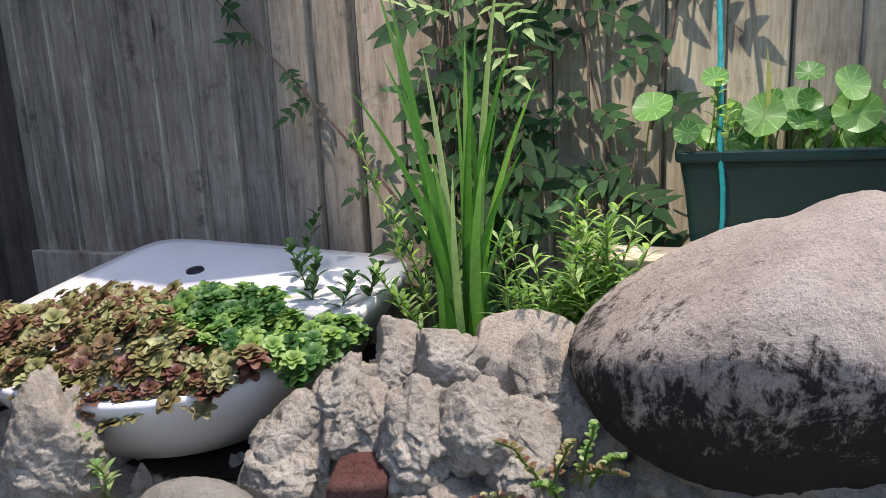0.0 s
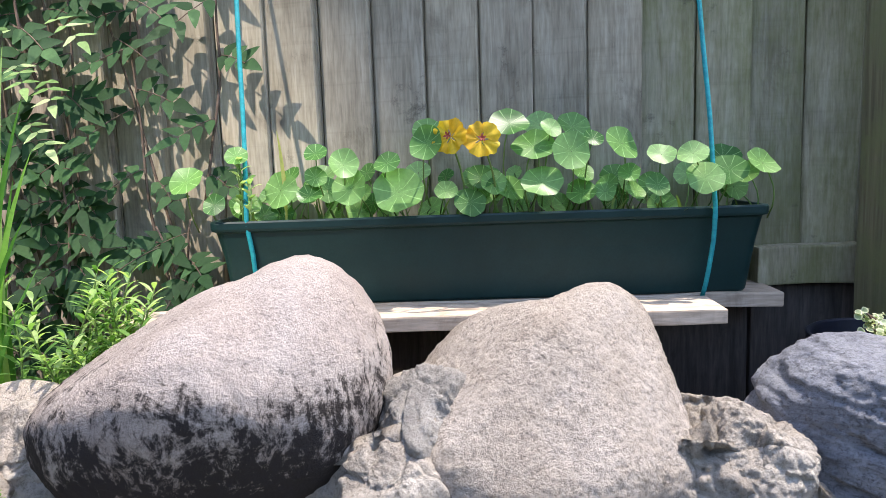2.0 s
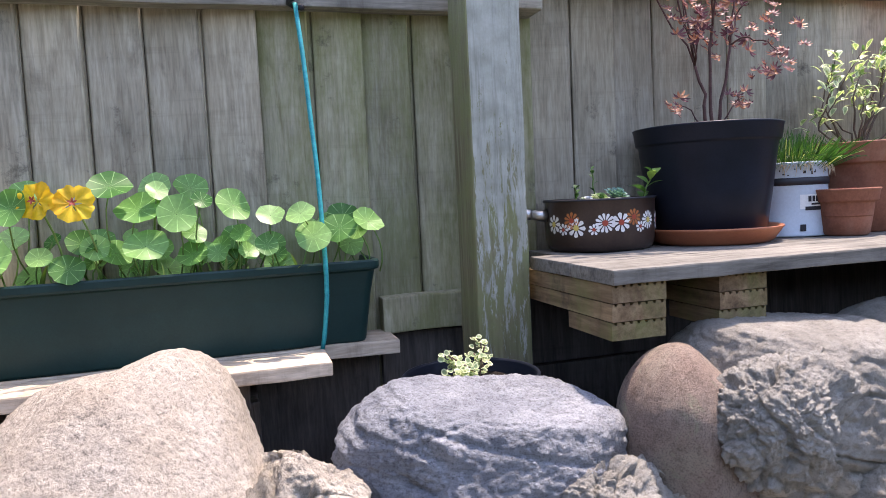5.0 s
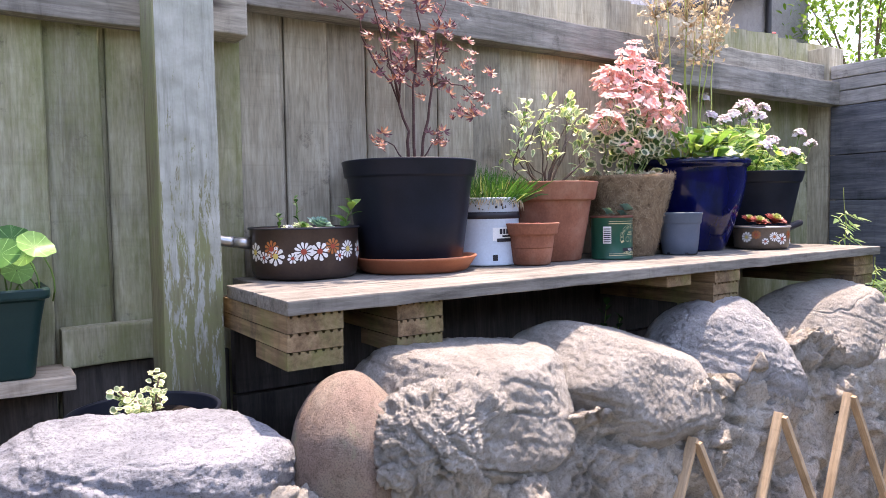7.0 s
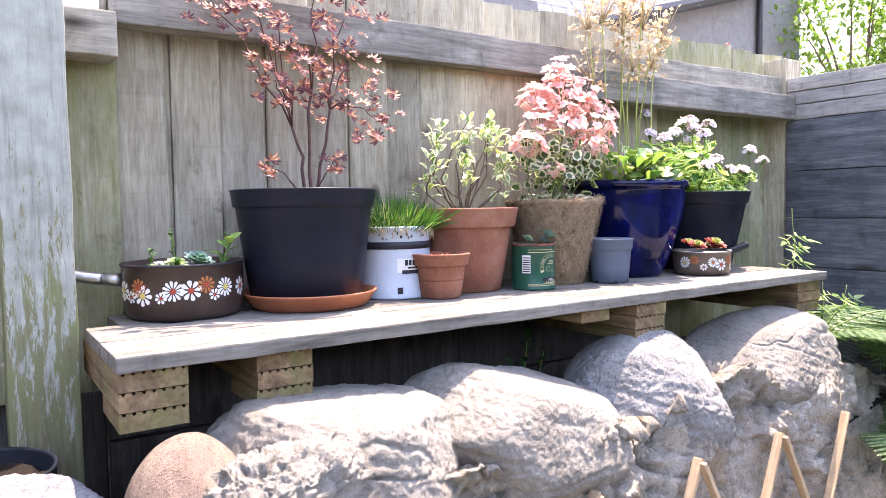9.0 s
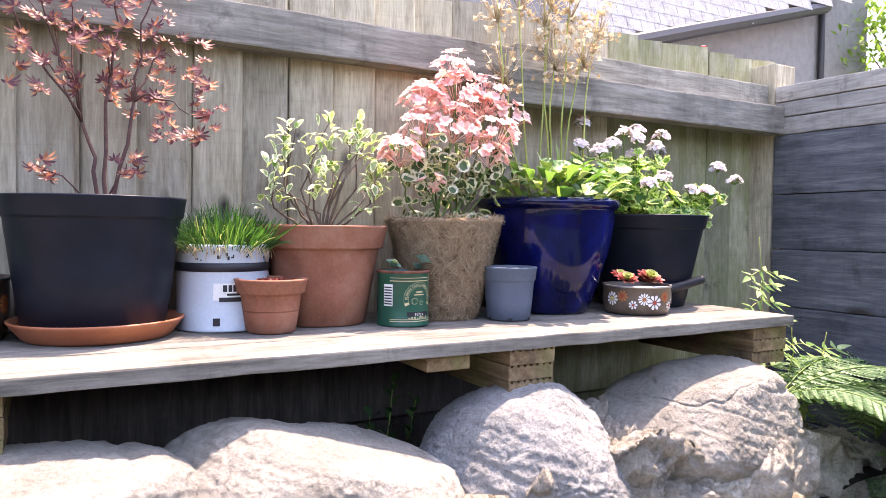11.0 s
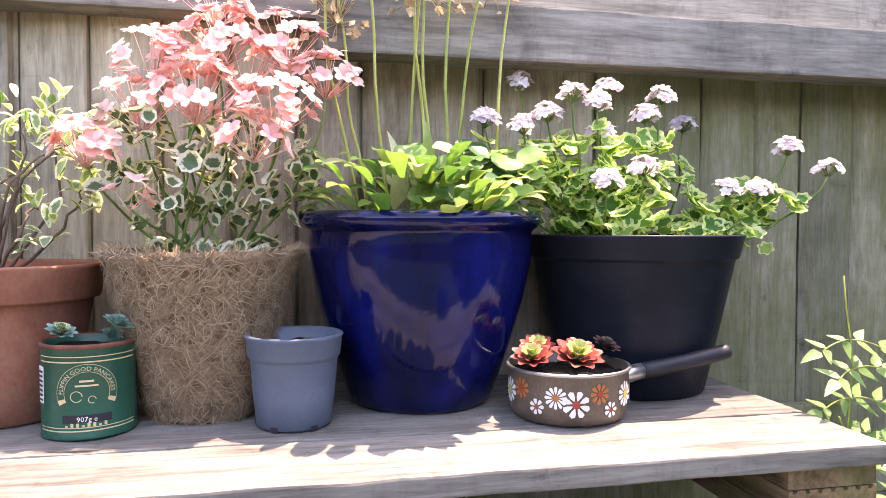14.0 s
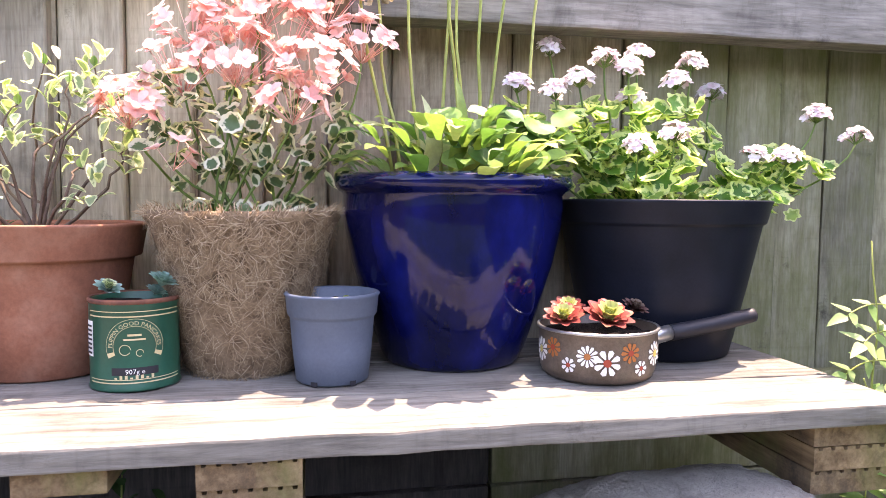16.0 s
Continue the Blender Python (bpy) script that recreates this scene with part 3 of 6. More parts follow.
def rock(name, blobs, mat, label, seed, level=5, cuts=(), rough=0.02, fine=0.004, layers=0.0, category="boulder", group="", jag=0.0, facets=0, cracks=0.0, edge=30, chips=(.84, .95), grit=0.9, ledges=0.0):
    """A boulder: the hull of some rounded masses, cut by planes, then weathered. Its origin is the first mass."""
    bm = bmesh.new()
    bmesh.ops.create_icosphere(bm, subdivisions=level, radius=1.0)
    d = np.array([v.co.normalized() for v in bm.verts])
    c0 = np.array(blobs[0][0])
    acc = np.zeros(len(d))
    for c, r in blobs:
        o, r = c0 - np.array(c), np.array(r)
        A, B, C = ((d / r) ** 2).sum(1), (d * o / r ** 2).sum(1), ((o / r) ** 2).sum() - 1
        disc = B * B - A * C
        t = np.where(disc > 0, (-B + np.sqrt(np.maximum(disc, 0))) / A, 0)
        acc += np.maximum(t, 0.001) ** 10
    rad = acc ** 0.1
    for nx, ny, nz, dist in cuts:
        nn = np.array((nx, ny, nz)) / math.sqrt(nx * nx + ny * ny + nz * nz)
        dn = d @ nn
        lim = np.where(dn > 0.02, dist / np.maximum(dn, 0.02), 9.0)
        rad = (rad ** -edge + lim ** -edge) ** (-1 / edge)
    chip = random.Random(seed * 13)
    for k in range(facets):
        nn = Vector((chip.uniform(-1, 1), chip.uniform(-1, .3), chip.uniform(-.4, 1))).normalized()
        dn = d @ np.array(nn)
        reach = float((rad * np.maximum(dn, 0)).max()) * chip.uniform(*chips)
        lim = np.where(dn > 0.02, reach / np.maximum(dn, 0.02), 9.0)
        rad = (rad ** -26 + lim ** -26) ** (-1 / 26)
    off = Vector((seed * 7.1, seed * 3.3, 0))
    for v, r in zip(bm.verts, rad):
        p = v.co.normalized() * r
        q = p + off
        k = 1 + rough / 0.15 * (0.6 * noise.noise(q * 4) + 0.4 * noise.noise(q * 11)) + fine / 0.15 * (0.6 * noise.noise(q * 45) + 0.7 * noise.noise(q * 105) + 0.6 * noise.turbulence(q * 150, 2, True))
        if layers:
            k -= layers * max(0.0, noise.noise(Vector((q.x * 6, q.y * 9, q.z * 62 + q.x * 20))) - 0.1)
        if jag:
            k += jag * (crumbs(q * grit) - 0.3)
        if ledges:
            w = abs(noise.noise(Vector((q.x * 2.2 + 2, q.y * 2.2, q.z * 10 + q.x * 2.5))) + 0.05 * noise.noise(q * 30))
            k -= ledges * max(0.0, 1 - w / 0.045) * max(0.0, min(1.0, 0.4 + 2 * noise.noise(q * 6)))
        if cracks:
            w = abs(noise.noise(q * 5.5 + Vector((3, 1, 8))) + 0.25 * noise.noise(q * 22))
            k -= cracks * max(0.0, 1 - w / 0.035)
        v.co = p * k
    ob = part(name, bm, mat, None, "", True)
    ob.location = blobs[0][0]
    return tagged(ob, label, category, group)


# ---- the setting ----
FENCE_Y = 1.346
BED_Z = 0.86
ground = part("ground", box(1.0, 0, -0.05, 60, 60, 0.1, 0), M_PATH)
tagged(ground, "pale worn concrete garden path", "ground", kind="structure")
# unseen dark ground, added so the blue glaze reflects less light
lawn = bmesh.new()
bmesh.ops.create_grid(lawn, x_segments=120, y_segments=40, size=0.5, matrix=pose(1.0, -2.5, 0.03) @ Matrix.Diagonal((12.8, 3.1, 1, 1)))
for v in lawn.verts:
    v.co.z += 0.012 * noise.noise(v.co * 9)
tagged(part("lawn", lawn, M_LAWN, None, "", True), "unseen dark lawn added beyond the path for reflections", "lawn", kind="structure")
bed = bmesh.new()
bmesh.ops.create_grid(bed, x_segments=90, y_segments=16, size=0.5, matrix=pose(1.0, 1.08, BED_Z) @ Matrix.Diagonal((5.4, 0.62, 1, 1)))
for v in bed.verts:
    v.co.z += 0.03 * noise.noise(v.co * 5) + 0.012 * noise.noise(v.co * 22)
tagged(part("bed_soil", bed, M_SOIL, None, "", True), "dark shaded soil of the raised bed", "soil", kind="structure")

WALL_TOP = ((-1.7, .95), (-0.95, .93), (-.70, .84), (-.47, .86), (-.40, .98), (-.30, 1.015), (-.2, .995), (-.1, 1.0), (.0, .98), (.30, 1.05), (.40, 1.085), (.5, 1.06), (.72, 1.04), (.80, 1.03), (.9, .95), (1.15, .98), (1.25, 1.0), (1.4, 1.04), (1.75, 1.04), (2.0, 1.02), (2.15, 1.05), (2.25, 1.03), (2.5, 1.07), (2.58, 1.09), (2.7, 1.04), (2.9, 1.04), (3.1, 1.01), (3.3, .94), (3.6, .85))
WALL_FRONT = ((-1.7, .64), (-.6, .64), (-.3, .68), (0, .73), (.4, .72), (.8, .75), (1.3, .72), (1.6, .69), (2.0, .69), (2.4, .728), (2.8, .732), (3.2, .742), (3.6, .77))


def mortar_wall():
    """The retaining wall's lumpy mortar: up its front, over its broken top and down its back."""
    s = Soup()
    nx, nv = 1150, 190
    for i in range(nx + 1):
        x = -1.7 + 5.3 * i / nx
        top = float(np.interp(x, [a for a, b in WALL_TOP], [b for a, b in WALL_TOP]))
        front = float(np.interp(x, [a for a, b in WALL_FRONT], [b for a, b in WALL_FRONT]))
        lean = 0.12 if x < -0.1 else max(0.03, 0.12 - 0.6 * (x + 0.1))
        for j in range(nv + 1):
            t = j / nv
            if t < 0.62:
                q = (x, front + lean * (t / 0.62) ** (4 if x < 0 else 6), top * 0.35 + top * 0.65 * (t / 0.62) if j else -0.05)
                nrm = Vector((0, -1, 0.25))
            elif t < 0.85:
                u = (t - 0.62) / 0.23
                q = (x, front + lean + (0.23 - lean) * u, top)
                nrm = Vector((0, -0.3, 1))
            else:
                u = (t - 0.85) / 0.15
                q = (x, front + 0.23 + 0.02 * u, top - 0.3 * u)
                nrm = Vector((0, 1, 0.2))
            q = Vector(q)
            lump = 0.034 * noise.noise(q * 7) + 0.020 * noise.noise(q * 15)
            broken = max(0.4, min(1.0, 0.75 + 1.6 * noise.noise(q * 3.4 + Vector((4, 4, 4)))))
            seam = abs(noise.noise(q * 4.2 + Vector((9, 1, 8))) + 0.22 * noise.noise(q * 21))
            crumble = 0.058 * (crumbs(q) - 0.42) * broken - 0.009 * max(0.0, 1 - seam / 0.022)
            s.v.append(q + nrm.normalized() * (lump + crumble - 0.018))
    for i in range(nx):
        for j in range(nv):
            a = i * (nv + 1) + j
            s.f.append([a, a + nv + 1, a + nv + 2, a + 1])
    s.uv = [(0, 0)] * len(s.v)
    return s


tagged(part("wall_stone", mortar_wall(), M_MORTAR, None, "", True), "rough grey mortar of a low stone retaining wall", "wall", kind="structure")

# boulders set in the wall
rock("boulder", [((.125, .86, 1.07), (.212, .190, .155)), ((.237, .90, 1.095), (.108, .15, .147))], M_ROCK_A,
     "large rounded pink-beige boulder with black stains and painted shade on its face", 1, 6, rough=0.003, fine=0.0024, edge=12, cuts=((-0.48, -0.1, 0.87, .116), (0.15, -1, -0.45, .160)))
rock("boulder", [((.55, .89, .988), (.23, .20, .185)), ((.645, .92, 1.043), (.105, .14, .145))], M_ROCK_B,
     "large angular warm grey boulder with a sloping face", 2, 7, rough=0.004, fine=0.002, facets=6, cuts=((-0.5, -0.35, 0.8, .165), (0.95, -0.1, 0.25, .188), (-0.05, -0.75, 0.65, .165)))
rock("boulder", [((1.06, .90, .985), (.235, .17, .135)), ((1.02, .92, 1.02), (.15, .13, .10))], M_ROCK_C,
     "flat blue-grey slate boulder with layered face", 3, 7, rough=0.005, fine=0.004, layers=0.06, facets=5, cracks=0.02, ledges=0.04, cuts=((0.12, -0.14, 1, .106), (0.0, 1, 0.5, .11), (0.0, -1, 0.25, .145), (-1, -0.3, 0.5, .24)))
rock("boulder", [((1.342, .82, 1.025), (.092, .11, .118)), ((1.345, .82, .95), (.10, .11, .12))], M_ROCK_D,
     "smooth rounded red and tan sandstone boulder", 4, 6, rough=0.016, fine=0.0012, facets=6, chips=(.86, .95))
rock("boulder", [((1.60, .85, 1.04), (.215, .19, .135)), ((1.50, .85, 1.07), (.13, .15, .095))], M_ROCK_E,
     "broad pale grey boulder with a flat sunlit top", 5, 7, rough=0.006, fine=0.0034, facets=6, ledges=0.06, layers=0.04, cuts=((0.06, -0.12, 1, .108), (-0.1, -1, 0.25, .155), (0.55, -0.8, 0.3, .165), (-0.7, -0.6, 0.3, .19)))
rock("boulder", [((1.96, .86, 1.012), (.225, .17, .13)), ((1.84, .87, 1.06), (.13, .14, .10)), ((2.08, .83, .99), (.12, .13, .09))], M_ROCK_E,
     "long pale grey boulder with a sloping rounded top", 6, 7, rough=0.006, fine=0.0034, facets=6, layers=0.035, ledges=0.05, cuts=((0.28, -0.2, 0.92, .112), (0.1, -1, 0.35, .14)))
rock("boulder", [((2.36, .90, 1.02), (.19, .16, .14)), ((2.41, .88, 1.03), (.11, .13, .125)), ((2.43, .84, .97), (.14, .11, .10))], M_ROCK_F,
     "light blue-grey granite boulder under stacked timber", 7, 7, rough=0.006, fine=0.0034, facets=6, cracks=0.03, layers=0.035)
rock("boulder", [((2.82, .90, 1.03), (.25, .17, .135)), ((2.93, .89, 1.05), (.14, .15, .115))], M_ROCK_E,
     "large grey boulder with cracked layered face under the bench end", 8, 7, rough=0.006, fine=0.0034, facets=7, cracks=0.03, layers=0.035, ledges=0.09, cuts=((-0.1, -0.3, 1, .12), (0.1, -1, 0.3, .14)))
rock("rock", [((-.155, .90, 1.00), (.105, .08, .085))], M_ROCK_B, "small flat brown-pink rock bedded in the wall", 9, 6, rough=0.008, fine=0.002, facets=3, chips=(.85, .95), edge=60, cuts=((0, -.55, .85, .052), (-.9, -.3, .25, .072), (.8, -.4, .35, .078), (0.1, -1, 0, .05)), category="rock")
rock("rock", [((.405, .82, 1.055), (.075, .09, .06))], M_ROCK_E, "broken flat pale mortar slab between two boulders", 10, 6, rough=0.02, fine=0.006, jag=0.25, cuts=((-.35, -.4, .8, .038), (.5, -.5, .3, .05), (-.8, -.4, .2, .05)), category="rock")
rock("rock", [((.37, .76, 1.0), (.06, .06, .05))], M_MORTAR, "cracked grey mortar lump between two boulders", 30, 6, rough=0.03, fine=0.006, jag=0.35, cuts=((-.35, -.6, .6, .04),), category="rock")
rock("rock", [((.80, .84, .99), (.075, .09, .08))], M_MORTAR, "crumbling pitted mortar lump", 11, 7, rough=0.03, jag=0.2, grit=1.0, facets=6, chips=(.7, .92), fine=0.006, category="rock")
rock("rock", [((1.17, .79, .93), (.09, .08, .075))], M_ROCK_E, "pale rough stone lump set below the slate boulder", 12, 7, rough=0.02, jag=0.3, grit=1.5, fine=0.006, category="rock")
rock("rock", [((1.425, .735, 1.035), (.095, .065, .085)), ((1.48, .745, 1.065), (.08, .055, .055))], M_ROCK_E, "knobbly white mortar lump on the round boulder", 13, 7, rough=0.03, jag=0.27, fine=0.006, grit=1.6, category="rock")
for k, (x, y, z, rx, ry, rz, sd) in enumerate(((-.325, .86, 1.025, .035, .05, .052, 14), (-.255, .86, 1.035, .045, .05, .05, 15), (-.33, .76, .985, .055, .06, .05, 16), (-.25, .73, .98, .05, .05, .06, 17), (-.185, .74, 1.0, .05, .05, .045, 18), (-.13, .76, .97, .055, .06, .05, 19), (-.42, .74, .92, .085, .05, .055, 20), (-.10, .84, 1.0, .06, .06, .06, 21), (-.20, .70, .90, .08, .05, .06, 22), (-.385, .80, .995, .05, .055, .055, 26), (-.44, .755, .95, .06, .05, .05, 27))):
    rock("rock", [((x, y, z - .01), (rx * 1.3, ry * 1.2, rz * 1.15))], M_MORTAR, "jagged grey lump of broken concrete", sd, 6, rough=0.05, fine=0.006, category="rock", group="broken concrete lumps", jag=0.34, grit=1.15, facets=8, chips=(.6, .9),
         cuts=((0.4, -0.5, 0.8, rz * 0.8), (-0.7, -0.5, 0.3, rx * 0.8)))
rock("rock", [((-.745, .66, .92), (.065, .06, .105))], M_MORTAR, "upright rough grey stone beside the basin", 23, 6, rough=0.04, fine=0.006, category="rock", jag=0.35, facets=7, chips=(.65, .9))
rock("rock", [((-.47, .60, .905), (.09, .05, .05))], M_ROCK_E, "flat pale layered stone at the wall foot", 24, 5, rough=0.02, fine=0.004, layers=0.08, category="rock")
rock("rock", [((-1.02, .80, .96), (.05, .05, .05))], M_ROCK_E, "small pale stone beside the basin", 25, 4, rough=0.03, fine=0.006, category="rock")
brick = part("brick", plank(.072, .05, .030, "x", 3, 0.016, 0.008, 14), M_BRICK, None, "", True)
brick.location, brick.rotation_euler = (-.305, .69, .935), (0.25, 0.14, 0.15)
tagged(brick, "broken red brick bedded in the mortar", "brick")

# ---- bench: boards on stacked decking ----
SHELF_Z = 1.256
bench = thing("bench", (1.26, .865, SHELF_Z), "long weathered pale timber bench boards in dappled sun", "bench")
for k, (y0, y1, x0) in enumerate(((0.0, .137, 0.0), (.141, .300, 0.0), (.304, .44, .055))):
    ob = part("board", plank(1.856 - x0, y1 - y0, .024, "x", k, 0.0018, 0.003, 40), M_SHELF, bench)
    ob.location = ((1.856 + x0) / 2, (y0 + y1) / 2, -.012)


def grooved(w, length, thick, grooves=7):
    """A piece of decking board with a ribbed upper face, cut square."""
    outline = [(-w / 2, -thick / 2), (w / 2, -thick / 2), (w / 2, thick / 2)]
    for g in range(grooves):
        c = w / 2 - w * (g + .5) / grooves
        q = w / grooves * .2
        outline += [(c + q, thick / 2), (c + q * .7, thick / 2 - .004), (c - q * .7, thick / 2 - .004), (c - q, thick / 2)]
    outline.append((-w / 2, thick / 2))
    bm = bmesh.new()
    ends = [[bm.verts.new((px, py, pz)) for px, pz in outline] for py in (-length / 2, length / 2)]
    n = len(outline)
    bm.faces.new(ends[0])
    bm.faces.new(ends[1][::-1])
    for k in range(n):
        bm.faces.new((ends[0][k], ends[1][k], ends[1][(k + 1) % n], ends[0][(k + 1) % n]))
    bmesh.ops.recalc_face_normals(bm, faces=bm.faces)
    return bm


def stack(x, w, front, back, z_top, rows):
    """Offcuts of grooved decking, one upon another, that carry the bench."""
    st = thing("timber_stack", (x, front, z_top), "stack of brown grooved decking offcuts under the bench", "timber", "stacks under the bench")
    for k, (shift, cut) in enumerate(rows):
        back -= .2 if k == 2 and w < .095 else 0
        bm = grooved(w, back - front - cut, .0275)
        ob = part("offcut", bm, M_DECK, st)
        ob.location = (w / 2 + shift, (back - front + cut) / 2, -.0145 - .029 * k)
    return st


stack(1.263, .094, .875, 1.22, SHELF_Z - .024, ((0, 0), (0, .002), (0.0, .004)))
stack(1.462, .092, .885, 1.22, SHELF_Z - .024, ((0, 0), (0.001, 0), (0, .002)))
stack(2.322, .100, .874, 1.24, SHELF_Z - .024, ((0, 0), (0, .004), (0.002, .006)))
stack(3.00, .115, .885, 1.24, SHELF_Z - .024, ((0, 0), (.001, 0), (0.0, .003)))
batten = part("batten", plank(.30, .085, .026, "y", 5, 0.001, 0.003, 6), M_DECK)
batten.location = (2.20, 1.03, SHELF_Z - .038)
tagged(batten, "short brown timber batten fixed under the bench", "batten")
# left run is dark timber taken near black for under-bench shade
for xa, xb, mt in ((1.31, 2.72, M_SIDE_SHADE), (2.725, 3.54, M_FENCE_GREEN)):
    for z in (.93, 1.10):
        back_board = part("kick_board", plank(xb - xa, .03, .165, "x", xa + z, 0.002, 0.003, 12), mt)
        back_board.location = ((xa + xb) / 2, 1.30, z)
        tagged(back_board, "gravel board below the fence, under the bench", "board", kind="structure")

# ---- pots ----
def pot(name, x, y, z, profile, mat, label, category="plant pot", soil=None, seg=72, wobble=0.0, group=""):
    """A turned pot: outline from the outer base up over the rim and down inside; soil at the given height."""
    t = thing(name, (x, y, z), label, category, group)
    part("body", lathe(profile, seg, wobble, x), mat, t, "", True)
    if soil:
        s = Soup()
        r, h = soil
        sg = 30
        s.v.append(Vector((0, 0, h + 0.004)))
        for q in range(1, 9):
            for k in range(sg):
                a = 2 * math.pi * k / sg
                rr = r * q / 8
                s.v.append(Vector((rr * math.cos(a), rr * math.sin(a), h + 0.007 * noise.noise((rr * 40 * math.cos(a) + x * 9, rr * 40 * math.sin(a), 0)))))
        s.f = [[0, 1 + k, 1 + (k + 1) % sg] for k in range(sg)] + [[1 + q * sg + k, 1 + (q + 1) * sg + k, 1 + (q + 1) * sg + (k + 1) % sg, 1 + q * sg + (k + 1) % sg] for q in range(7) for k in range(sg)]
        s.uv = [(0, 0)] * len(s.v)
        part("soil", s, M_SOIL, t, "", True)
    return t


def tapered(rb, rt, h, wall=0.004, rim=0.0, band=0.03):
    """Outline of a tapered pot with a banded rim."""
    ri = rb + (rt - rim - rb) * (h - band) / h
    return [(0, 0), (rb - .004, 0), (rb, .003), (rb + (ri - rb) * .5, (h - band) * .5), (ri - .001, h - band - .002), (ri, h - band), (ri + rim, h - band + .002), (ri + rim + .001, h - band + .004), (rt, h - .005), (rt + .002, h - .002), (rt, h), (rt - wall, h), (rt - wall - .002, h - .004), (rb + (rt - rb) * .3, h * .4), (0, h * .4)]


black_pot = pot("plant_pot", 1.675, 1.185, SHELF_Z + .016, tapered(.112, .146, .222, .003, .004, .036), M_BLACK, "large glossy black plastic pot holding a red maple", soil=(.132, .19))
saucer = pot("saucer", 1.68, 1.18, SHELF_Z + .001, [(0, 0), (.112, 0), (.118, .004), (.134, .026), (.138, .030), (.137, .033), (.131, .031), (.114, .009), (0, .009)], M_SAUCER, "round orange plastic saucer under the black pot", "saucer")
terra = pot("plant_pot", 2.085, 1.195, SHELF_Z + .001, tapered(.086, .128, .194, .011, .008, .046), M_TERRA, "large weathered terracotta pot with a thick banded rim", soil=(.112, .165))
small_terra = pot("plant_pot", 1.957, 1.108, SHELF_Z + .001, tapered(.044, .064, .097, .007, .005, .028), M_TERRA, "small orange terracotta pot", soil=(.054, .084))
grey_pot = pot("plant_pot", 2.458, 1.077, SHELF_Z + .001, tapered(.0455, .058, .112, .002, .0015, .030), M_GREYPOT, "small blue-grey plastic nursery pot", soil=(.0535, .095))
black_pot_b = pot("plant_pot", 2.962, 1.195, SHELF_Z + .001, tapered(.108, .161, .231, .003, .004, .036), M_BLACK, "wide black plastic pot with pale scuffed foot holding pelargoniums", soil=(.145, .20))
blue_pot = pot("plant_pot", 2.632, 1.175, SHELF_Z + .001, [(0, 0), (.092, 0), (.098, .006), (.104, .02), (.122, .07), (.143, .14), (.153, .19), (.156, .215), (.155, .234), (.158, .238), (.165, .242), (.169, .250), (.167, .258), (.160, .262), (.148, .260), (.142, .25), (.135, .18), (0, .17)], M_GLAZE, "large cobalt blue glazed ceramic pot with a rolled rim", soil=(.140, .235), seg=96)
coir = pot("plant_pot", 2.345, 1.165, SHELF_Z + .001, [(0, 0), (.070, 0), (.080, .012), (.094, .08), (.106, .15), (.116, .19), (.124, .203), (.122, .212), (.113, .212), (.104, .20), (.09, .12), (0, .12)], M_COIR, "shaggy brown coconut fibre pot liner holding a pelargonium", soil=(.104, .19), wobble=0.05)
paint_tin = pot("paint_tin", 1.893, 1.205, SHELF_Z + .001, [(0, .003), (.080, .003), (.083, 0), (.0845, .003), (.083, .006), (.083, .148), (.085, .151), (.085, .155), (.083, .157), (.079, .155), (.079, .10), (0, .10)], M_PAINTTIN, "pale blue paint tin with dark band reused as a grass pot", "tin", soil=(.078, .140))
syrup = pot("tin_can", 2.219, 1.100, SHELF_Z + .001, [(0, .003), (.049, .003), (.0515, 0), (.0525, .002), (.051, .005), (.051, .101), (.0525, .103), (.0525, .106), (.051, .108), (.048, .106), (.048, .06), (0, .06)], M_TIN, "dark green and gold food tin with rusty rim", "tin can", soil=(.0478, .097))
part("rim", lathe([(.0512, .1015), (.0530, .1035), (.0530, .1065), (.0512, .1085), (.0490, .1075), (.0490, .1015)], 64), M_RUST, syrup, "rusty brown tin rim", True)


def saucepan(x, y, z, r, h, mat, label, handle, handle_len):
    """A shallow enamel pan with steel collar, dark handle and painted daisies."""
    t = pot("saucepan", x, y, z, [(0, 0), (r * .86, 0), (r * .93, .004), (r * .97, .012), (r, h * .55), (r * 1.0, h - .004), (r * 1.025, h - .002), (r * 1.03, h), (r * 1.02, h + .002), (r * .985, h + .001), (r * .97, h * .5), (0, h * .5)], mat, label, "saucepan", soil=(r * .97, h * .86))
    a = radians(handle)
    d = Vector((math.cos(a), math.sin(a), 0))
    part("rim", lathe([(r * 1.0, h - .003), (r * 1.032, h - .0015), (r * 1.036, h), (r * 1.025, h + .0025), (r * .985, h + .0015)], 72), M_STEEL if mat is M_ENAMEL_OLD else M_INK, t, "worn rolled rim", True)
    c0 = d * (r * 1.0) + Vector((0, 0, h * .72))
    s = tube([c0, c0 + d * .012, c0 + d * .034 + Vector((0, 0, .004))], .0125, 10, end=.0105)
    grip = part("collar", s, M_STEEL, t, "bright steel handle collar", True)
    g = Soup()
    up = Vector((0, 0, 1))
    reach = handle_len - .032
    tube([c0 + d * (.032 + reach * u) + up * (.003 + .62 * rise * handle_len / .165) for u, rise in ((0, 0), (.15, .004), (.5, .014), (.85, .027), (.97, .032), (1.0, .033))], .0115, 12, g, end=.0100)
    part("handle", g, M_INK if mat is M_ENAMEL_OLD else M_STEEL, t, "dark ridged plastic handle" if mat is M_ENAMEL_OLD else "grey metal handle", True)
    return t


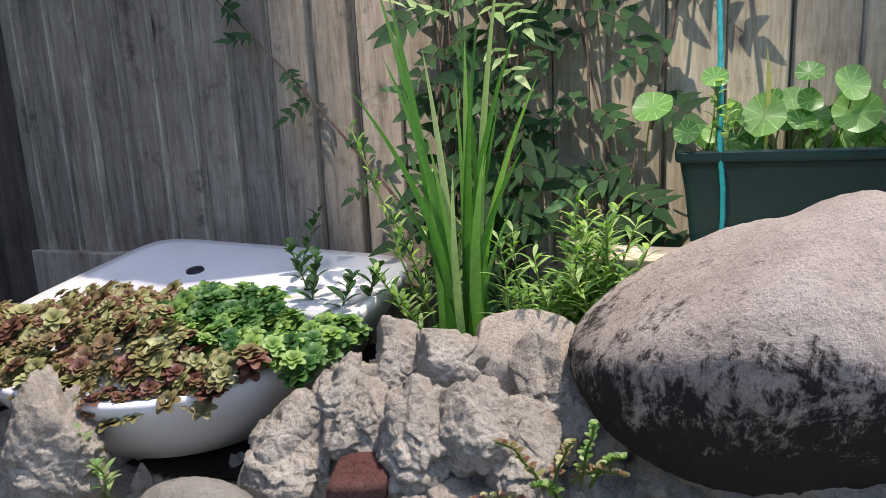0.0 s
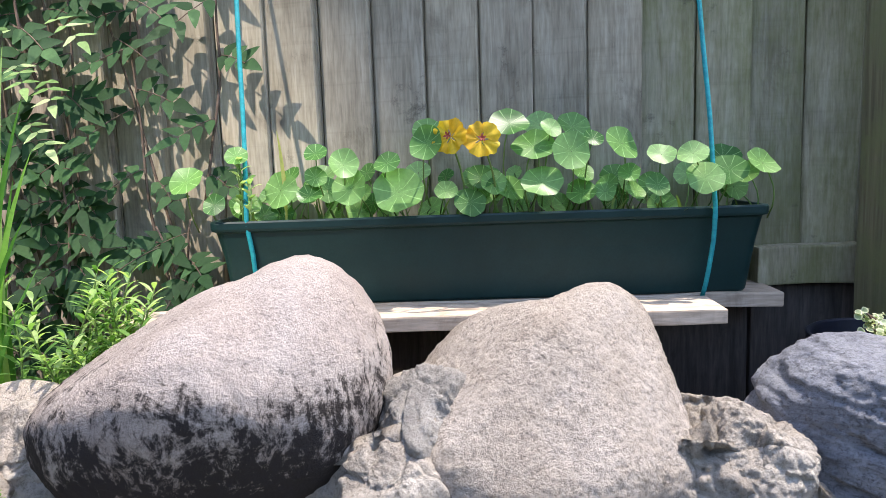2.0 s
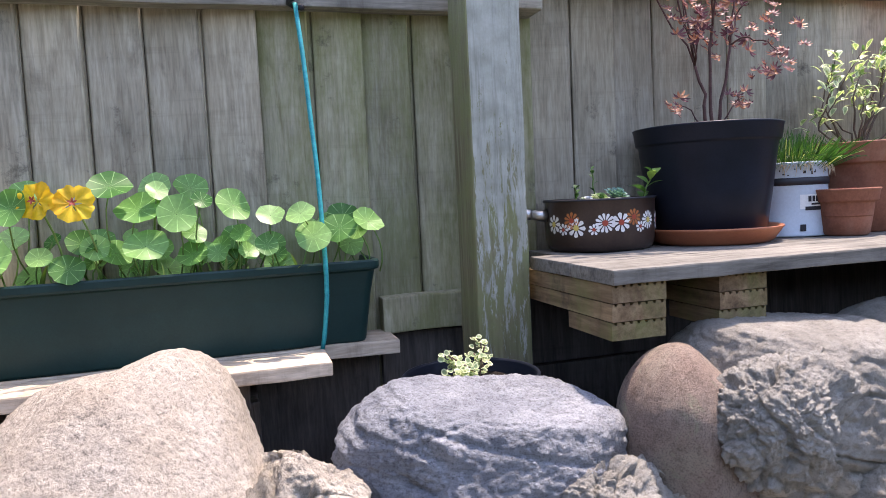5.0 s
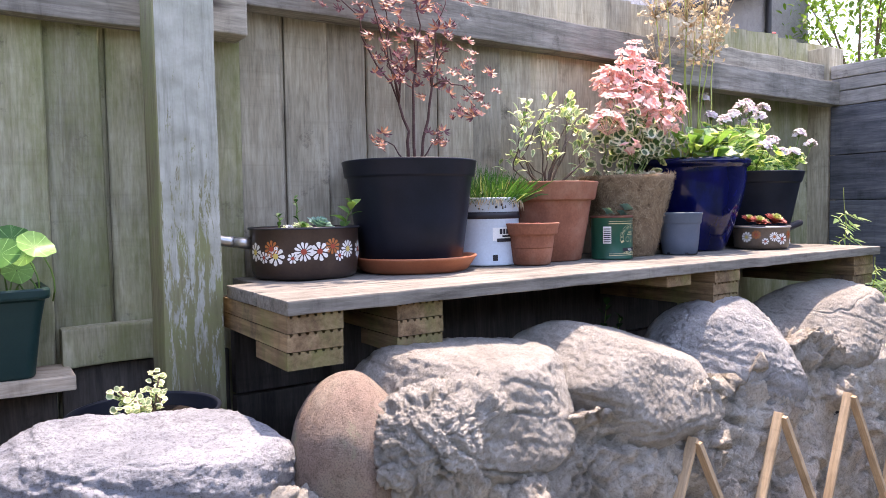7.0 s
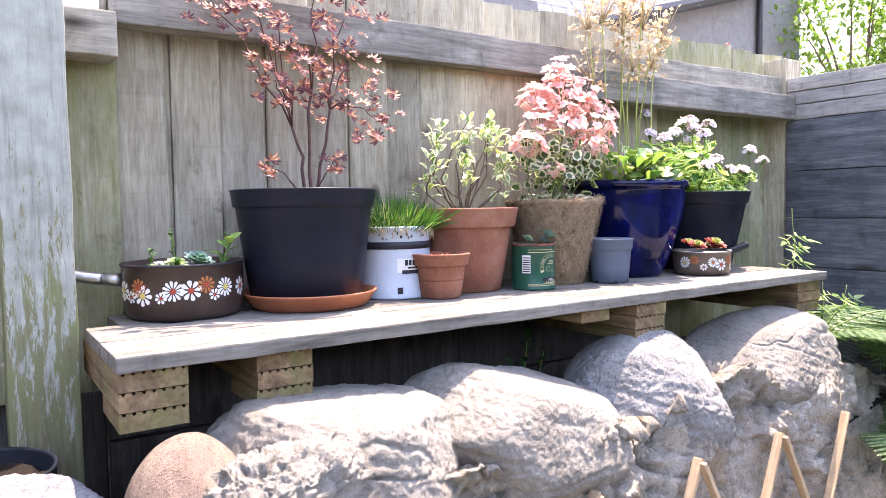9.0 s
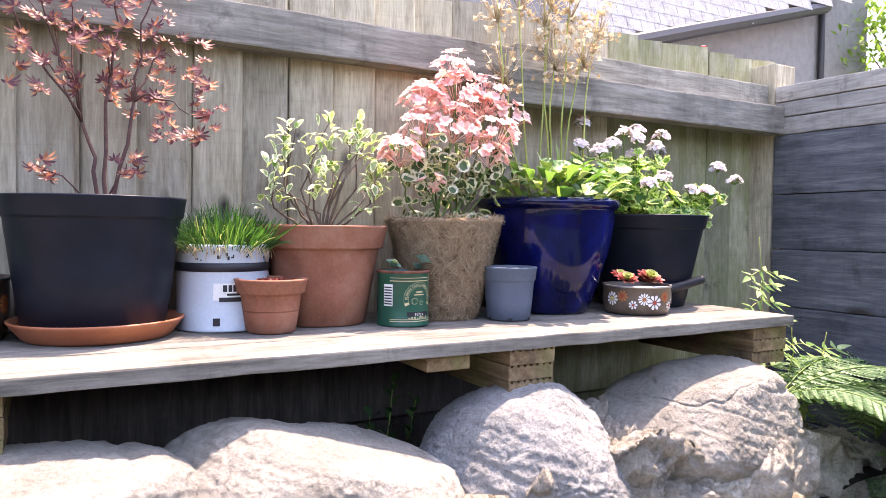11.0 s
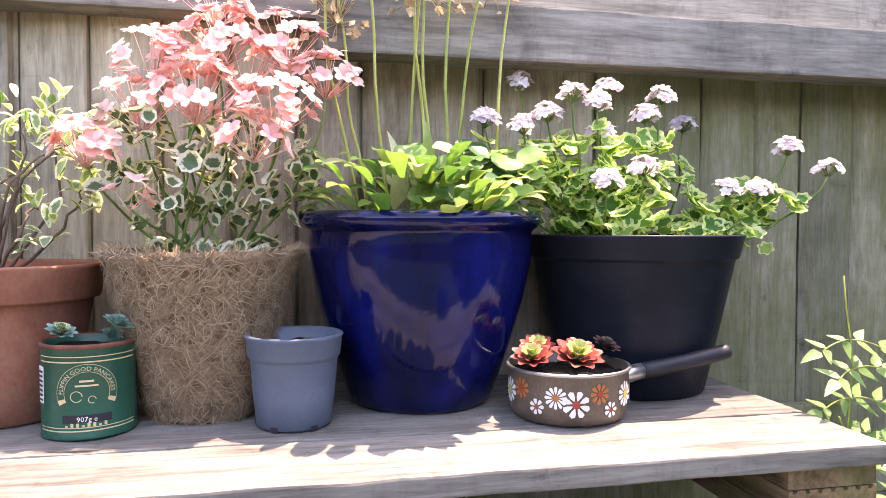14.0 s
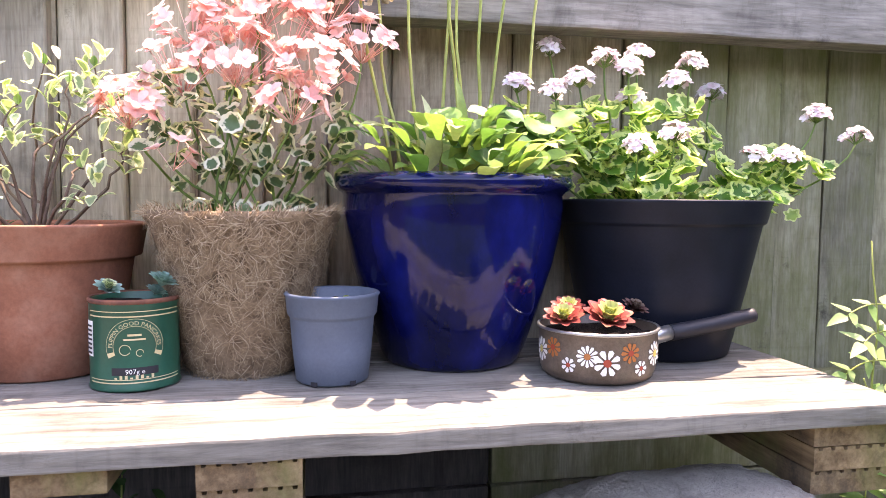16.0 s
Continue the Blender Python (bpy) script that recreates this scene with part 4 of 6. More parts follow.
pan_a = saucepan(1.440, 1.218, SHELF_Z + .001, .109, .100, M_ENAMEL, "brown enamel saucepan painted with white and orange daisies", 168, .085)
pan_b = saucepan(2.805, 1.055, SHELF_Z + .001, .077, .064, M_ENAMEL_OLD, "worn small enamel saucepan painted with white and orange flowers", 4, .165)


def petals_on(t, r, mat_petal, mat_heart, angle, z, size, count):
    """A painted flower: thin petals curved round a turned surface."""
    s, hs = Soup(), Soup()

    def wrap(u, v, lift):
        a = radians(angle) + u / r
        return Vector(((r + lift) * math.cos(a), (r + lift) * math.sin(a), z + v))
    for k in range(count):
        b = 2 * math.pi * k / count + angle
        wd = 4.6 / count
        ring = []
        for rr, off in ((.22, 0), (.6, -wd * .5), (.9, -wd * .42), (1.0, 0), (.9, wd * .42), (.6, wd * .5)):
            ring.append(wrap(size * rr * math.cos(b + off), size * rr * math.sin(b + off), .0012))
        s.add(ring, [list(range(6))])
    hs.add([wrap(size * .3 * math.cos(2 * math.pi * k / 12), size * .3 * math.sin(2 * math.pi * k / 12), .0018) for k in range(12)], [list(range(12))])
    f = part("painted_flower", s, mat_petal, t)
    part("flower_centre", hs, mat_heart, f)


for ang, zf, sz, mp, mh, n in ((-172, .055, .019, M_WHITE, M_YELLOW, 8), (-158, .045, .012, M_WHITE, M_RED, 7), (-148, .062, .017, M_ORANGE, M_RED, 10), (-143, .048, .019, M_WHITE, M_YELLOW, 8), (-125, .044, .011, M_WHITE, M_RED, 7), (-114, .056, .019, M_WHITE, M_RED, 12), (-98, .056, .019, M_WHITE, M_RED, 8), (-84, .065, .016, M_ORANGE, M_RED, 10), (-76, .046, .011, M_WHITE, M_RED, 7), (-64, .058, .018, M_WHITE, M_YELLOW, 12), (-40, .055, .018, M_WHITE, M_RED, 8), (-20, .06, .016, M_ORANGE, M_RED, 10)):
    petals_on(pan_a, .1085, mp, mh, ang, zf, sz, n)
for ang, zf, sz, mp, mh, n in ((-178, .036, .016, M_WHITE, M_YELLOW, 10), (-158, .043, .013, M_ORANGE, M_RED, 9), (-140, .024, .010, M_WHITE, M_RED, 7), (-122, .037, .014, M_WHITE, M_ORANGE, 12), (-104, .030, .017, M_WHITE, M_RED, 8), (-82, .042, .013, M_ORANGE, M_RED, 9), (-70, .022, .010, M_WHITE, M_RED, 7), (-48, .037, .016, M_WHITE, M_YELLOW, 11), (-28, .032, .013, M_WHITE, M_RED, 8)):
    petals_on(pan_b, .0765, mp, mh, ang, zf, sz, n)


# ---- planting trough on planks, slung from cords ----
def trough():
    t = thing("planter", (.50, 1.285, 1.117), "long dark green plastic trough on planks, full of nasturtiums", "planter")
    s = Soup()
    rows = [(.900, .135, 0), (.905, .14, .004), (.925, .165, .09), (.940, .182, .132), (.942, .186, .134), (.952, .196, .136), (.955, .199, .140), (.955, .199, .150), (.952, .196, .153), (.935, .178, .153), (.925, .168, .135), (.915, .16, .10)]
    per = 40
    for lx, ly, z in rows:
        rad = .018
        for k in range(per):
            a = 2 * math.pi * (k + .5) / per
            ca, sa = math.cos(a), math.sin(a)
            px = (lx / 2 - rad) * (1 if ca > 0 else -1) + rad * ca
            py = (ly / 2 - rad) * (1 if sa > 0 else -1) + rad * sa
            s.v.append(Vector((px, py, z)))
    n = len(rows)
    for r in range(n - 1):
        for k in range(per):
            j = (k + 1) % per
            s.f.append([r * per + k, r * per + j, (r + 1) * per + j, (r + 1) * per + k])
    s.f.append(list(range(per))[::-1])
    s.uv = [(0, 0)] * len(s.v)
    part("body", s, M_TROUGH, t, "", False)
    so = bmesh.new()
    bmesh.ops.create_grid(so, x_segments=60, y_segments=10, size=0.5, matrix=Matrix.Translation((0, 0, .125)) @ Matrix.Diagonal((.92, .163, 1, 1)))
    for v in so.verts:
        v.co.z += .008 * noise.noise(v.co * 40)
    part("soil", so, M_SOIL, t, "", True)
    t.rotation_euler[2] = radians(1.2)
    return t


trough()
for k, (x0, x1, y0, y1, z0, z1, nm) in enumerate(((-.10, .868, 1.088, 1.19, 1.093, 1.117, "pale split raw plank carrying the green trough"), (.05, 1.012, 1.215, 1.33, 1.090, 1.1165, "pale raw plank behind, carrying the green trough"))):
    ob = part("plank", plank(x1 - x0, y1 - y0, z1 - z0, "x", k + 20, 0.003, 0.003, 24), M_PLANK)
    ob.location = ((x0 + x1) / 2, (y0 + y1) / 2, (z0 + z1) / 2)
    tagged(ob, nm, "plank", "planks under the trough")
# dark colour here carries the shade of the gap under the trough
for x in (.02, .70):
    ob = part("bearer", plank(.2, .07, .05, "y", x, 0.002, 0.003, 6), M_SIDE_SHADE)
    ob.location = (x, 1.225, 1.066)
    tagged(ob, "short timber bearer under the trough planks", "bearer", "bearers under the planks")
    st = part("bearer_block", plank(.14, .10, .20, "y", x + 2, 0.003, 0.004, 6), M_SIDE_SHADE)
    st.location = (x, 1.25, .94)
    tagged(st, "timber block under the bearer, coloured dark for shade", "block", "blocks under the bearers")
for k, (xt, yt, zt, xr, xb) in enumerate(((.066, 1.286, 1.80, .090, .094), (.864, 1.283, 1.744, .878, .866))):
    cord = thing("cord", (xr, 1.18, 1.27), "turquoise braided cord holding the trough to the fence rail", "cord", "cords of the trough")
    o = Vector((xr, 1.18, 1.27))
    pts = arc((xt, yt, zt), (xr, 1.182, 1.276), (0.004, 0, 0), 10, k, .002) + arc((xr, 1.181, 1.262), (xb, 1.205, 1.112), (0.004, -.003, 0), 6, k + 3, .002)
    part("cord_line", tube([p - o for p in pts], .0042, 8), M_ROPE, cord, "", True)
    part("knot", tube([Vector((xt + .012 * math.cos(a * .9), yt - .004 + .012 * math.sin(a * .9), zt + .003 * a - .008)) - o for a in range(0, 8)], .006, 8), M_INK, cord, "dark knot on the rail", True)


# ---- white basin sunk in the bed ----
def basin():
    t = thing("basin", (-.80, .985, 1.02), "white porcelain washbasin reused as a planter, sunk in the bed", "basin")
    t.rotation_euler = (radians(9.0), radians(1.8), radians(-4))
    s = Soup()
    N = 96

    def outline(scale, dz, back):
        out = []
        for k in range(N):
            a = 2 * math.pi * k / N
            ca, sa = math.cos(a), math.sin(a)
            ex = 0.22 if sa > 0 else 0.85
            x = .335 * math.copysign(abs(ca) ** ex, ca)
            y = (.30 * abs(sa) ** ex) if sa > 0 else -.30 * abs(sa) ** 0.9
            out.append(Vector((x * scale, (y if sa < 0 else min(y, back)) * scale, dz)))
        return out
    rings = [outline(.55, -.17, .3), outline(.80, -.12, .3), outline(.96, -.03, .3), outline(1.0, -.004, .3), outline(1.005, .008, .3), outline(.995, .016, .3), outline(.95, .012, .3)]
    inner = []
    for sc, dz in ((1.0, .010), (.975, .002), (.93, -.02), (.75, -.05), (.3, -.055)):
        ring = []
        for k in range(N):
            a = 2 * math.pi * k / N
            ca, sa = math.cos(a), math.sin(a)
            ex = 0.4 if sa > 0 else 0.85
            x = .295 * math.copysign(abs(ca) ** ex, ca) * sc
            y = (.045 * abs(sa) ** ex if sa > 0 else -.265 * abs(sa) ** .9) * sc
            ring.append(Vector((x, y, dz)))
        inner.append(ring)
    rings += inner
    for r in rings:
        s.v.extend(r)
    for r in range(len(rings) - 1):
        for k in range(N):
            j = (k + 1) % N
            s.f.append([r * N + k, r * N + j, (r + 1) * N + j, (r + 1) * N + k])
    s.f.append([(len(rings) - 1) * N + k for k in range(N)])
    s.f.append(list(range(N))[::-1])
    s.uv = [(0, 0)] * len(s.v)
    part("bowl", s, M_PORCELAIN, t, "", True)
    # near-black disc paints the hole's shade; the ledge isn't pierced
    part("tap_hole_disc", lathe([(.0, -.002), (.014, -.001), (.0165, .002), (.0175, .001), (.018, -.004)], 32), M_INK, t, "near-black disc standing in for the empty tap hole", True).location = (-.10, .150, .0135)
    return t


basin()


# ---- plants ----
rnd = random.Random(7)


def rv(a=1.0):
    return Vector((rnd.uniform(-a, a), rnd.uniform(-a, a), rnd.uniform(-a, a)))


def ruffled_petal(s, c, x, y, n, turn, size, seed):
    """A fan-shaped petal with a frilled outer edge."""
    rows, cols = 6, 9
    verts = []
    for i in range(rows + 1):
        u = i / rows
        for k in range(cols + 1):
            v = 2 * k / cols - 1
            a = turn + v * (.20 + .58 * min(1, u * 1.5))
            r = size * u * (1 - .16 * v * v + .05 * math.sin(9 * v + seed * 3))
            lift = size * (.30 * u - .18 * u * u + .09 * u ** 2 * math.sin(7 * v + seed * 5) + .05 * noise.noise((v * 3, u * 3, seed)))
            verts.append(c + (x * math.cos(a) + y * math.sin(a)) * r + n * lift)
    s.add(verts, [[i * (cols + 1) + k, i * (cols + 1) + k + 1, (i + 1) * (cols + 1) + k + 1, (i + 1) * (cols + 1) + k] for i in range(rows) for k in range(cols)])


def nasturtium():
    """Round stalked leaves and two golden flowers along the trough."""
    o = Vector((.50, 1.26, 1.245))
    t = thing("nasturtium", o, "lush green nasturtiums with round veined leaves and golden flowers", "plant")
    spots = ((-0.01, 1.34, 0.031), (0.08, 1.38, 0.019), (0.04, 1.30, 0.019), (0.15, 1.32, 0.033), (0.21, 1.34, 0.019), (0.20, 1.31, 0.021), (0.21, 1.38, 0.021), (0.26, 1.36, 0.027), (0.27, 1.32, 0.033), (0.33, 1.36, 0.023), (0.35, 1.31, 0.045), (0.40, 1.39, 0.031), (0.43, 1.31, 0.019), (0.47, 1.29, 0.027), (0.51, 1.32, 0.023), (0.54, 1.42, 0.033), (0.58, 1.38, 0.037), (0.59, 1.32, 0.034), (0.64, 1.37, 0.033), (0.61, 1.41, 0.019), (0.66, 1.30, 0.026), (0.68, 1.39, 0.017), (0.73, 1.38, 0.032), (0.74, 1.33, 0.019), (0.75, 1.30, 0.019), (0.79, 1.36, 0.023), (0.78, 1.31, 0.020), (0.84, 1.36, 0.025), (0.86, 1.32, 0.031), (0.91, 1.33, 0.031), (0.96, 1.34, 0.029), (0.70, 1.30, 0.019))
    stems = Soup()
    leaves = []
    for x, z, r in spots:
        y = 1.185 + rnd.uniform(-.015, .025) + (z - 1.30) * .1
        leaves.append((Vector((x, y, z)), r, Vector((rnd.uniform(-.4, .5), -.85, .62 + rnd.uniform(-.3, .35)))))
    for k in range(64):
        x = .04 + .92 * rnd.random()
        leaves.append((Vector((x, rnd.uniform(1.21, 1.31), rnd.uniform(1.27, 1.345))), rnd.uniform(.014, .027), Vector((rnd.uniform(-.6, .6), -.8 + rnd.uniform(-.3, .3), .55))))
    for x, z in ((.40, 1.415), (.60, 1.42), (.66, 1.415), (.93, 1.35), (.20, 1.335)):
        leaves.append((Vector((x, 1.29, z)), .029, Vector((rnd.uniform(-.3, .3), -.8, .6))))
    for k, (c, r, n) in enumerate(leaves):
        s = Soup()
        disc_leaf(s, (0, 0, 0), n, r, rnd.choice((6, 7, 8)), rnd.uniform(.04, .22), .03, k * 1.7, rnd.uniform(0, 6), 4)
        ob = part("leaf", s, M_NAST, t, "", True)
        ob.location = c - o
        foot = Vector((c.x + rnd.uniform(-.03, .03), rnd.uniform(1.22, 1.30), 1.245))
        tube([q - o for q in arc(foot, c, (rnd.uniform(-.02, .02), -.01, 0), 5)], .0016, 5, stems, .0012)
    for k in range(60):
        x = .06 + .88 * rnd.random()
        b = Vector((x, rnd.uniform(1.20, 1.30), 1.24))
        blade(stems, b - o, b + Vector((rnd.uniform(-.03, .03), rnd.uniform(-.03, .01), rnd.uniform(.03, .06))) - o, (0, 0, .005), .006)
    part("stem", stems, M_STEM, t, "", True)
    for c, yaw in ((Vector((.438, 1.165, 1.401)), -.5), (Vector((.491, 1.160, 1.395)), .15)):
        n = Vector((yaw, -1, .25)).normalized()
        x = n.orthogonal().normalized()
        y = n.cross(x)
        s = Soup()
        for q in range(5):
            ruffled_petal(s, c - o - n * (.006 + .002 * (q % 2)), x, y, n, 2 * math.pi * q / 5 + yaw + .3, rnd.uniform(.029, .034), q + yaw)
        fl = part("flower", s, M_GOLDPETAL, t, "golden yellow flower", True)
        h = Soup()
        for q in range(5):
            a = 2 * math.pi * q / 5 + yaw
            d = x * math.cos(a) + y * math.sin(a)
            blade(h, c - o + n * .004, c - o + d * .0075 + n * .006, n * .001, .0035, n, 4, .05)
        part("flower_throat", h, M_RED, fl, "dark red throat marks")
        tube([q - o for q in arc(c + Vector((0, .01, -.005)), (c.x + .02, 1.23, 1.25), (.012, 0, 0), 6)], .0018, 6, stems2)
    return t


stems2 = Soup()
nast = nasturtium()
part("flower_stalk", stems2, M_STEM, nast, "", True)
sprig = thing("seedling", (.08, 1.19, 1.25), "pale green leafy weed seedling in the trough", "plant")
s = Soup()
for a, b in (((0, 0, 0), (.002, -.005, .13)), ((.01, 0, 0), (.02, -.01, .09))):
    tube(arc(a, b, (.004, 0, 0), 5), .0018, 5, s)
    for k in range(12):
        p = Vector(a).lerp(Vector(b), .3 + .06 * k)
        d = Vector((math.cos(k * 2.4), math.sin(k * 2.4), .5)) * .022
        blade(s, p, p + d, (0, 0, .003), .011)
part("stem", s, M_LIGHTLEAF, sprig, "", True)
blade_s = Soup()
blade(blade_s, (.153, 1.20, 1.25), (.150, 1.185, 1.42), (.004, 0, 0), .007, (0, -1, 0), 7)
tagged(part("iris_shoot", blade_s, M_STALK, None, "", True), "single thin yellow shoot standing in the trough", "plant")


def iris():
    o = Vector((-.27, 1.02, .93))
    t = thing("iris", o, "tall clump of green sword-shaped iris leaves", "plant")
    rows = ((-.43, 1.57, .026), (-.385, 1.535, .024), (-.27, 1.46, .024), (-.215, 1.56, .026), (-.145, 1.40, .022), (-.36, 1.38, .018), (-.335, 1.45, .02), (-.25, 1.52, .022), (-.30, 1.40, .02), (-.41, 1.28, .018), (-.235, 1.29, .026), (-.20, 1.22, .02), (-.345, 1.22, .018), (-.29, 1.53, .020), (-.24, 1.42, .018), (-.32, 1.33, .02), (-.255, 1.2, .022), (-.305, 1.16, .02), (-.225, 1.36, .02), (-.28, 1.27, .024), (-.40, 1.44, .028), (-.185, 1.48, .022), (-.17, 1.30, .02), (-.37, 1.31, .024), (-.44, 1.40, .018))
    for k, (x, z, w) in enumerate(rows):
        s = Soup()
        b, w = Vector((-.275 + (x + .28) * .25 + rnd.uniform(-.03, .03), 1.02 + rnd.uniform(-.03, .04), .91)), w * rnd.uniform(.6, .95)
        blade(s, b - o, Vector((x, 1.03 + rnd.uniform(-.05, .06), z)) - o, Vector((-(x + .27) * rnd.uniform(.15, .5), -.015 + rnd.uniform(-.02, .02), 0)), w, (.25, -1, 0), 12, .18, lambda u: .8 * ((.75 + .5 * u) if u < .45 else 1.0 * max(0.0, (1 - u) / .55) ** .7))
        part("leaf", s, M_IRIS, t, "", True)
    return t


iris()


def leafy_stem(s, leaves, a, b, sag, n, length, width, droop=.2, r=.002, seed=0, start=.15):
    """A stem with lance leaves set round it."""
    pts = arc(a, b, sag, 8, seed, .006)
    tube(pts, r, 5, s, r * .6)
    for k in range(n):
        t = start + (1 - start) * k / max(1, n - 1)
        p = pts[min(8, int(t * 8))].lerp(pts[min(8, int(t * 8) + 1)], t * 8 - int(t * 8)) if t < 1 else pts[-1]
        az = k * 2.4 + seed
        ln = length * (1.05 - .55 * t) * rnd.uniform(.8, 1.15)
        d = Vector((math.cos(az), math.sin(az), .55 - droop + .6 * t)).normalized() * ln
        blade(leaves, p, p + d, Vector((0, 0, ln * .10)), width * rnd.uniform(.8, 1.1), (0, 0, 1), 5, .2)


def bush(name, label, at, stems, n, length, width, mat, stemmat=M_STEM, droop=.2, r=.002):
    t = thing(name, at, label, "plant")
    o = Vector(at)
    s, l = Soup(), Soup()
    for k, (a, b) in enumerate(stems):
        a, b = Vector(a), Vector(b)
        leafy_stem(s, l, a - o, b - o, (0, 0, .01), n, length, width, droop, r, k + 1)
    part("stem", s, stemmat, t, "", True)
    tagged(part("leaves", l, mat, t, "", True), kind="stuff")
    return t


st = []
for k in range(34):
    a = (-.12 + rnd.uniform(-.07, .08), 1.03 + rnd.uniform(-.05, .07), .95)
    h = rnd.uniform(.08, .27)
    st.append((a, (a[0] + rnd.uniform(-.05, .09), a[1] + rnd.uniform(-.07, .04), .95 + h)))
bush("shrub", "bright green narrow-leaved flowering shrub beside the iris", (-.12, 1.03, .95), st, 26, .060, .0085, M_SHRUB, droop=.55)
st = [((-.38, 1.12, .95), (-.485, 1.08, 1.33)), ((-.36, 1.12, .95), (-.42, 1.07, 1.20)), ((-.38, 1.08, .95), (-.43, 1.02, 1.10)), ((-.33, 1.02, .95), (-.37, .97, 1.08)), ((-.40, 1.15, .95), (-.36, 1.1, 1.25)), ((-.35, 1.16, .95), (-.31, 1.14, 1.2))]
bush("tall_weed", "tall leafy weed stems with pale flower tips", (-.38, 1.12, .95), st, 24, .045, .009, M_SHRUB)


def OVATE(u):
    """Broad near the stalk, drawn out to a point."""
    return 1.35 * min(1.0, u * 4.2) ** .6 * (1 - u) ** .75


def pinnate(s, l, base, tip, pairs, length, width, sag=(0, 0, -.01), up=(0, -1, .4)):
    """A compound leaf: leaflets in pairs along a stalk, one at the tip."""
    pts = arc(base, tip, sag, 6)
    tube(pts, .0011, 4, s)
    d = (Vector(tip) - Vector(base)).normalized()
    up = Vector(up)
    side = d.cross(up).normalized()
    for k in range(pairs):
        t = .3 + .6 * k / max(1, pairs - 1)
        p = pts[int(t * 6)]
        for sg in (-1, 1):
            e = p + (side * sg * .85 + d * .55).normalized() * length * rnd.uniform(.8, 1.1) + rv(.004)
            blade(l, p, e, -up * .002 + Vector((0, 0, .002)), width, up, 6, .16, OVATE)
    blade(l, pts[-1], pts[-1] + d * length * 1.35 + rv(.004), (0, 0, .002), width * 1.15, up, 6, .16, OVATE)


def vine():
    """Jasmine trained up the fence: woody stems and dark compound leaves."""
    o = Vector((-.3, 1.30, 1.0))
    t = thing("vine", o, "dark green climbing jasmine with pinnate leaves on the fence", "climber")
    s, l = Soup(), Soup()
    runs = (((-.46, 1.30, 1.12), (-.92, 1.315, 1.62), 10), ((-.30, 1.30, 1.0), (-.42, 1.31, 1.85), 15), ((-.28, 1.30, 1.0), (-.30, 1.30, 1.85), 16), ((-.24, 1.29, 1.0), (-.23, 1.30, 1.80), 13), ((-.06, 1.30, 1.02), (-.22, 1.31, 1.80), 9), ((-.08, 1.30, 1.02), (-.13, 1.31, 1.72), 8), ((-.02, 1.30, 1.30), (.03, 1.31, 1.82), 7), ((-.36, 1.28, 1.0), (-.38, 1.27, 1.5), 11), ((-.30, 1.27, 1.0), (-.28, 1.27, 1.45), 12), ((-.03, 1.29, 1.03), (-.04, 1.27, 1.27), 8), ((-.06, 1.28, 1.0), (-.10, 1.26, 1.26), 6), ((-.30, 1.29, 1.5), (-.30, 1.25, 1.9), 8), ((-.4, 1.3, 1.4), (-.48, 1.3, 1.85), 8), ((-.12, 1.3, 1.55), (-.06, 1.29, 1.85), 6), ((-.44, 1.29, 1.05), (-.40, 1.28, 1.40), 9))
    for k, (a, b, n) in enumerate(runs):
        pts = [q - o for q in arc(a, b, (.02 * (-1) ** k, -.006, 0), 10, k, .02)]
        tube(pts, .0034, 6, s, .0018)
        n = int(n * .72)
        for q in range(n):
            u = (q + .5) / n
            p = pts[int(u * 10)].lerp(pts[min(10, int(u * 10) + 1)], u * 10 - int(u * 10))
            sg = -1 if (q + k) % 2 else 1
            e = p + Vector((sg * rnd.uniform(.03, .08), rnd.uniform(-.06, -.012), rnd.uniform(-.06, .012)))
            f = .65 if k == 0 else 1.0
            pinnate(s, l, p, p.lerp(e, f), 3, f * rnd.uniform(.036, .052), f * rnd.uniform(.018, .025), (0, 0, .004), (rnd.uniform(-.3, .3), -1, rnd.uniform(.2, .9)))
    part("stem", s, M_BARK, t, "", True)
    tagged(part("leaves", l, M_VINE, t, "", True), kind="stuff")
    s, l = Soup(), Soup()
    for k, (a, e) in enumerate((((-.30, 1.22, 1.55), (-.25, 1.15, 1.50)), ((-.28, 1.2, 1.60), (-.34, 1.14, 1.58)), ((-.24, 1.2, 1.52), (-.20, 1.14, 1.47)), ((-.28, 1.2, 1.45), (-.22, 1.15, 1.40)), ((-.33, 1.2, 1.5), (-.40, 1.15, 1.52)), ((-.22, 1.2, 1.62), (-.15, 1.15, 1.57)))):
        pinnate(s, l, Vector(a) - o, Vector(e) - o, 3, .034, .013, (0, 0, .006), (0, -.6, 1))
    part("young_leaves", l, M_LIGHTLEAF, t, "pale sunlit young leaves", True)
    return t


vine()


def sedum_rosette(l, c, axis, r, turn):
    """One fleshy rosette: two whorls of spoon-shaped leaves on a short stem."""
    ex = axis.orthogonal().normalized()
    ey = axis.cross(ex)
    for ring, m, el in ((1.0, 6, .15), (.72, 5, .55), (.40, 4, 1.2)):
        for k in range(m):
            a = 2 * math.pi * k / m + ring * 1.3 + turn
            d = (ex * math.cos(a) + ey * math.sin(a)) * ring + axis * el * ring
            blade(l, c, c + d * r, axis * r * .12, r * .66, axis, 5, .22, lambda u: min(1.0, u * 5) * math.sqrt(max(0.0, math.sin(math.pi * min(1, .10 + .84 * u ** .8)))))


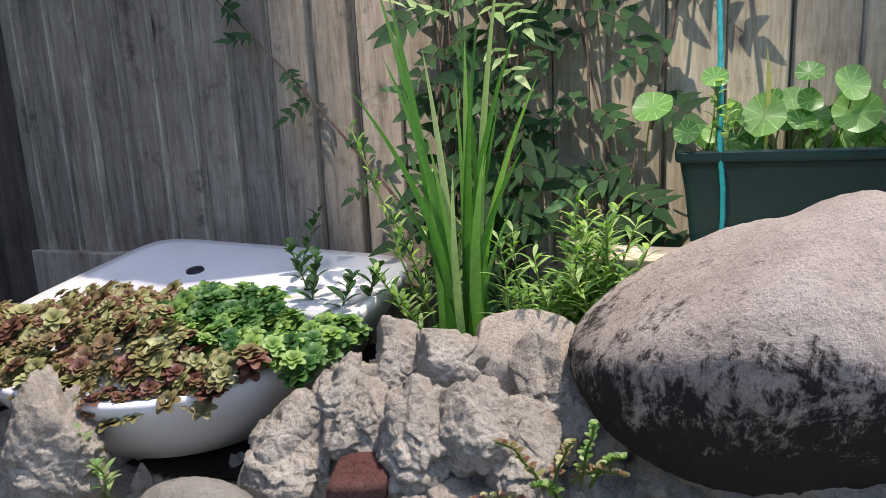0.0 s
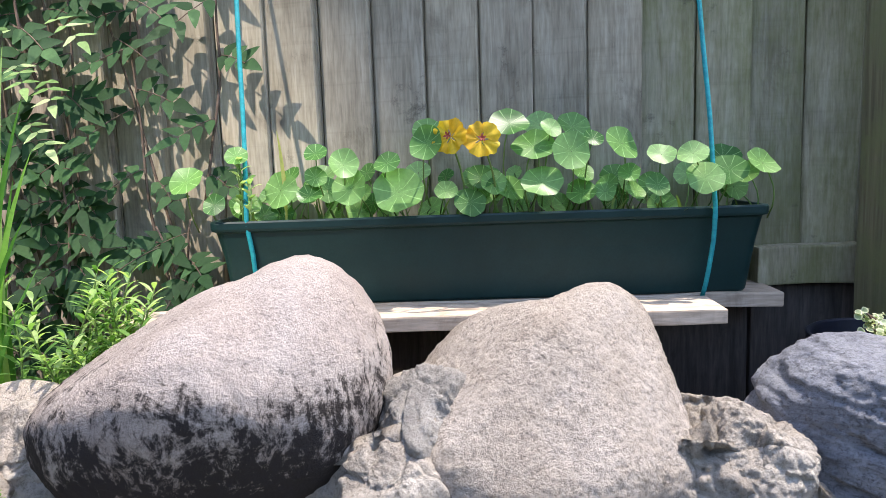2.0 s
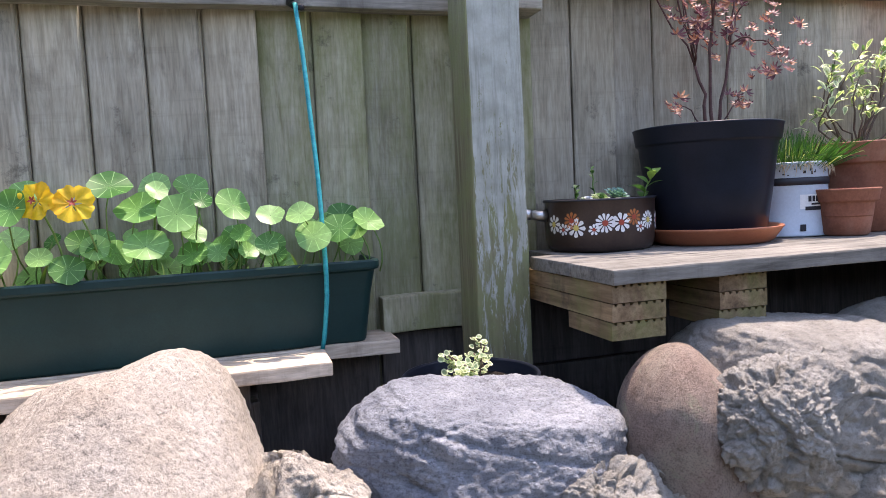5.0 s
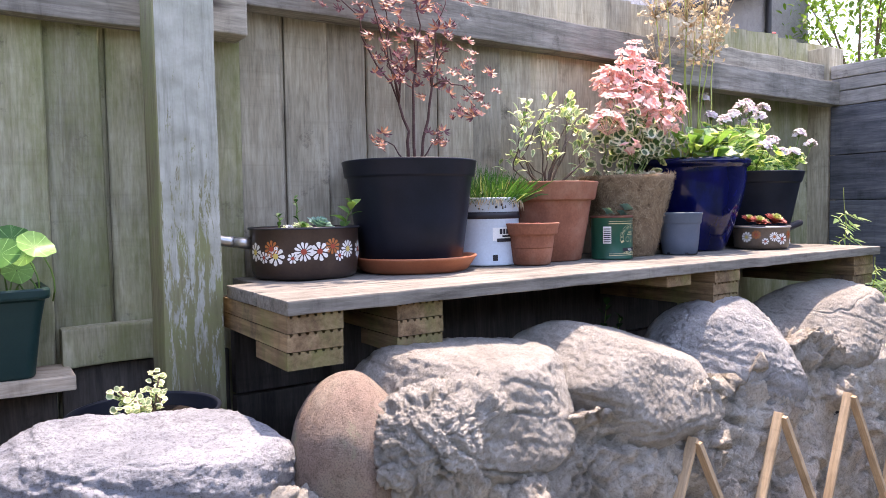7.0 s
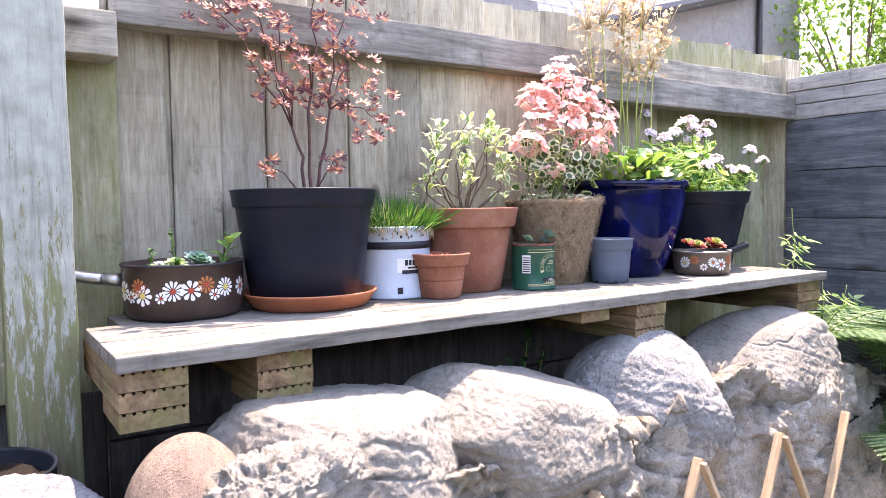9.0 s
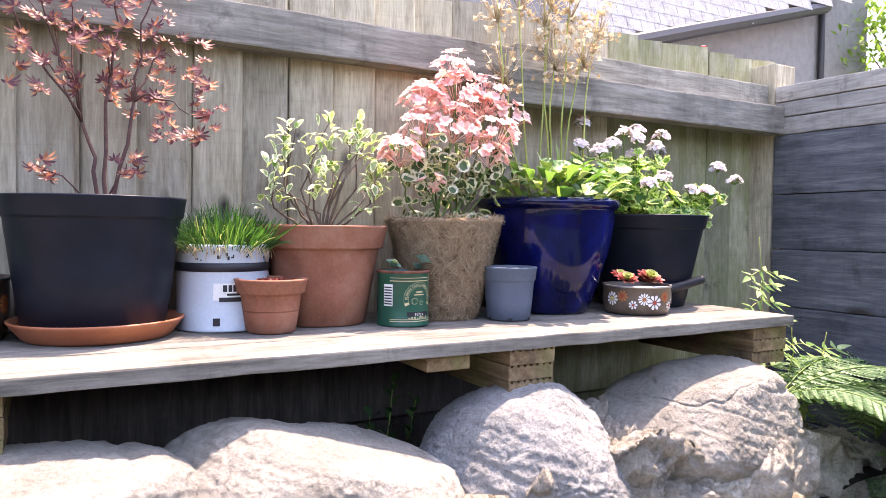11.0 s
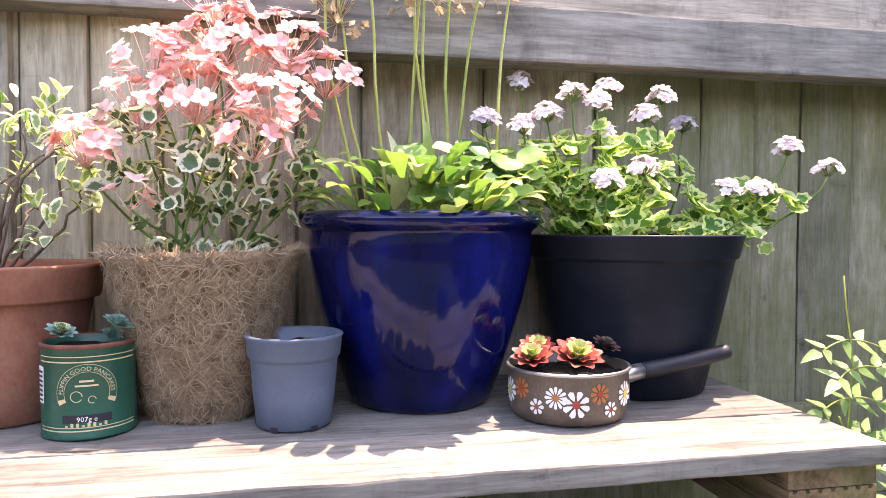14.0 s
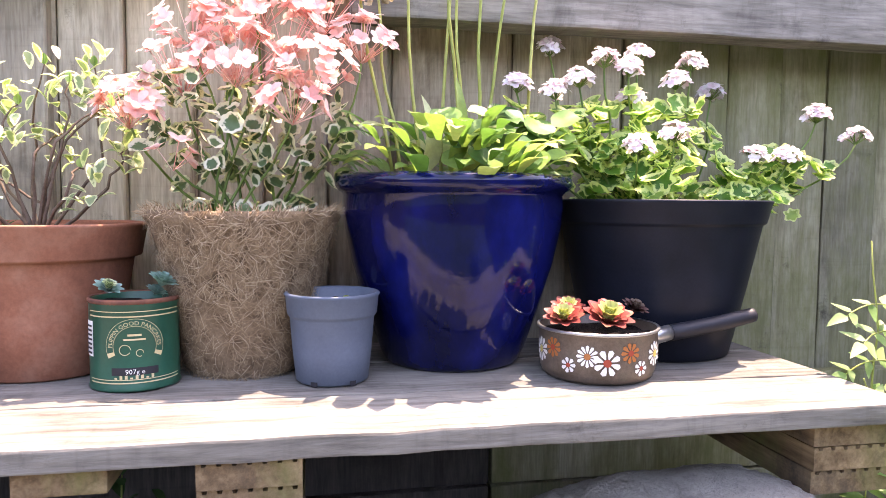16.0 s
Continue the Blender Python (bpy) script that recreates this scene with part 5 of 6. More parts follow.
def joined_at(l, c):
    """The same faces with all corners that lie at c made one."""
    out, index = Soup(), {}
    for k, v in enumerate(l.v):
        key = -1 if (v - c).length < 1e-6 else k
        if key not in index:
            index[key] = len(out.v)
            out.v.append(v)
            out.uv.append(l.uv[k])
        index[("at", k)] = index[key]
    for f in l.f:
        ring = list(dict.fromkeys(index[("at", k)] for k in f))
        if len(ring) > 2:
            out.f.append(ring)
    return out


def sedum(name, label, mat, region, count, o, seed, size):
    """A mat of fleshy rosettes; the foremost are parts of their own."""
    q = random.Random(seed)
    t = thing(name, o, label, "succulent")
    kinds = []
    for k in range(6):
        l = Soup()
        sedum_rosette(l, Vector((0, 0, 0)), Vector((0, 0, 1)), size, k * 1.1)
        kinds.append(joined_at(l, Vector((0, 0, 0))).mesh("rosette", mat))
    spots = []
    while len(spots) < count:
        x, y = q.uniform(-1.16, -.44), q.uniform(.68, 1.16)
        if not region(x, y):
            continue
        h = 1.0 + .05 * (1 - ((x + .80) / .42) ** 2 - .5 * ((y - .95) / .3) ** 2) + .03 * noise.noise((x * 9, y * 9, seed)) + q.uniform(-.018, .022)
        if y < .80:
            h -= (.80 - y) * .45
        spots.append((y, Vector((x, y, h)), Vector((q.uniform(-.5, .5), q.uniform(-.9, .1), 1)).normalized(), q.uniform(.7, 1.3)))
    spots.sort(key=lambda e: e[0])
    rest = Soup()
    for n, (y, c, axis, f) in enumerate(spots):
        if n < 280:
            ob = part("rosette", kinds[n % 6], mat, t)
            ob.matrix_basis = Matrix.Translation(c - Vector(o)) @ axis.to_track_quat("Z", "Y").to_matrix().to_4x4() @ Matrix.Rotation(n * 2.4, 4, "Z") @ Matrix.Scale(f, 4)
        else:
            sedum_rosette(rest, c - Vector(o), axis, size * f, n * 1.7)
    if rest.v:
        tagged(part("rosette_mat", rest, mat, t, "", True), kind="stuff")
    return t


def in_basin(x, y):
    return ((x + .79) / .33) ** 2 + ((y - .845) / .155) ** 2 < 1


sedum("sedum", "bronze-red and olive sedum mat spilling over the basin", M_SEDUM_RED, lambda x, y: (in_basin(x, y) or (-1.13 < x < -.98 and .72 < y < .92)) and (x < -.70 or y < .82 - .25 * (x + .6)) and x < -.5, 560, (-.92, .93, 1.0), 3, .0195)
sedum("sedum", "fresh green sedum rosettes filling the basin", M_SEDUM, lambda x, y: in_basin(x, y) and x > -.74 and y > .80 - .25 * (x + .6) or (-.50 < x < -.44 and .80 < y < .98), 340, (-.62, .95, 1.0), 5, .019)
st = [((-.58, 1.06, 1.0), (-.55, 1.04, 1.12)), ((-.52, 1.05, 1.0), (-.47, 1.02, 1.09)), ((-.60, 1.10, 1.0), (-.63, 1.08, 1.13)), ((-.49, 1.09, 1.0), (-.44, 1.06, 1.1)), ((-.66, 1.15, 1.03), (-.63, 1.2, 1.17))]
bush("basin_weed", "dark green leafy weeds growing in the basin", (-.55, 1.06, 1.0), st, 12, .045, .018, M_VINE)


def frond(s, l, base, tip, sag, pairs, width):
    pts = arc(base, tip, sag, 14)
    tube(pts, .0018, 5, s, .0008)
    for k in range(pairs):
        t = .1 + .88 * k / pairs
        i = min(13, int(t * 14))
        p = pts[i].lerp(pts[i + 1], t * 14 - i)
        d = (pts[i + 1] - pts[i]).normalized()
        side = d.cross(Vector((0, 0, 1))).normalized()
        w = width * math.sin(math.pi * min(1, .18 + .8 * t)) ** .9
        for sg in (-1, 1):
            e = p + (side * sg + d * .35).normalized() * w + Vector((0, 0, -w * .15))
            blade(l, p, e, (0, 0, 0), w * .10, (0, 0, 1), 4, .15)
            sub = 8
            for q in range(sub):
                u = (q + .6) / sub
                pp = p.lerp(e, u)
                for s2 in (-1, 1):
                    blade(l, pp, pp + (d * s2 * .8 + (e - p).normalized() * .6) * w * .21 * (1.15 - .8 * u), (0, 0, 0), w * .13, (0, 0, 1), 2, .1)


FERNS = (((3.06, .86, 1.07), 9, (-75, 25), (.34, .56), (-.30, -.06)), ((3.24, .76, .70), 12, (-160, 60), (.26, .44), (-.02, .22)), ((3.46, .86, .92), 9, (-170, 40), (.22, .36), (.04, .26)))
for at, n, (a0, a1), (l0, l1), (z0, z1) in FERNS:
    t = thing("fern", at, "green arching fern growing at the end of the wall", "fern", "ferns by the wall")
    s, l = Soup(), Soup()
    for q in range(n):
        a = radians(a0 + (a1 - a0) * (q + .5) / n)
        ln = rnd.uniform(l0, l1)
        frond(s, l, (0, 0, 0), Vector((math.cos(a) * ln, math.sin(a) * ln, rnd.uniform(z0, z1))), (0, 0, .10), 19, .08)
    part("stalk", s, M_STEM, t, "", True)
    tagged(part("frond", l, M_FERN, t, "", True), kind="stuff")


def jasmine(at, runs, label):
    t = thing("jasmine", at, label, "climber")
    s, l = Soup(), Soup()
    for k, (a, b, n) in enumerate(runs):
        pts = [q - Vector(at) for q in arc(a, b, (.01, 0, 0), 8, k, .008)]
        tube(pts, .0022, 5, s, .001)
        for q in range(n):
            u = .12 + .86 * q / n
            p = pts[int(u * 8)]
            for sg in (-1, 1):
                d = Vector((sg * rnd.uniform(.025, .045), rnd.uniform(-.03, .01), rnd.uniform(-.018, .012)))
                pinnate(s, l, p, p + d, 2, rnd.uniform(.028, .044), .0135, (0, 0, .004), (rnd.uniform(-.4, .4), -.7, 1))
    part("stem", s, M_STALK, t, "", True)
    part("leaves", l, M_LIGHTLEAF, t, "", True)
    return t


jasmine((3.17, 1.0, 1.10), (((3.18, 1.0, 1.10), (3.168, 1.0, 1.435), 6), ((3.15, .98, 1.17), (3.13, .96, 1.26), 3)), "pale jasmine shoot rising past the bench end")
jasmine((3.20, .92, 1.05), (((3.18, .92, 1.05), (3.16, .90, 1.22), 4), ((3.25, .92, 1.0), (3.30, .90, 1.20), 5), ((3.22, .95, 1.0), (3.40, .95, 1.13), 5)), "pale jasmine leaves below the bench end")
jasmine((3.40, .75, .95), (((3.35, .75, .9), (3.42, .72, 1.22), 6), ((3.42, .78, .9), (3.5, .72, 1.15), 5)), "sunlit jasmine leaves against the dark fence")

# sunken black pot with a variegated shrub, below the post
pot("plant_pot", 1.085, 1.028, .885, tapered(.095, .113, .20, .003, .004, .03), M_BLACK, "black plastic pot sunk behind the slate boulder", soil=(.104, .175))
t = thing("euonymus", (1.09, 1.03, 1.06), "small cream-variegated evergreen shrub in the sunken pot", "shrub")
s, l = Soup(), Soup()
for k in range(11):
    b = Vector((rnd.uniform(-.045, .05), rnd.uniform(-.03, .03), rnd.uniform(.025, .075)))
    tube(arc((rnd.uniform(-.02, .02), 0, 0), b, (0, 0, .01), 4), .0016, 5, s)
    for q in range(14):
        p = b * rnd.uniform(.55, 1.05)
        disc_leaf(l, p + rv(.012), rv(.6) + Vector((0, -.5, 1)), rnd.uniform(.0035, .0062), 3, .1, .05, q, 0, 2)
part("stem", s, M_BARK, t, "", True)
part("leaves", l, M_SAGE, t, "", True)


def branching(o, base, tips, r, mat, parent, mid=.45, spread=.02, seed=0):
    """Twigs that leave one foot, fork and end at the tips; gives the twig ends."""
    s = Soup()
    q = random.Random(seed)
    for k, tip in enumerate(tips):
        b = Vector(base) + Vector((q.uniform(-1, 1), q.uniform(-1, 1), 0)) * r * 2
        m = b.lerp(Vector(tip), mid) + Vector((q.uniform(-spread, spread), q.uniform(-spread, spread), q.uniform(0, spread)))
        pts = arc(b, m, (0, 0, 0), 4, k, .012)[:-1] + arc(m, tip, (0, 0, .006), 5, k + 9, .012)
        tube([p - o for p in pts], r, 6, s, r * .35)
    part("branch", s, mat, parent, "", True)


def maple():
    o = Vector((1.69, 1.185, 1.44))
    t = thing("maple", o, "young Japanese maple with sparse red and orange leaves", "shrub")
    tips = [Vector(q) for q in ((1.50, 1.19, 1.85), (1.58, 1.15, 1.80), (1.62, 1.22, 1.92), (1.70, 1.18, 1.95), (1.77, 1.17, 1.86), (1.82, 1.14, 1.64), (1.80, 1.2, 1.75), (1.60, 1.14, 1.70), (1.59, 1.16, 1.535), (1.72, 1.14, 1.55), (1.66, 1.17, 1.78), (1.74, 1.2, 1.70), (1.56, 1.2, 1.93))]
    trunk = Soup()
    forks = [Vector((1.655, 1.19, 1.62)), Vector((1.735, 1.18, 1.66)), Vector((1.70, 1.19, 1.70))]
    for k, f in enumerate(forks):
        tube([p - o for p in arc(o + Vector((.008 * k - .008, 0, 0)), f, (.01 - .01 * k, 0, 0), 6, k, .012)], .0040, 7, trunk, .0028)
    for k, tip in enumerate(tips):
        f = forks[0 if tip.x < 1.645 else (1 if tip.x > 1.71 else 2)] if tip.z > 1.6 else o
        tube([p - o for p in arc(f, tip, (0, 0, .02), 7, k, .03)], .0023, 6, trunk, .0009)
    part("branch", trunk, M_REDTWIG, t, "", True)
    s = Soup()
    for k, tip in enumerate(tips):
        for q in range(6 if k in (8, 9) else 22):
            p = tip + rv(.055 if k not in (8, 9) else .022) - o
            axis = Vector((rnd.uniform(-.6, .6), -.7, rnd.uniform(.2, 1))).normalized()
            ex = Vector((rnd.uniform(-1, 1), -.2, -.6)).cross(axis).normalized()
            ey = axis.cross(ex)
            r = rnd.uniform(.015, .027)
            for f in range(-3, 4):
                a = f * .50 - 1.57
                d = ex * math.cos(a) + ey * math.sin(a)
                blade(s, p, p + d * r * (1.2 - .17 * abs(f)) - Vector((0, 0, r * .15)), -axis * .003, r * .23, axis, 4, .2)
    part("leaves", s, M_MAPLE, t, "red and orange divided leaves", True)


maple()

# fine grass in the paint tin
t = thing("grass_tuft", (1.893, 1.205, 1.39), "tuft of fine bright green grass in the paint tin", "grass")
s = Soup()
for k in range(1400):
    a, r = rnd.uniform(0, 6.283), .080 * math.sqrt(rnd.random())
    b = Vector((r * math.cos(a), r * math.sin(a), .004))
    out = Vector((math.cos(a), math.sin(a), 0)) * rnd.uniform(.0, .055) * (r / .05)
    tip = b + out + Vector((rnd.uniform(-.02, .02), rnd.uniform(-.02, .02), rnd.uniform(.02, .085) * (1.35 - r * 8)))
    blade(s, b, tip, out * .3 + Vector((0, 0, .016)), .0019, (0, -1, .3), 4, .1)
tagged(part("grass", s, M_GRASS, t, "", True), kind="stuff")
st = Soup()
for k in range(60):
    a = rnd.uniform(3.3, 6.1)
    b = Vector((.084 * math.cos(a), .084 * math.sin(a), .02))
    blade(st, b, b + Vector((math.cos(a) * .01 + rnd.uniform(-.012, .012), math.sin(a) * .008, -rnd.uniform(.008, .03))), (0, -.004, .004), .002, (0, -1, 0), 3)
part("dead_grass", st, M_STRAW, t, "dry straw-coloured blades over the rim", True)


def sage():
    o = Vector((2.08, 1.195, 1.42))
    t = thing("sage", o, "woody variegated sage with small cream-edged leaves", "shrub")
    tips = [Vector(q) for q in ((1.975, 1.16, 1.56), (2.0, 1.18, 1.61), (2.03, 1.2, 1.64), (2.07, 1.17, 1.60), (2.095, 1.19, 1.655), (2.13, 1.17, 1.63), (2.155, 1.19, 1.655), (2.18, 1.17, 1.60), (2.195, 1.18, 1.55), (2.15, 1.14, 1.52), (1.99, 1.22, 1.52), (2.11, 1.22, 1.57), (2.05, 1.14, 1.55), (2.20, 1.21, 1.63))]
    branching(o, (2.08, 1.195, 1.42), tips, .0027, M_BARK, t, .42, .06, 8)
    s, buds = Soup(), Soup()
    for tip in tips:
        for q in range(14):
            p = tip - o + Vector((rnd.uniform(-.022, .022), rnd.uniform(-.022, .022), rnd.uniform(-.055, .012)))
            d = Vector((rnd.uniform(-1, 1), rnd.uniform(-1, .6), rnd.uniform(-.1, .9))).normalized() * rnd.uniform(.020, .034)
            blade(s, p, p + d, (0, 0, .003), rnd.uniform(.010, .016), (0, -.3, 1), 5, .25)
        blade(buds, tip - o, tip - o + Vector((0, 0, .014)), (0, 0, 0), .010, (0, -1, 0), 4, .6)
        blade(buds, tip - o, tip - o + Vector((0, 0, .014)), (0, 0, 0), .010, (1, 0, 0), 4, .6)
    part("leaves", s, M_SAGE, t, "", True)
    part("bud", buds, M_LIGHTLEAF, t, "pale yellow-green buds", True)


sage()


FLORETS = {}


def floret_mesh(mat, size, kind):
    """One five-petalled flower facing +z, slightly different from kind to kind."""
    key = (mat.name, size, kind)
    if key not in FLORETS:
        q = random.Random(kind)
        s = Soup()
        for f in range(5):
            b = 2 * math.pi * f / 5 + q.uniform(-.15, .15)
            d = Vector((math.cos(b), math.sin(b), q.uniform(.05, .5)))
            blade(s, (0, 0, 0), d * size * q.uniform(.85, 1.1), (0, 0, size * .08), size * q.uniform(.7, .95), (0, 0, 1), 4, .08, lambda u: .25 + .75 * math.sin(math.pi * min(1, .08 + .86 * u)) ** .7)
        FLORETS[key] = s.mesh("floret", mat)
    return FLORETS[key]


def petal_head(parent, o, c, r, petals, mat, size, seed, dome=.6, name="flower_head", label=""):
    """A flower head: stalks from one point, each with a five-petalled floret."""
    q = random.Random(seed)
    st = Soup()
    c = Vector(c)
    spots = []
    for k in range(petals):
        a, e = q.uniform(0, 6.283), math.acos(1 - q.random() * dome * 1.4)
        d = Vector((math.sin(e) * math.cos(a), math.sin(e) * math.sin(a), math.cos(e)))
        p = c + d * r - o
        tube([c - Vector((0, 0, r * .6)) - o, p], .0006, 4, st)
        spots.append((p, (d + Vector((0, -.25, .75))).normalized()))
    head = part(name, st, M_STEM if mat is M_LILAC else M_PINK, parent, label, True)
    for k, (p, axis) in enumerate(spots):
        ob = part("floret", floret_mesh(mat, size, (k + seed) % 6), mat, head)
        ob.matrix_basis = Matrix.Translation(p) @ axis.to_track_quat("Z", "Y").to_matrix().to_4x4() @ Matrix.Rotation(k * 1.1, 4, "Z")


def pink_pelargonium():
    o = Vector((2.345, 1.165, 1.44))
    t = thing("pelargonium", o, "salmon-pink pelargonium with cream-edged leaves", "flowering plant")
    heads = ((2.215, 1.11, 1.59, .026), (2.285, 1.15, 1.70, .032), (2.37, 1.16, 1.735, .034), (2.45, 1.17, 1.735, .034), (2.50, 1.15, 1.69, .028), (2.34, 1.12, 1.655, .036), (2.435, 1.11, 1.64, .036), (2.275, 1.13, 1.64, .034), (2.40, 1.13, 1.69, .034), (2.27, 1.08, 1.53, .016), (2.32, 1.2, 1.72, .03), (2.41, 1.09, 1.60, .028), (2.36, 1.15, 1.78, .03))
    s = Soup()
    for k, (x, y, z, r) in enumerate(heads):
        tube([p - o for p in arc((2.345 + .04 * math.sin(k * 2.2), 1.165 + .03 * math.cos(k * 2), 1.44), (x, y, z - r * .6), ((x - 2.345) * .2, 0, 0), 8, k, .015)], .0022, 6, s, .0014)
        petal_head(t, o, (x, y, z), r * 1.45, 22 if r > .02 else 4, M_PINK, .0142, k, .85, "flower_head", "salmon-pink flower head")
    part("stem", s, M_STEM, t, "", True)
    l = Soup()
    for k in range(260):
        x, z = rnd.uniform(-.115, .14), rnd.uniform(.02, .20)
        p = Vector((x, rnd.uniform(-.09, .06), z)) * (1 if z > .06 else .7)
        disc_leaf(l, p, Vector((rnd.uniform(-.9, .9), rnd.uniform(-.8, .3), rnd.uniform(.0, 1.0))), rnd.uniform(.008, .0155), 8, .28, .07, k, rnd.uniform(0, 6), 3)
    part("leaves", l, M_VARIEG, t, "dark green leaves with cream edges", True)
    # wisps of fibre on the pot
    f = Soup()
    for k in range(5600):
        a = rnd.uniform(2.6, 6.8)
        z = rnd.uniform(0.0, .205)
        r = .0715 + .052 * z / .205 + .001
        p = Vector((r * math.cos(a), r * math.sin(a), z))
        tan = Vector((-math.sin(a), math.cos(a), 0))
        ln = rnd.uniform(.010, .034)
        d = (tan * rnd.uniform(-1, 1) + Vector((0, 0, rnd.uniform(-1, 1)))).normalized() * ln
        blade(f, p, p + d, Vector((math.cos(a), math.sin(a), 0)) * rnd.uniform(.001, .004) + tan * rnd.uniform(-.006, .006) + Vector((0, 0, rnd.uniform(-.006, .006))), .0006, (math.cos(a), math.sin(a), 0), 4, 0)
    for k in range(800):
        a = rnd.uniform(0, 6.283)
        r = rnd.uniform(.108, .126)
        p = Vector((r * math.cos(a), r * math.sin(a), .208))
        blade(f, p, p + Vector((math.cos(a) * rnd.uniform(-.006, .018), math.sin(a) * rnd.uniform(-.006, .016), rnd.uniform(-.006, .016))) + rv(.004), rv(.004), .0010, (0, -1, .2), 3, 0)
    tagged(part("fibre_fuzz", f, M_FIBRE, coir, "loose pale coconut fibres", True), kind="stuff")


pink_pelargonium()


def blue_pot_plants():
    o = Vector((2.632, 1.175, 1.49))
    t = thing("primula", o, "yellow-green broad-leaved plant with tall dry seed heads in the blue pot", "plant")
    l = Soup()
    for k in range(120):
        a, e = rnd.uniform(0, 6.283), rnd.uniform(.05, 1.4)
        r = .145 * math.sqrt(rnd.random())
        b = Vector((r * math.cos(a), r * math.sin(a) - .01, rnd.uniform(0.01, .085)))
        e *= .55
        d = Vector((math.cos(a) * 1.1, math.sin(a) - .2, e)).normalized() * rnd.uniform(.04, .07)
        blade(l, b, b + d, Vector((0, 0, .009)), rnd.uniform(.020, .030), (0, -.3, 1), 6, .15, lambda u: math.sin(math.pi * min(1, .06 + .92 * u ** 1.3)) ** .8)
    for k, (dx, tip) in enumerate(((-.10, (-.03, -.02, .14)), (-.02, (.0, -.03, .165)), (.01, (.05, -.03, .13)))):
        b = Vector((dx * .4, -.01, .03))
        blade(l, b, Vector(tip) + Vector((dx * .2, 0, 0)), (.01, -.01, 0), .030, (.5, -1, .1), 7, .25, OVATE)
    part("leaves", l, M_LAUREL, t, "", True)
    r = Soup()
    for k in range(44):
        p = Vector((rnd.uniform(-.06, .16), rnd.uniform(-.13, .03), rnd.uniform(.02, .12)))
        disc_leaf(r, p, Vector((rnd.uniform(-.5, .5), -.7, 1)), rnd.uniform(.014, .024), 5, .1, .05, k, 0, 3)
    part("round_leaves", r, M_SEDUM, t, "fresh round green leaves", True)
    s, heads = Soup(), []
    for k, (x0, x1, z1) in enumerate(((-.104, -.15, .49), (-.09, -.115, .36), (-.052, -.075, .53), (.02, -.015, .50), (.03, .005, .40), (.052, .045, .52), (.06, .10, .42), (.132, .16, .50), (-.02, .02, .55))):
        top = Vector((x1, .02 * math.sin(k), z1))
        tube(arc((x0 * .8, .01, .02), top, (-.008, 0, 0), 8, k, .012), .0027, 6, s, .0016)
        h = Soup()
        for q in range(44):
            p = top + Vector((rnd.uniform(-.045, .045), rnd.uniform(-.04, .04), rnd.uniform(-.10, .035)))
            tube([top - Vector((0, 0, .07)), p], .0007, 3, h)
            ax = rv(1).normalized()
            disc_leaf(h, p, ax, rnd.uniform(.004, .0085), 4, .6, .2, q, 0, 2)
        part("seed_head", h, M_STRAW, t, "dry straw-coloured seed head", True)
    part("stalk", s, M_STALK, t, "yellow-green stalks", True)


blue_pot_plants()


def lilac_pelargonium():
    o = Vector((2.962, 1.195, 1.46))
    t = thing("pelargonium", o, "scented pelargonium with pale lilac flower heads and lime-edged leaves", "flowering plant")
    heads = ((2.847, 1.15, 1.685), (2.88, 1.14, 1.672), (2.909, 1.17, 1.697), (2.81, 1.15, 1.656), (2.965, 1.16, 1.66), (2.995, 1.17, 1.69), (2.933, 1.10, 1.578), (2.874, 1.09, 1.558), (3.106, 1.17, 1.553), (3.148, 1.15, 1.552), (3.212, 1.17, 1.62), (3.285, 1.17, 1.588), (2.723, 1.17, 1.648), (2.778, 1.16, 1.639), (3.09, 1.27, 1.665), (2.90, 1.17, 1.635), (2.80, 1.25, 1.72), (3.15, 1.28, 1.43))
    s, l = Soup(), Soup()
    for k, (x, y, z) in enumerate(heads):
        foot = (2.962 + (x - 2.962) * .45, 1.195 + (y - 1.195) * .4, 1.47)
        tube([p - o for p in arc(foot, (x, y, z - .008), ((x - 2.962) * .08, 0, -.01), 7, k, .012)], .0022, 6, s, .0014)
        petal_head(t, o, (x, y, z), .0165, 22, M_LILAC, .0098, k + 40, .8, "flower_head", "pale lilac flower head")
    for k in range(330):
        h = Vector(heads[rnd.randrange(len(heads))])
        u = rnd.uniform(.15, .9)
        p = Vector((2.962 + (h.x - 2.962) * (.45 + .5 * u), 1.195 + (h.y - 1.195) * u, 1.47 + (h.z - 1.50) * u)) + rv(.028) - o
        disc_leaf(l, p, Vector((rnd.uniform(-.6, .6), rnd.uniform(-.7, .1), rnd.uniform(.2, 1.1))), rnd.uniform(.011, .021), 6, .38, .17, k, rnd.uniform(0, 6), 4)
    part("stem", s, M_STEM, t, "", True)
    part("leaves", l, M_PELARG, t, "", True)


lilac_pelargonium()


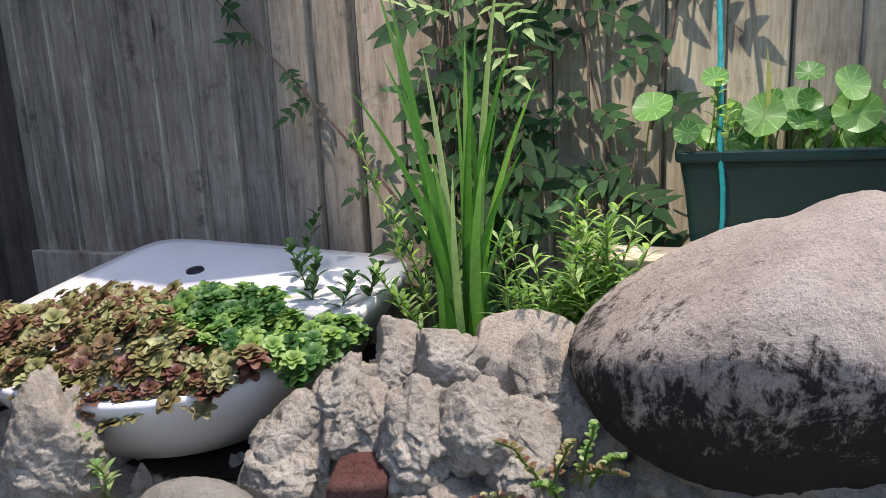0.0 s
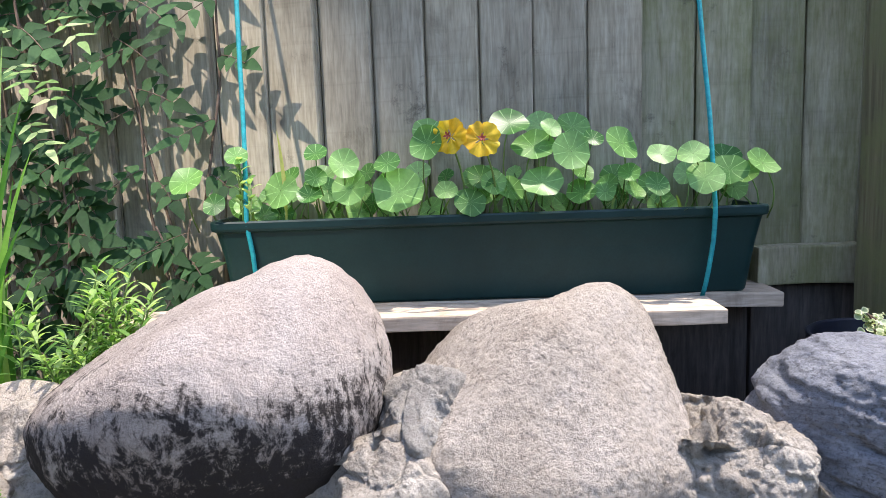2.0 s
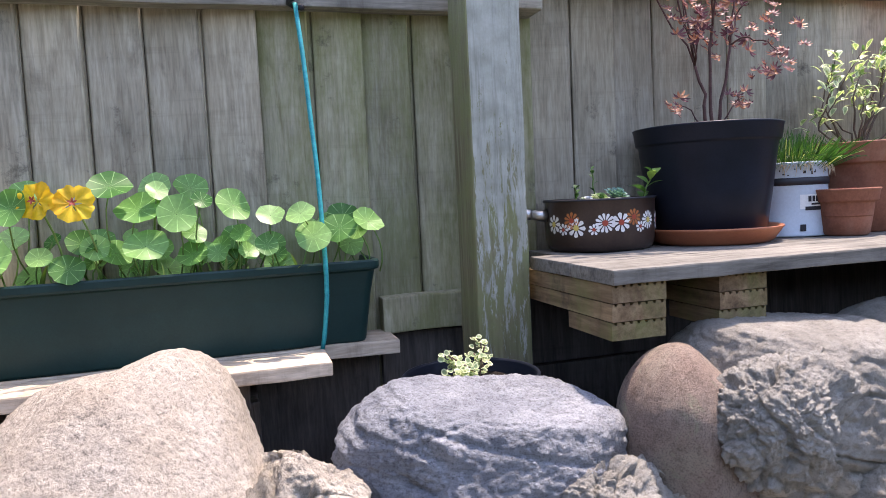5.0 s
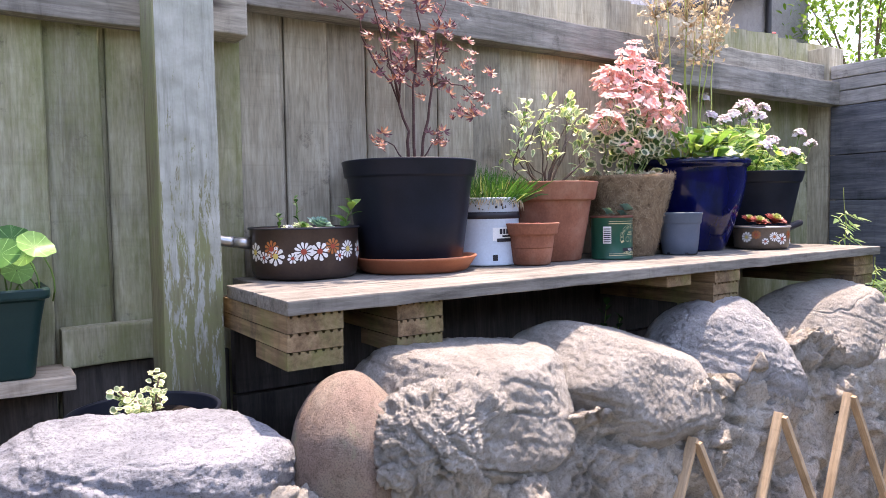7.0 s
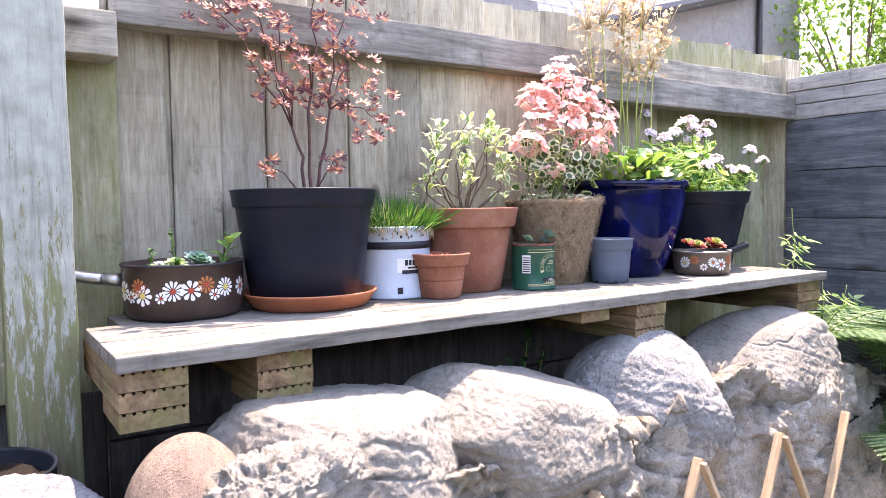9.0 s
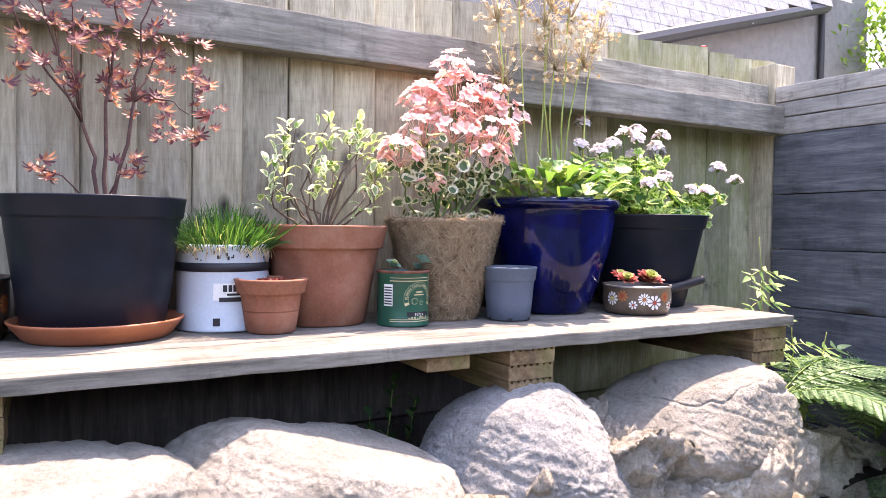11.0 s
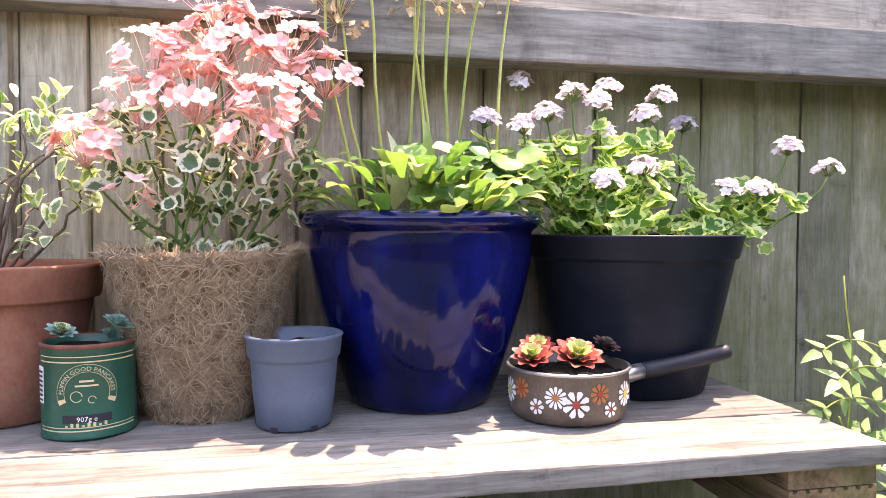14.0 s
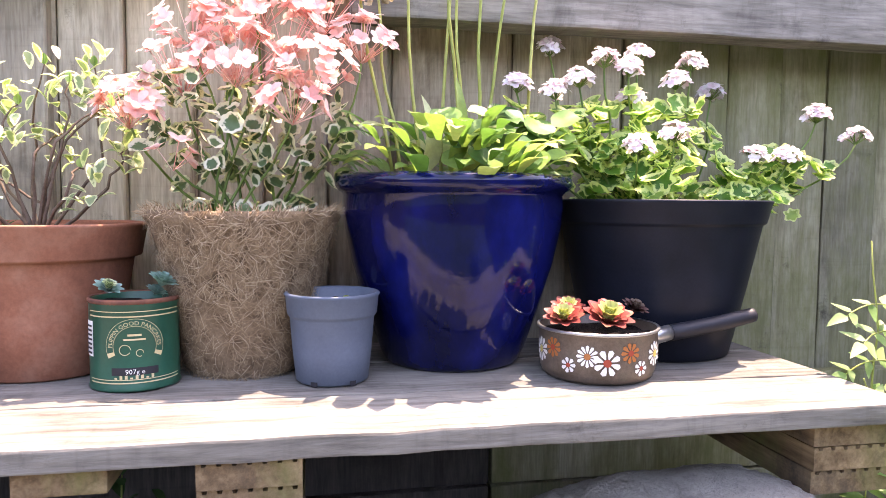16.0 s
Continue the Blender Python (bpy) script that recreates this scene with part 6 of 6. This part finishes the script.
def rosette(name, c, r, mat, heart, label, layers=4):
    t = thing(name, c, label, "succulent", "houseleeks" if name == "houseleek" else "")
    t.rotation_euler = (radians(26), 0, c[0] * 9)
    s, h = Soup(), Soup()
    for ring in range(layers):
        f = 1 - ring / layers
        for k in range(9):
            a = 2 * math.pi * k / 9 + ring * .35
            d = Vector((math.cos(a) * f, math.sin(a) * f, .50 + .55 * (1 - f))) * r
            blade(s if ring < layers - 2 else h, Vector((0, 0, .002 * ring)), d, (0, 0, r * .06), r * .60 * (.55 + .45 * f), (0, 0, 1), 5, .30, lambda u: math.sqrt(max(0.0, math.sin(math.pi * min(1, .1 + .88 * u)))))
    part("outer_leaves", s, mat, t, "", True)
    part("heart_leaves", h, heart, t, "", True)


for c, r in (((2.748, 1.030, 1.330), .027), ((2.798, 1.012, 1.330), .033), ((2.77, 1.075, 1.335), .024), ((2.83, 1.06, 1.326), .02)):
    rosette("houseleek", c, r, M_SEMPER, M_SEMPER_IN, "red-tipped houseleek rosette with a lime heart")
rosette("houseleek", (2.862, 1.07, 1.335), .020, M_REDTWIG, M_BARK, "dark dried houseleek rosette")
rosette("succulent", (2.252, 1.085, 1.378), .019, M_GLAUCOUS, M_GLAUCOUS, "blue-green echeveria rosette in the tin")
rosette("succulent", (2.244, 1.092, 1.366), .014, M_GLAUCOUS, M_GLAUCOUS, "small blue-green echeveria rosette in the tin")
rosette("succulent", (2.19, 1.09, 1.370), .018, M_GLAUCOUS, M_SAGE, "small grey-green succulent in the tin")
rosette("succulent", (2.475, 1.055, 1.356), .011, M_SEDUM, M_STALK, "tiny green succulent in the grey pot")
rosette("succulent", (2.43, 1.06, 1.355), .010, M_SEDUM, M_STALK, "tiny green succulent in the grey pot")
rosette("succulent", (1.455, 1.18, 1.352), .030, M_GLAUCOUS, M_GLAUCOUS, "grey-green succulent in the enamel pan")
rosette("succulent", (1.415, 1.17, 1.350), .022, M_SAGE, M_LIGHTLEAF, "pale succulent in the enamel pan")
rosette("succulent", (1.385, 1.165, 1.350), .016, M_SAGE, M_WHITE, "pale succulent in the enamel pan")
for k in range(5):
    rosette("succulent", (1.935 + .011 * k, 1.10 + .012 * math.sin(k * 2), 1.345), .011, M_SEMPER, M_SEMPER, "tiny red succulent in the small terracotta pot", 3)
bush("seedling", "broad-leaved green seedling in the enamel pan", (1.49, 1.14, 1.34), [((1.485, 1.14, 1.34), (1.505, 1.12, 1.40))], 7, .046, .021, M_SEDUM, droop=.4)
bush("seedling", "thin dark seedling in the enamel pan", (1.42, 1.2, 1.34), [((1.42, 1.2, 1.34), (1.41, 1.19, 1.415)), ((1.38, 1.2, 1.34), (1.375, 1.19, 1.38))], 6, .022, .009, M_VINE)
# small plants on the wall
bush("wall_weed", "reddish creeping weed rooted in the wall", (-.09, .69, .96), [((-.09, .70, .95), (-.13, .66, 1.02)), ((-.08, .70, .95), (-.05, .66, 1.03)), ((-.10, .69, .93), (-.16, .65, .95)), ((-.06, .70, .96), (.0, .66, 1.0)), ((-.08, .69, .92), (-.04, .65, .95))], 26, .013, .009, M_SEDUM_RED)
bush("wall_weed", "small green creeping weed rooted in the wall", (-.05, .69, .99), [((-.05, .70, .96), (-.03, .665, 1.05)), ((-.04, .70, .96), (.0, .66, 1.02)), ((-.07, .69, .94), (-.09, .65, .98))], 26, .012, .009, M_SHRUB)
bush("weed", "small green weed between stones at the wall foot", (-.69, .67, .86), [((-.69, .67, .86), (-.70, .65, .965)), ((-.68, .67, .86), (-.66, .64, .93))], 12, .03, .010, M_LIGHTLEAF)
bush("weed", "dark leafy plant in the shade under the bench", (2.18, 1.12, .90), [((2.18, 1.12, .88), (2.20, 1.10, 1.14)), ((2.16, 1.12, .88), (2.15, 1.10, 1.08)), ((2.22, 1.13, .88), (2.25, 1.1, 1.10))], 14, .045, .018, M_VINE)
bush("moss_fern", "tiny yellow-green fern on the wall", (.22, .68, .93), [((.22, .70, .92), (.26, .66, .975)), ((.20, .70, .92), (.18, .66, .965)), ((.23, .70, .92), (.22, .66, .97))], 16, .014, .007, M_STALK)

# ---- folding trellis leaning on the wall ----
tr = thing("trellis", (2.45, .69, .5), "folded diamond trellis of pale wooden battens against the wall", "trellis")
for k in range(4):
    xa = 2.02 + .30 * k
    for sg, top in ((1, (xa, .93 - .005 * k)), (-1, (xa + .005, .935 - .005 * k))):
        if k == 3 and sg > 0:
            continue
        a = Vector((top[0], .715 - (.012 if sg > 0 else 0), top[1]))
        b = Vector((top[0] + sg * .36, .675 - (.012 if sg > 0 else 0), .20))
        d = (b - a).normalized()
        ob = part("batten", box(0, 0, 0, .020, .009, (b - a).length, .0015), M_BATTEN, tr)
        ob.matrix_basis = Matrix.Translation((a + b) / 2 - tr.location) @ d.to_track_quat("Z", "Y").to_matrix().to_4x4()

# ---- prints on the two tins ----
def lettering(body, text, size, radius, angle, z, mat, parent, name, curve=None, label=""):
    """Letters bent round a tin; curve sets them on an arch."""
    cu = bpy.data.curves.new(name, "FONT")
    cu.body, cu.size, cu.align_x, cu.resolution_u = text, size, "CENTER", 2
    tmp = bpy.data.objects.new(name, cu)
    me = bpy.data.meshes.new_from_object(tmp)
    bpy.data.objects.remove(tmp)
    for v in me.vertices:
        u, w = v.co.x, v.co.y
        if curve:
            b = -u / curve
            u, w = -(curve + w) * math.sin(b), (curve + w) * math.cos(b)
        a = radians(angle) + u / radius
        v.co = ((radius + .0009) * math.cos(a), (radius + .0009) * math.sin(a), z + w)
    me.materials.append(mat)
    part(name, me, mat, parent, label)


def wrap_patch(radius, angle, z0, z1, width, mat, parent, name, lift=.0006, label=""):
    s = Soup()
    n = 14
    for k in range(n + 1):
        a = radians(angle) + (k / n - .5) * width / radius
        for z in (z0, z1):
            s.v.append(Vector(((radius + lift) * math.cos(a), (radius + lift) * math.sin(a), z)))
    s.f = [[2 * k, 2 * k + 2, 2 * k + 3, 2 * k + 1] for k in range(n)]
    s.uv = [(0, 0)] * len(s.v)
    part(name, s, mat, parent, label, True)


def ring_print(radius, angle, z, r0, r1, a0, a1, mat, parent, name, lift=.0007):
    s = Soup()
    n = 28
    for k in range(n + 1):
        b = radians(a0 + (a1 - a0) * k / n)
        for r in (r0, r1):
            a = radians(angle) + r * math.cos(b) / radius
            s.v.append(Vector(((radius + lift) * math.cos(a), (radius + lift) * math.sin(a), z + r * math.sin(b))))
    s.f = [[2 * k, 2 * k + 2, 2 * k + 3, 2 * k + 1] for k in range(n)]
    s.uv = [(0, 0)] * len(s.v)
    part(name, s, mat, parent, "", True)


# dark patches paint the shade of drainage notches; no notch is cut
for k in range(6):
    wrap_patch(.0462, -120 + 60 * k, .0004, .0065, .009, M_INK, grey_pot, "notch_patch", .0006, "dark patch standing in for a drainage notch")
R, FACE = .051, -78
ring_print(R, FACE, .054, .0235, .0325, -25, 205, M_GOLD, syrup, "gold_arch")
ring_print(R, FACE, .054, .0240, .0320, -15, 195, M_TIN, syrup, "green_arch", .0008)
lettering(syrup, "FLIPPIN GOOD PANCAKES", .0068, R, FACE, .054, M_GOLD, syrup, "slogan", .0250, "gold arched lettering")
wrap_patch(R, FACE, .020, .029, .052, M_INK, syrup, "weight_band", .0008)
lettering(syrup, "907g e", .0080, R + .0004, FACE, .0215, M_WHITE, syrup, "weight", None, "white weight lettering")
for z0, z1 in ((.010, .0115), (.014, .015), (.088, .0895), (.094, .095)):
    wrap_patch(R, FACE, z0, z1, .12, M_GOLD, syrup, "gold_line")
ring_print(R, FACE - 12, .050, .0056, .0064, 0, 330, M_GOLD, syrup, "gold_scroll")
ring_print(R, FACE + 6, .046, .0036, .0043, 0, 300, M_GOLD, syrup, "gold_scroll")
wrap_patch(R, FACE, .0610, .0630, .024, M_GOLD, syrup, "brand_bar")
wrap_patch(R, FACE, .0660, .0684, .015, M_GOLD, syrup, "brand_bar")
for k in range(8):
    wrap_patch(R, FACE - 24 + 6.5 * k, .0155, .0175 + .0025 * (k % 3), .003, M_GOLD, syrup, "gold_leaf_print")
wrap_patch(R, FACE - 72, .040, .082, .020, M_WHITE, syrup, "barcode_label", .0006, "white barcode panel")
for k in range(7):
    wrap_patch(R, FACE - 72, .043 + .0053 * k, .0455 + .0053 * k, .017, M_INK, syrup, "barcode_line", .0012)
part("band", lathe([(.0832, .108), (.0852, .109), (.0855, .116), (.0852, .123), (.0832, .124)], 64), M_INK, paint_tin, "black band round the tin", True)
wrap_patch(.083, -88, .058, .088, .075, M_WHITE, paint_tin, "label_panel", .0006, "white label panel")
for a, z0, z1, w in ((-100, .073, .085, .007), (-94, .073, .085, .006), (-88, .073, .085, .007), (-82, .073, .085, .007)):
    wrap_patch(.083, a, z0, z1, w, M_INK, paint_tin, "brand_bar", .0012)
wrap_patch(.083, -86, .066, .070, .034, M_INK, paint_tin, "brand_bar", .0012)
wrap_patch(.083, -89, .055, .063, .052, M_INK, paint_tin, "ink_stripe", .0014, "dark torn label stripe")
wrap_patch(.083, -110, .012, .026, .012, M_INK, paint_tin, "emblem", .0012)
for k in range(16):
    a = rnd.uniform(-150, -30)
    z = rnd.uniform(.122, .142)
    wrap_patch(.083, a, z, z + rnd.uniform(.002, .007), rnd.uniform(.002, .006), M_INK, paint_tin, "paint_chip", .0007)


# ---- fences, far house and closing walls ----
def feather(width, height, seed):
    """A feather-edged fence board, thicker at one edge, its foot and face slightly worn."""
    s = Soup()
    rows = 18
    for i in range(rows + 1):
        z = height * i / rows
        wx = .0012 * noise.noise((seed, z * 6, 0))
        for x, y in ((0, .006), (0, -.003), (.0125, -.004), (.0128, .003), (.0155, .003), (.0158, -.006 - wx), (.019, -.008 - wx), (width - .003, -.020 + wx), (width, -.017 + wx), (width, .006)):
            s.v.append(Vector((x + wx, y, z)))
    for i in range(rows):
        for k in range(10):
            j = (k + 1) % 10
            s.f.append([i * 10 + k, i * 10 + j, (i + 1) * 10 + j, (i + 1) * 10 + k])
    s.f += [list(range(10))[::-1], [rows * 10 + k for k in range(10)]]
    s.uv = [(0, 0)] * len(s.v)
    return s


BOARDS = {}
# the left-end boards' unseen upper part is added to shade the basin
for key, (h, m) in {"tall_shaded": (2.1, M_FENCE_SHADE_MOULD), "end": (1.14, M_FENCE_GREEN), "left": (.82, M_FENCE), "mid": (.96, M_FENCE_GREEN), "right": (1.14, M_FENCE)}.items():
    BOARDS[key] = [feather(.1115, h, q).mesh("fence_board", m, False) for q in range(3)]
fence_a = thing("fence_1", (-1.55, FENCE_Y, 1.0), "weathered grey close-board timber fence", "fence", kind="structure")
fence_b = thing("fence_2", (1.31, FENCE_Y, 1.0), "weathered grey close-board timber fence", "fence", kind="structure")
k = 0
runs = [.0845 + .0996 * q for q in range(-17, 12)] + [1.3385 + .1008 * q for q in range(-1, 23)]
for x in runs:
    key = "tall_shaded" if x < -.40 else "left" if x < .72 else ("mid" if x < 1.3 else "right" if x < 2.92 else "end")
    parent = fence_a if x < 1.28 else fence_b
    ob = part("fence_board", BOARDS[key][k % 3], None, parent)
    base = {"tall_shaded": .98 if x > -1.5 else .86, "left": .98, "mid": .85, "right": .86, "end": .86}[key]
    ob.location = Vector((x, FENCE_Y + .008 + .003 * math.sin(k * 2.1), base + .006 * math.sin(k * 1.7))) - parent.location
    ob.rotation_euler = (0, radians(.35 * math.sin(k * 3.3)), radians(-3.0 + .6 * math.sin(k * 1.3)))
    k += 1


def rail(name, x0, x1, y, z0, z1, thick, label, mat=M_RAIL):
    ob = part(name, plank(x1 - x0, thick, z1 - z0, "x", x0, 0.0025, 0.004, 30), mat)
    ob.location = ((x0 + x1) / 2, y + thick / 2, (z0 + z1) / 2)
    return tagged(ob, label, "rail", kind="structure")


rail("rail", -1.55, 1.20, 1.290, 1.740, 1.80, .040, "grey weathered fence rail")
rail("rail", 1.20, 1.345, 1.243, 1.738, 1.82, .075, "short grey end of a fence rail")
rail("rail", 1.345, 2.60, 1.272, 1.808, 1.892, .058, "grey weathered fence rail above the bench")
rail("rail", 2.49, 3.55, 1.205, 1.745, 1.828, .060, "grey weathered lower rail in front of the fence")
rail("rail", 2.60, 3.55, 1.262, 1.831, 1.902, .060, "grey weathered upper rail of the fence")
rail("gravel_board", -1.80, -.06, 1.312, .86, 1.045, .03, "dirty brown gravel board at the fence foot", M_FENCE_SHADE_MOULD)
# near-black colour paints the shade under the trough
rail("gravel_board", -.055, .99, 1.312, .86, 1.07, .03, "gravel board under the trough, coloured near black for shade", M_SIDE_SHADE)
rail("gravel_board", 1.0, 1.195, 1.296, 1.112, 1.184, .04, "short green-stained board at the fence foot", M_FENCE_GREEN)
# lower board takes the same painted shade
rail("gravel_board", 1.0, 1.31, 1.325, .86, 1.108, .03, "lower gravel board, coloured near black for shade", M_SIDE_SHADE)
post = part("fence_post", plank(2.1, .105, .100, "z", 4, 0.002, 0.005, 30), M_POST)
post.location = (1.195, 1.188, .85)
tagged(post, "square fence post with flaking pale paint and green algae", "post", kind="structure")

# dark return fence of stacked sleepers
side = thing("fence_3", (3.55, 1.24, .6), "dark blue-grey fence of stacked horizontal sleepers", "fence", kind="structure")
for k, (z0, z1) in enumerate(((.55, .72), (.722, .89), (.892, 1.058), (1.06, 1.222), (1.224, 1.395), (1.397, 1.562), (1.564, 1.742), (1.744, 1.796), (1.798, 1.842), (1.844, 1.892))):
    ob = part("sleeper", plank(2.6, .05, z1 - z0, "y", k, 0.002, 0.004, 30), M_DARK if z1 < 1.75 else M_RAIL_Y, side)
    ob.location = Vector((3.575, -.06, (z0 + z1) / 2)) - side.location
# unseen dark sheet added to stop sky light through the sleeper gaps
part("backing", box(.05, -1.30, .62, .012, 2.6, 1.2, 0), M_DARK, side)
tagged(part("corner_post", plank(1.4, .10, .10, "z", 9, 0.002, 0.005, 12), M_FENCE), "grey square corner fence post", "post", kind="structure").location = (3.61, 1.30, 1.27)

# shaded side fence at the other end; unseen extra height blocks skylight
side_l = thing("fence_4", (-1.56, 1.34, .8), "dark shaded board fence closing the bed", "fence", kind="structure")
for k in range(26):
    ob = part("side_board", plank(3.6, .02, .107, "z", k, 0.001, 0.002, 6), M_SIDE_SHADE, side_l)
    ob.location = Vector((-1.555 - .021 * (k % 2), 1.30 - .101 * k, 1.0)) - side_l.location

# plain walls that close the garden behind the path
tagged(part("wall_south", box(1, -4.2, 1.2, 14, .2, 2.4, 0), M_GARDENWALL), "plain grey rendered garden wall", "wall", kind="structure")
tagged(part("wall_west", box(-5.5, -1, 1.0, .2, 6.4, 2.0, 0), M_GARDENWALL), "plain grey rendered garden wall", "wall", kind="structure")

# neighbour's house behind the fence
house = thing("house", (12.2, 9, 0), "grey rendered neighbour's house with slate roof", "house")
part("wall", box(0.2, 1.5, 4.5, 6.8, 5.0, 9.0, 0), M_RENDER, house)
part("downpipe", tube([(2.0, -1.08, 0), (2.0, -1.08, 9.0)], .06, 8), M_INK, house, "dark downpipe", True)
rf = bmesh.new()
for row in range(22):
    z = 3.6 + .18 * row
    end = 10.1 + (z - 4.46) * 3.5
    for col in range(26):
        x = 7.6 + .27 * col + .13 * (row % 2)
        if x < end - .25:
            bmesh.ops.create_cube(rf, size=1.0, matrix=Matrix.Translation((x - 12.2, -2.1 + .055 * row, z)) @ pose(0, 0, 0, 72, 0, 0) @ Matrix.Diagonal((.262, .24, .014, 1)))
part("roof", rf, M_SLATE, house)
part("verge", tube([(-4.9, -2.1, 3.65), (-2.1, -1.8, 4.46), (1.6, -1.4, 5.5)], .11, 8), M_INK, house, "dark roof verge")

# tree beyond the corner
tree = thing("tree", (16.3, 7.0, 0), "sunlit light green leafy tree beyond the fence", "tree")
part("trunk", tube([(0, 0, 0), (.1, 0, 1.5), (0, .1, 3.2)], .14, 10, end=.07), M_BARK, tree, "", True)
lim = Soup()
lv = Soup()
for k in range(30):
    a = rnd.uniform(0, 6.283)
    tip = Vector((math.cos(a) * rnd.uniform(.8, 1.9), math.sin(a) * rnd.uniform(.6, 1.6), rnd.uniform(3.4, 6.0)))
    tube(arc((0, .05, 2.4), tip, (0, 0, .3), 6, k, .1), .04, 6, lim, .012)
    for q in range(190):
        p = tip + Vector((rnd.gauss(0, .38), rnd.gauss(0, .38), rnd.gauss(0, .30)))
        d = rv(1).normalized() * rnd.uniform(.10, .19)
        blade(lv, p, p + d, (0, 0, .01), .075, (0, 0, 1), 3, .15)
part("limb", lim, M_BARK, tree, "", True)
tagged(part("crown", lv, M_TREE, tree, "", True), kind="stuff")
clip = part("peg", tube(arc((3.345, 1.35, 1.985), (3.36, 1.345, 2.0), (0, 0, .02), 6), .006, 8), plain("red_plastic", (.5, .04, .03), .4), None, "", True)
tagged(clip, "small red plastic peg on the fence top", "peg")
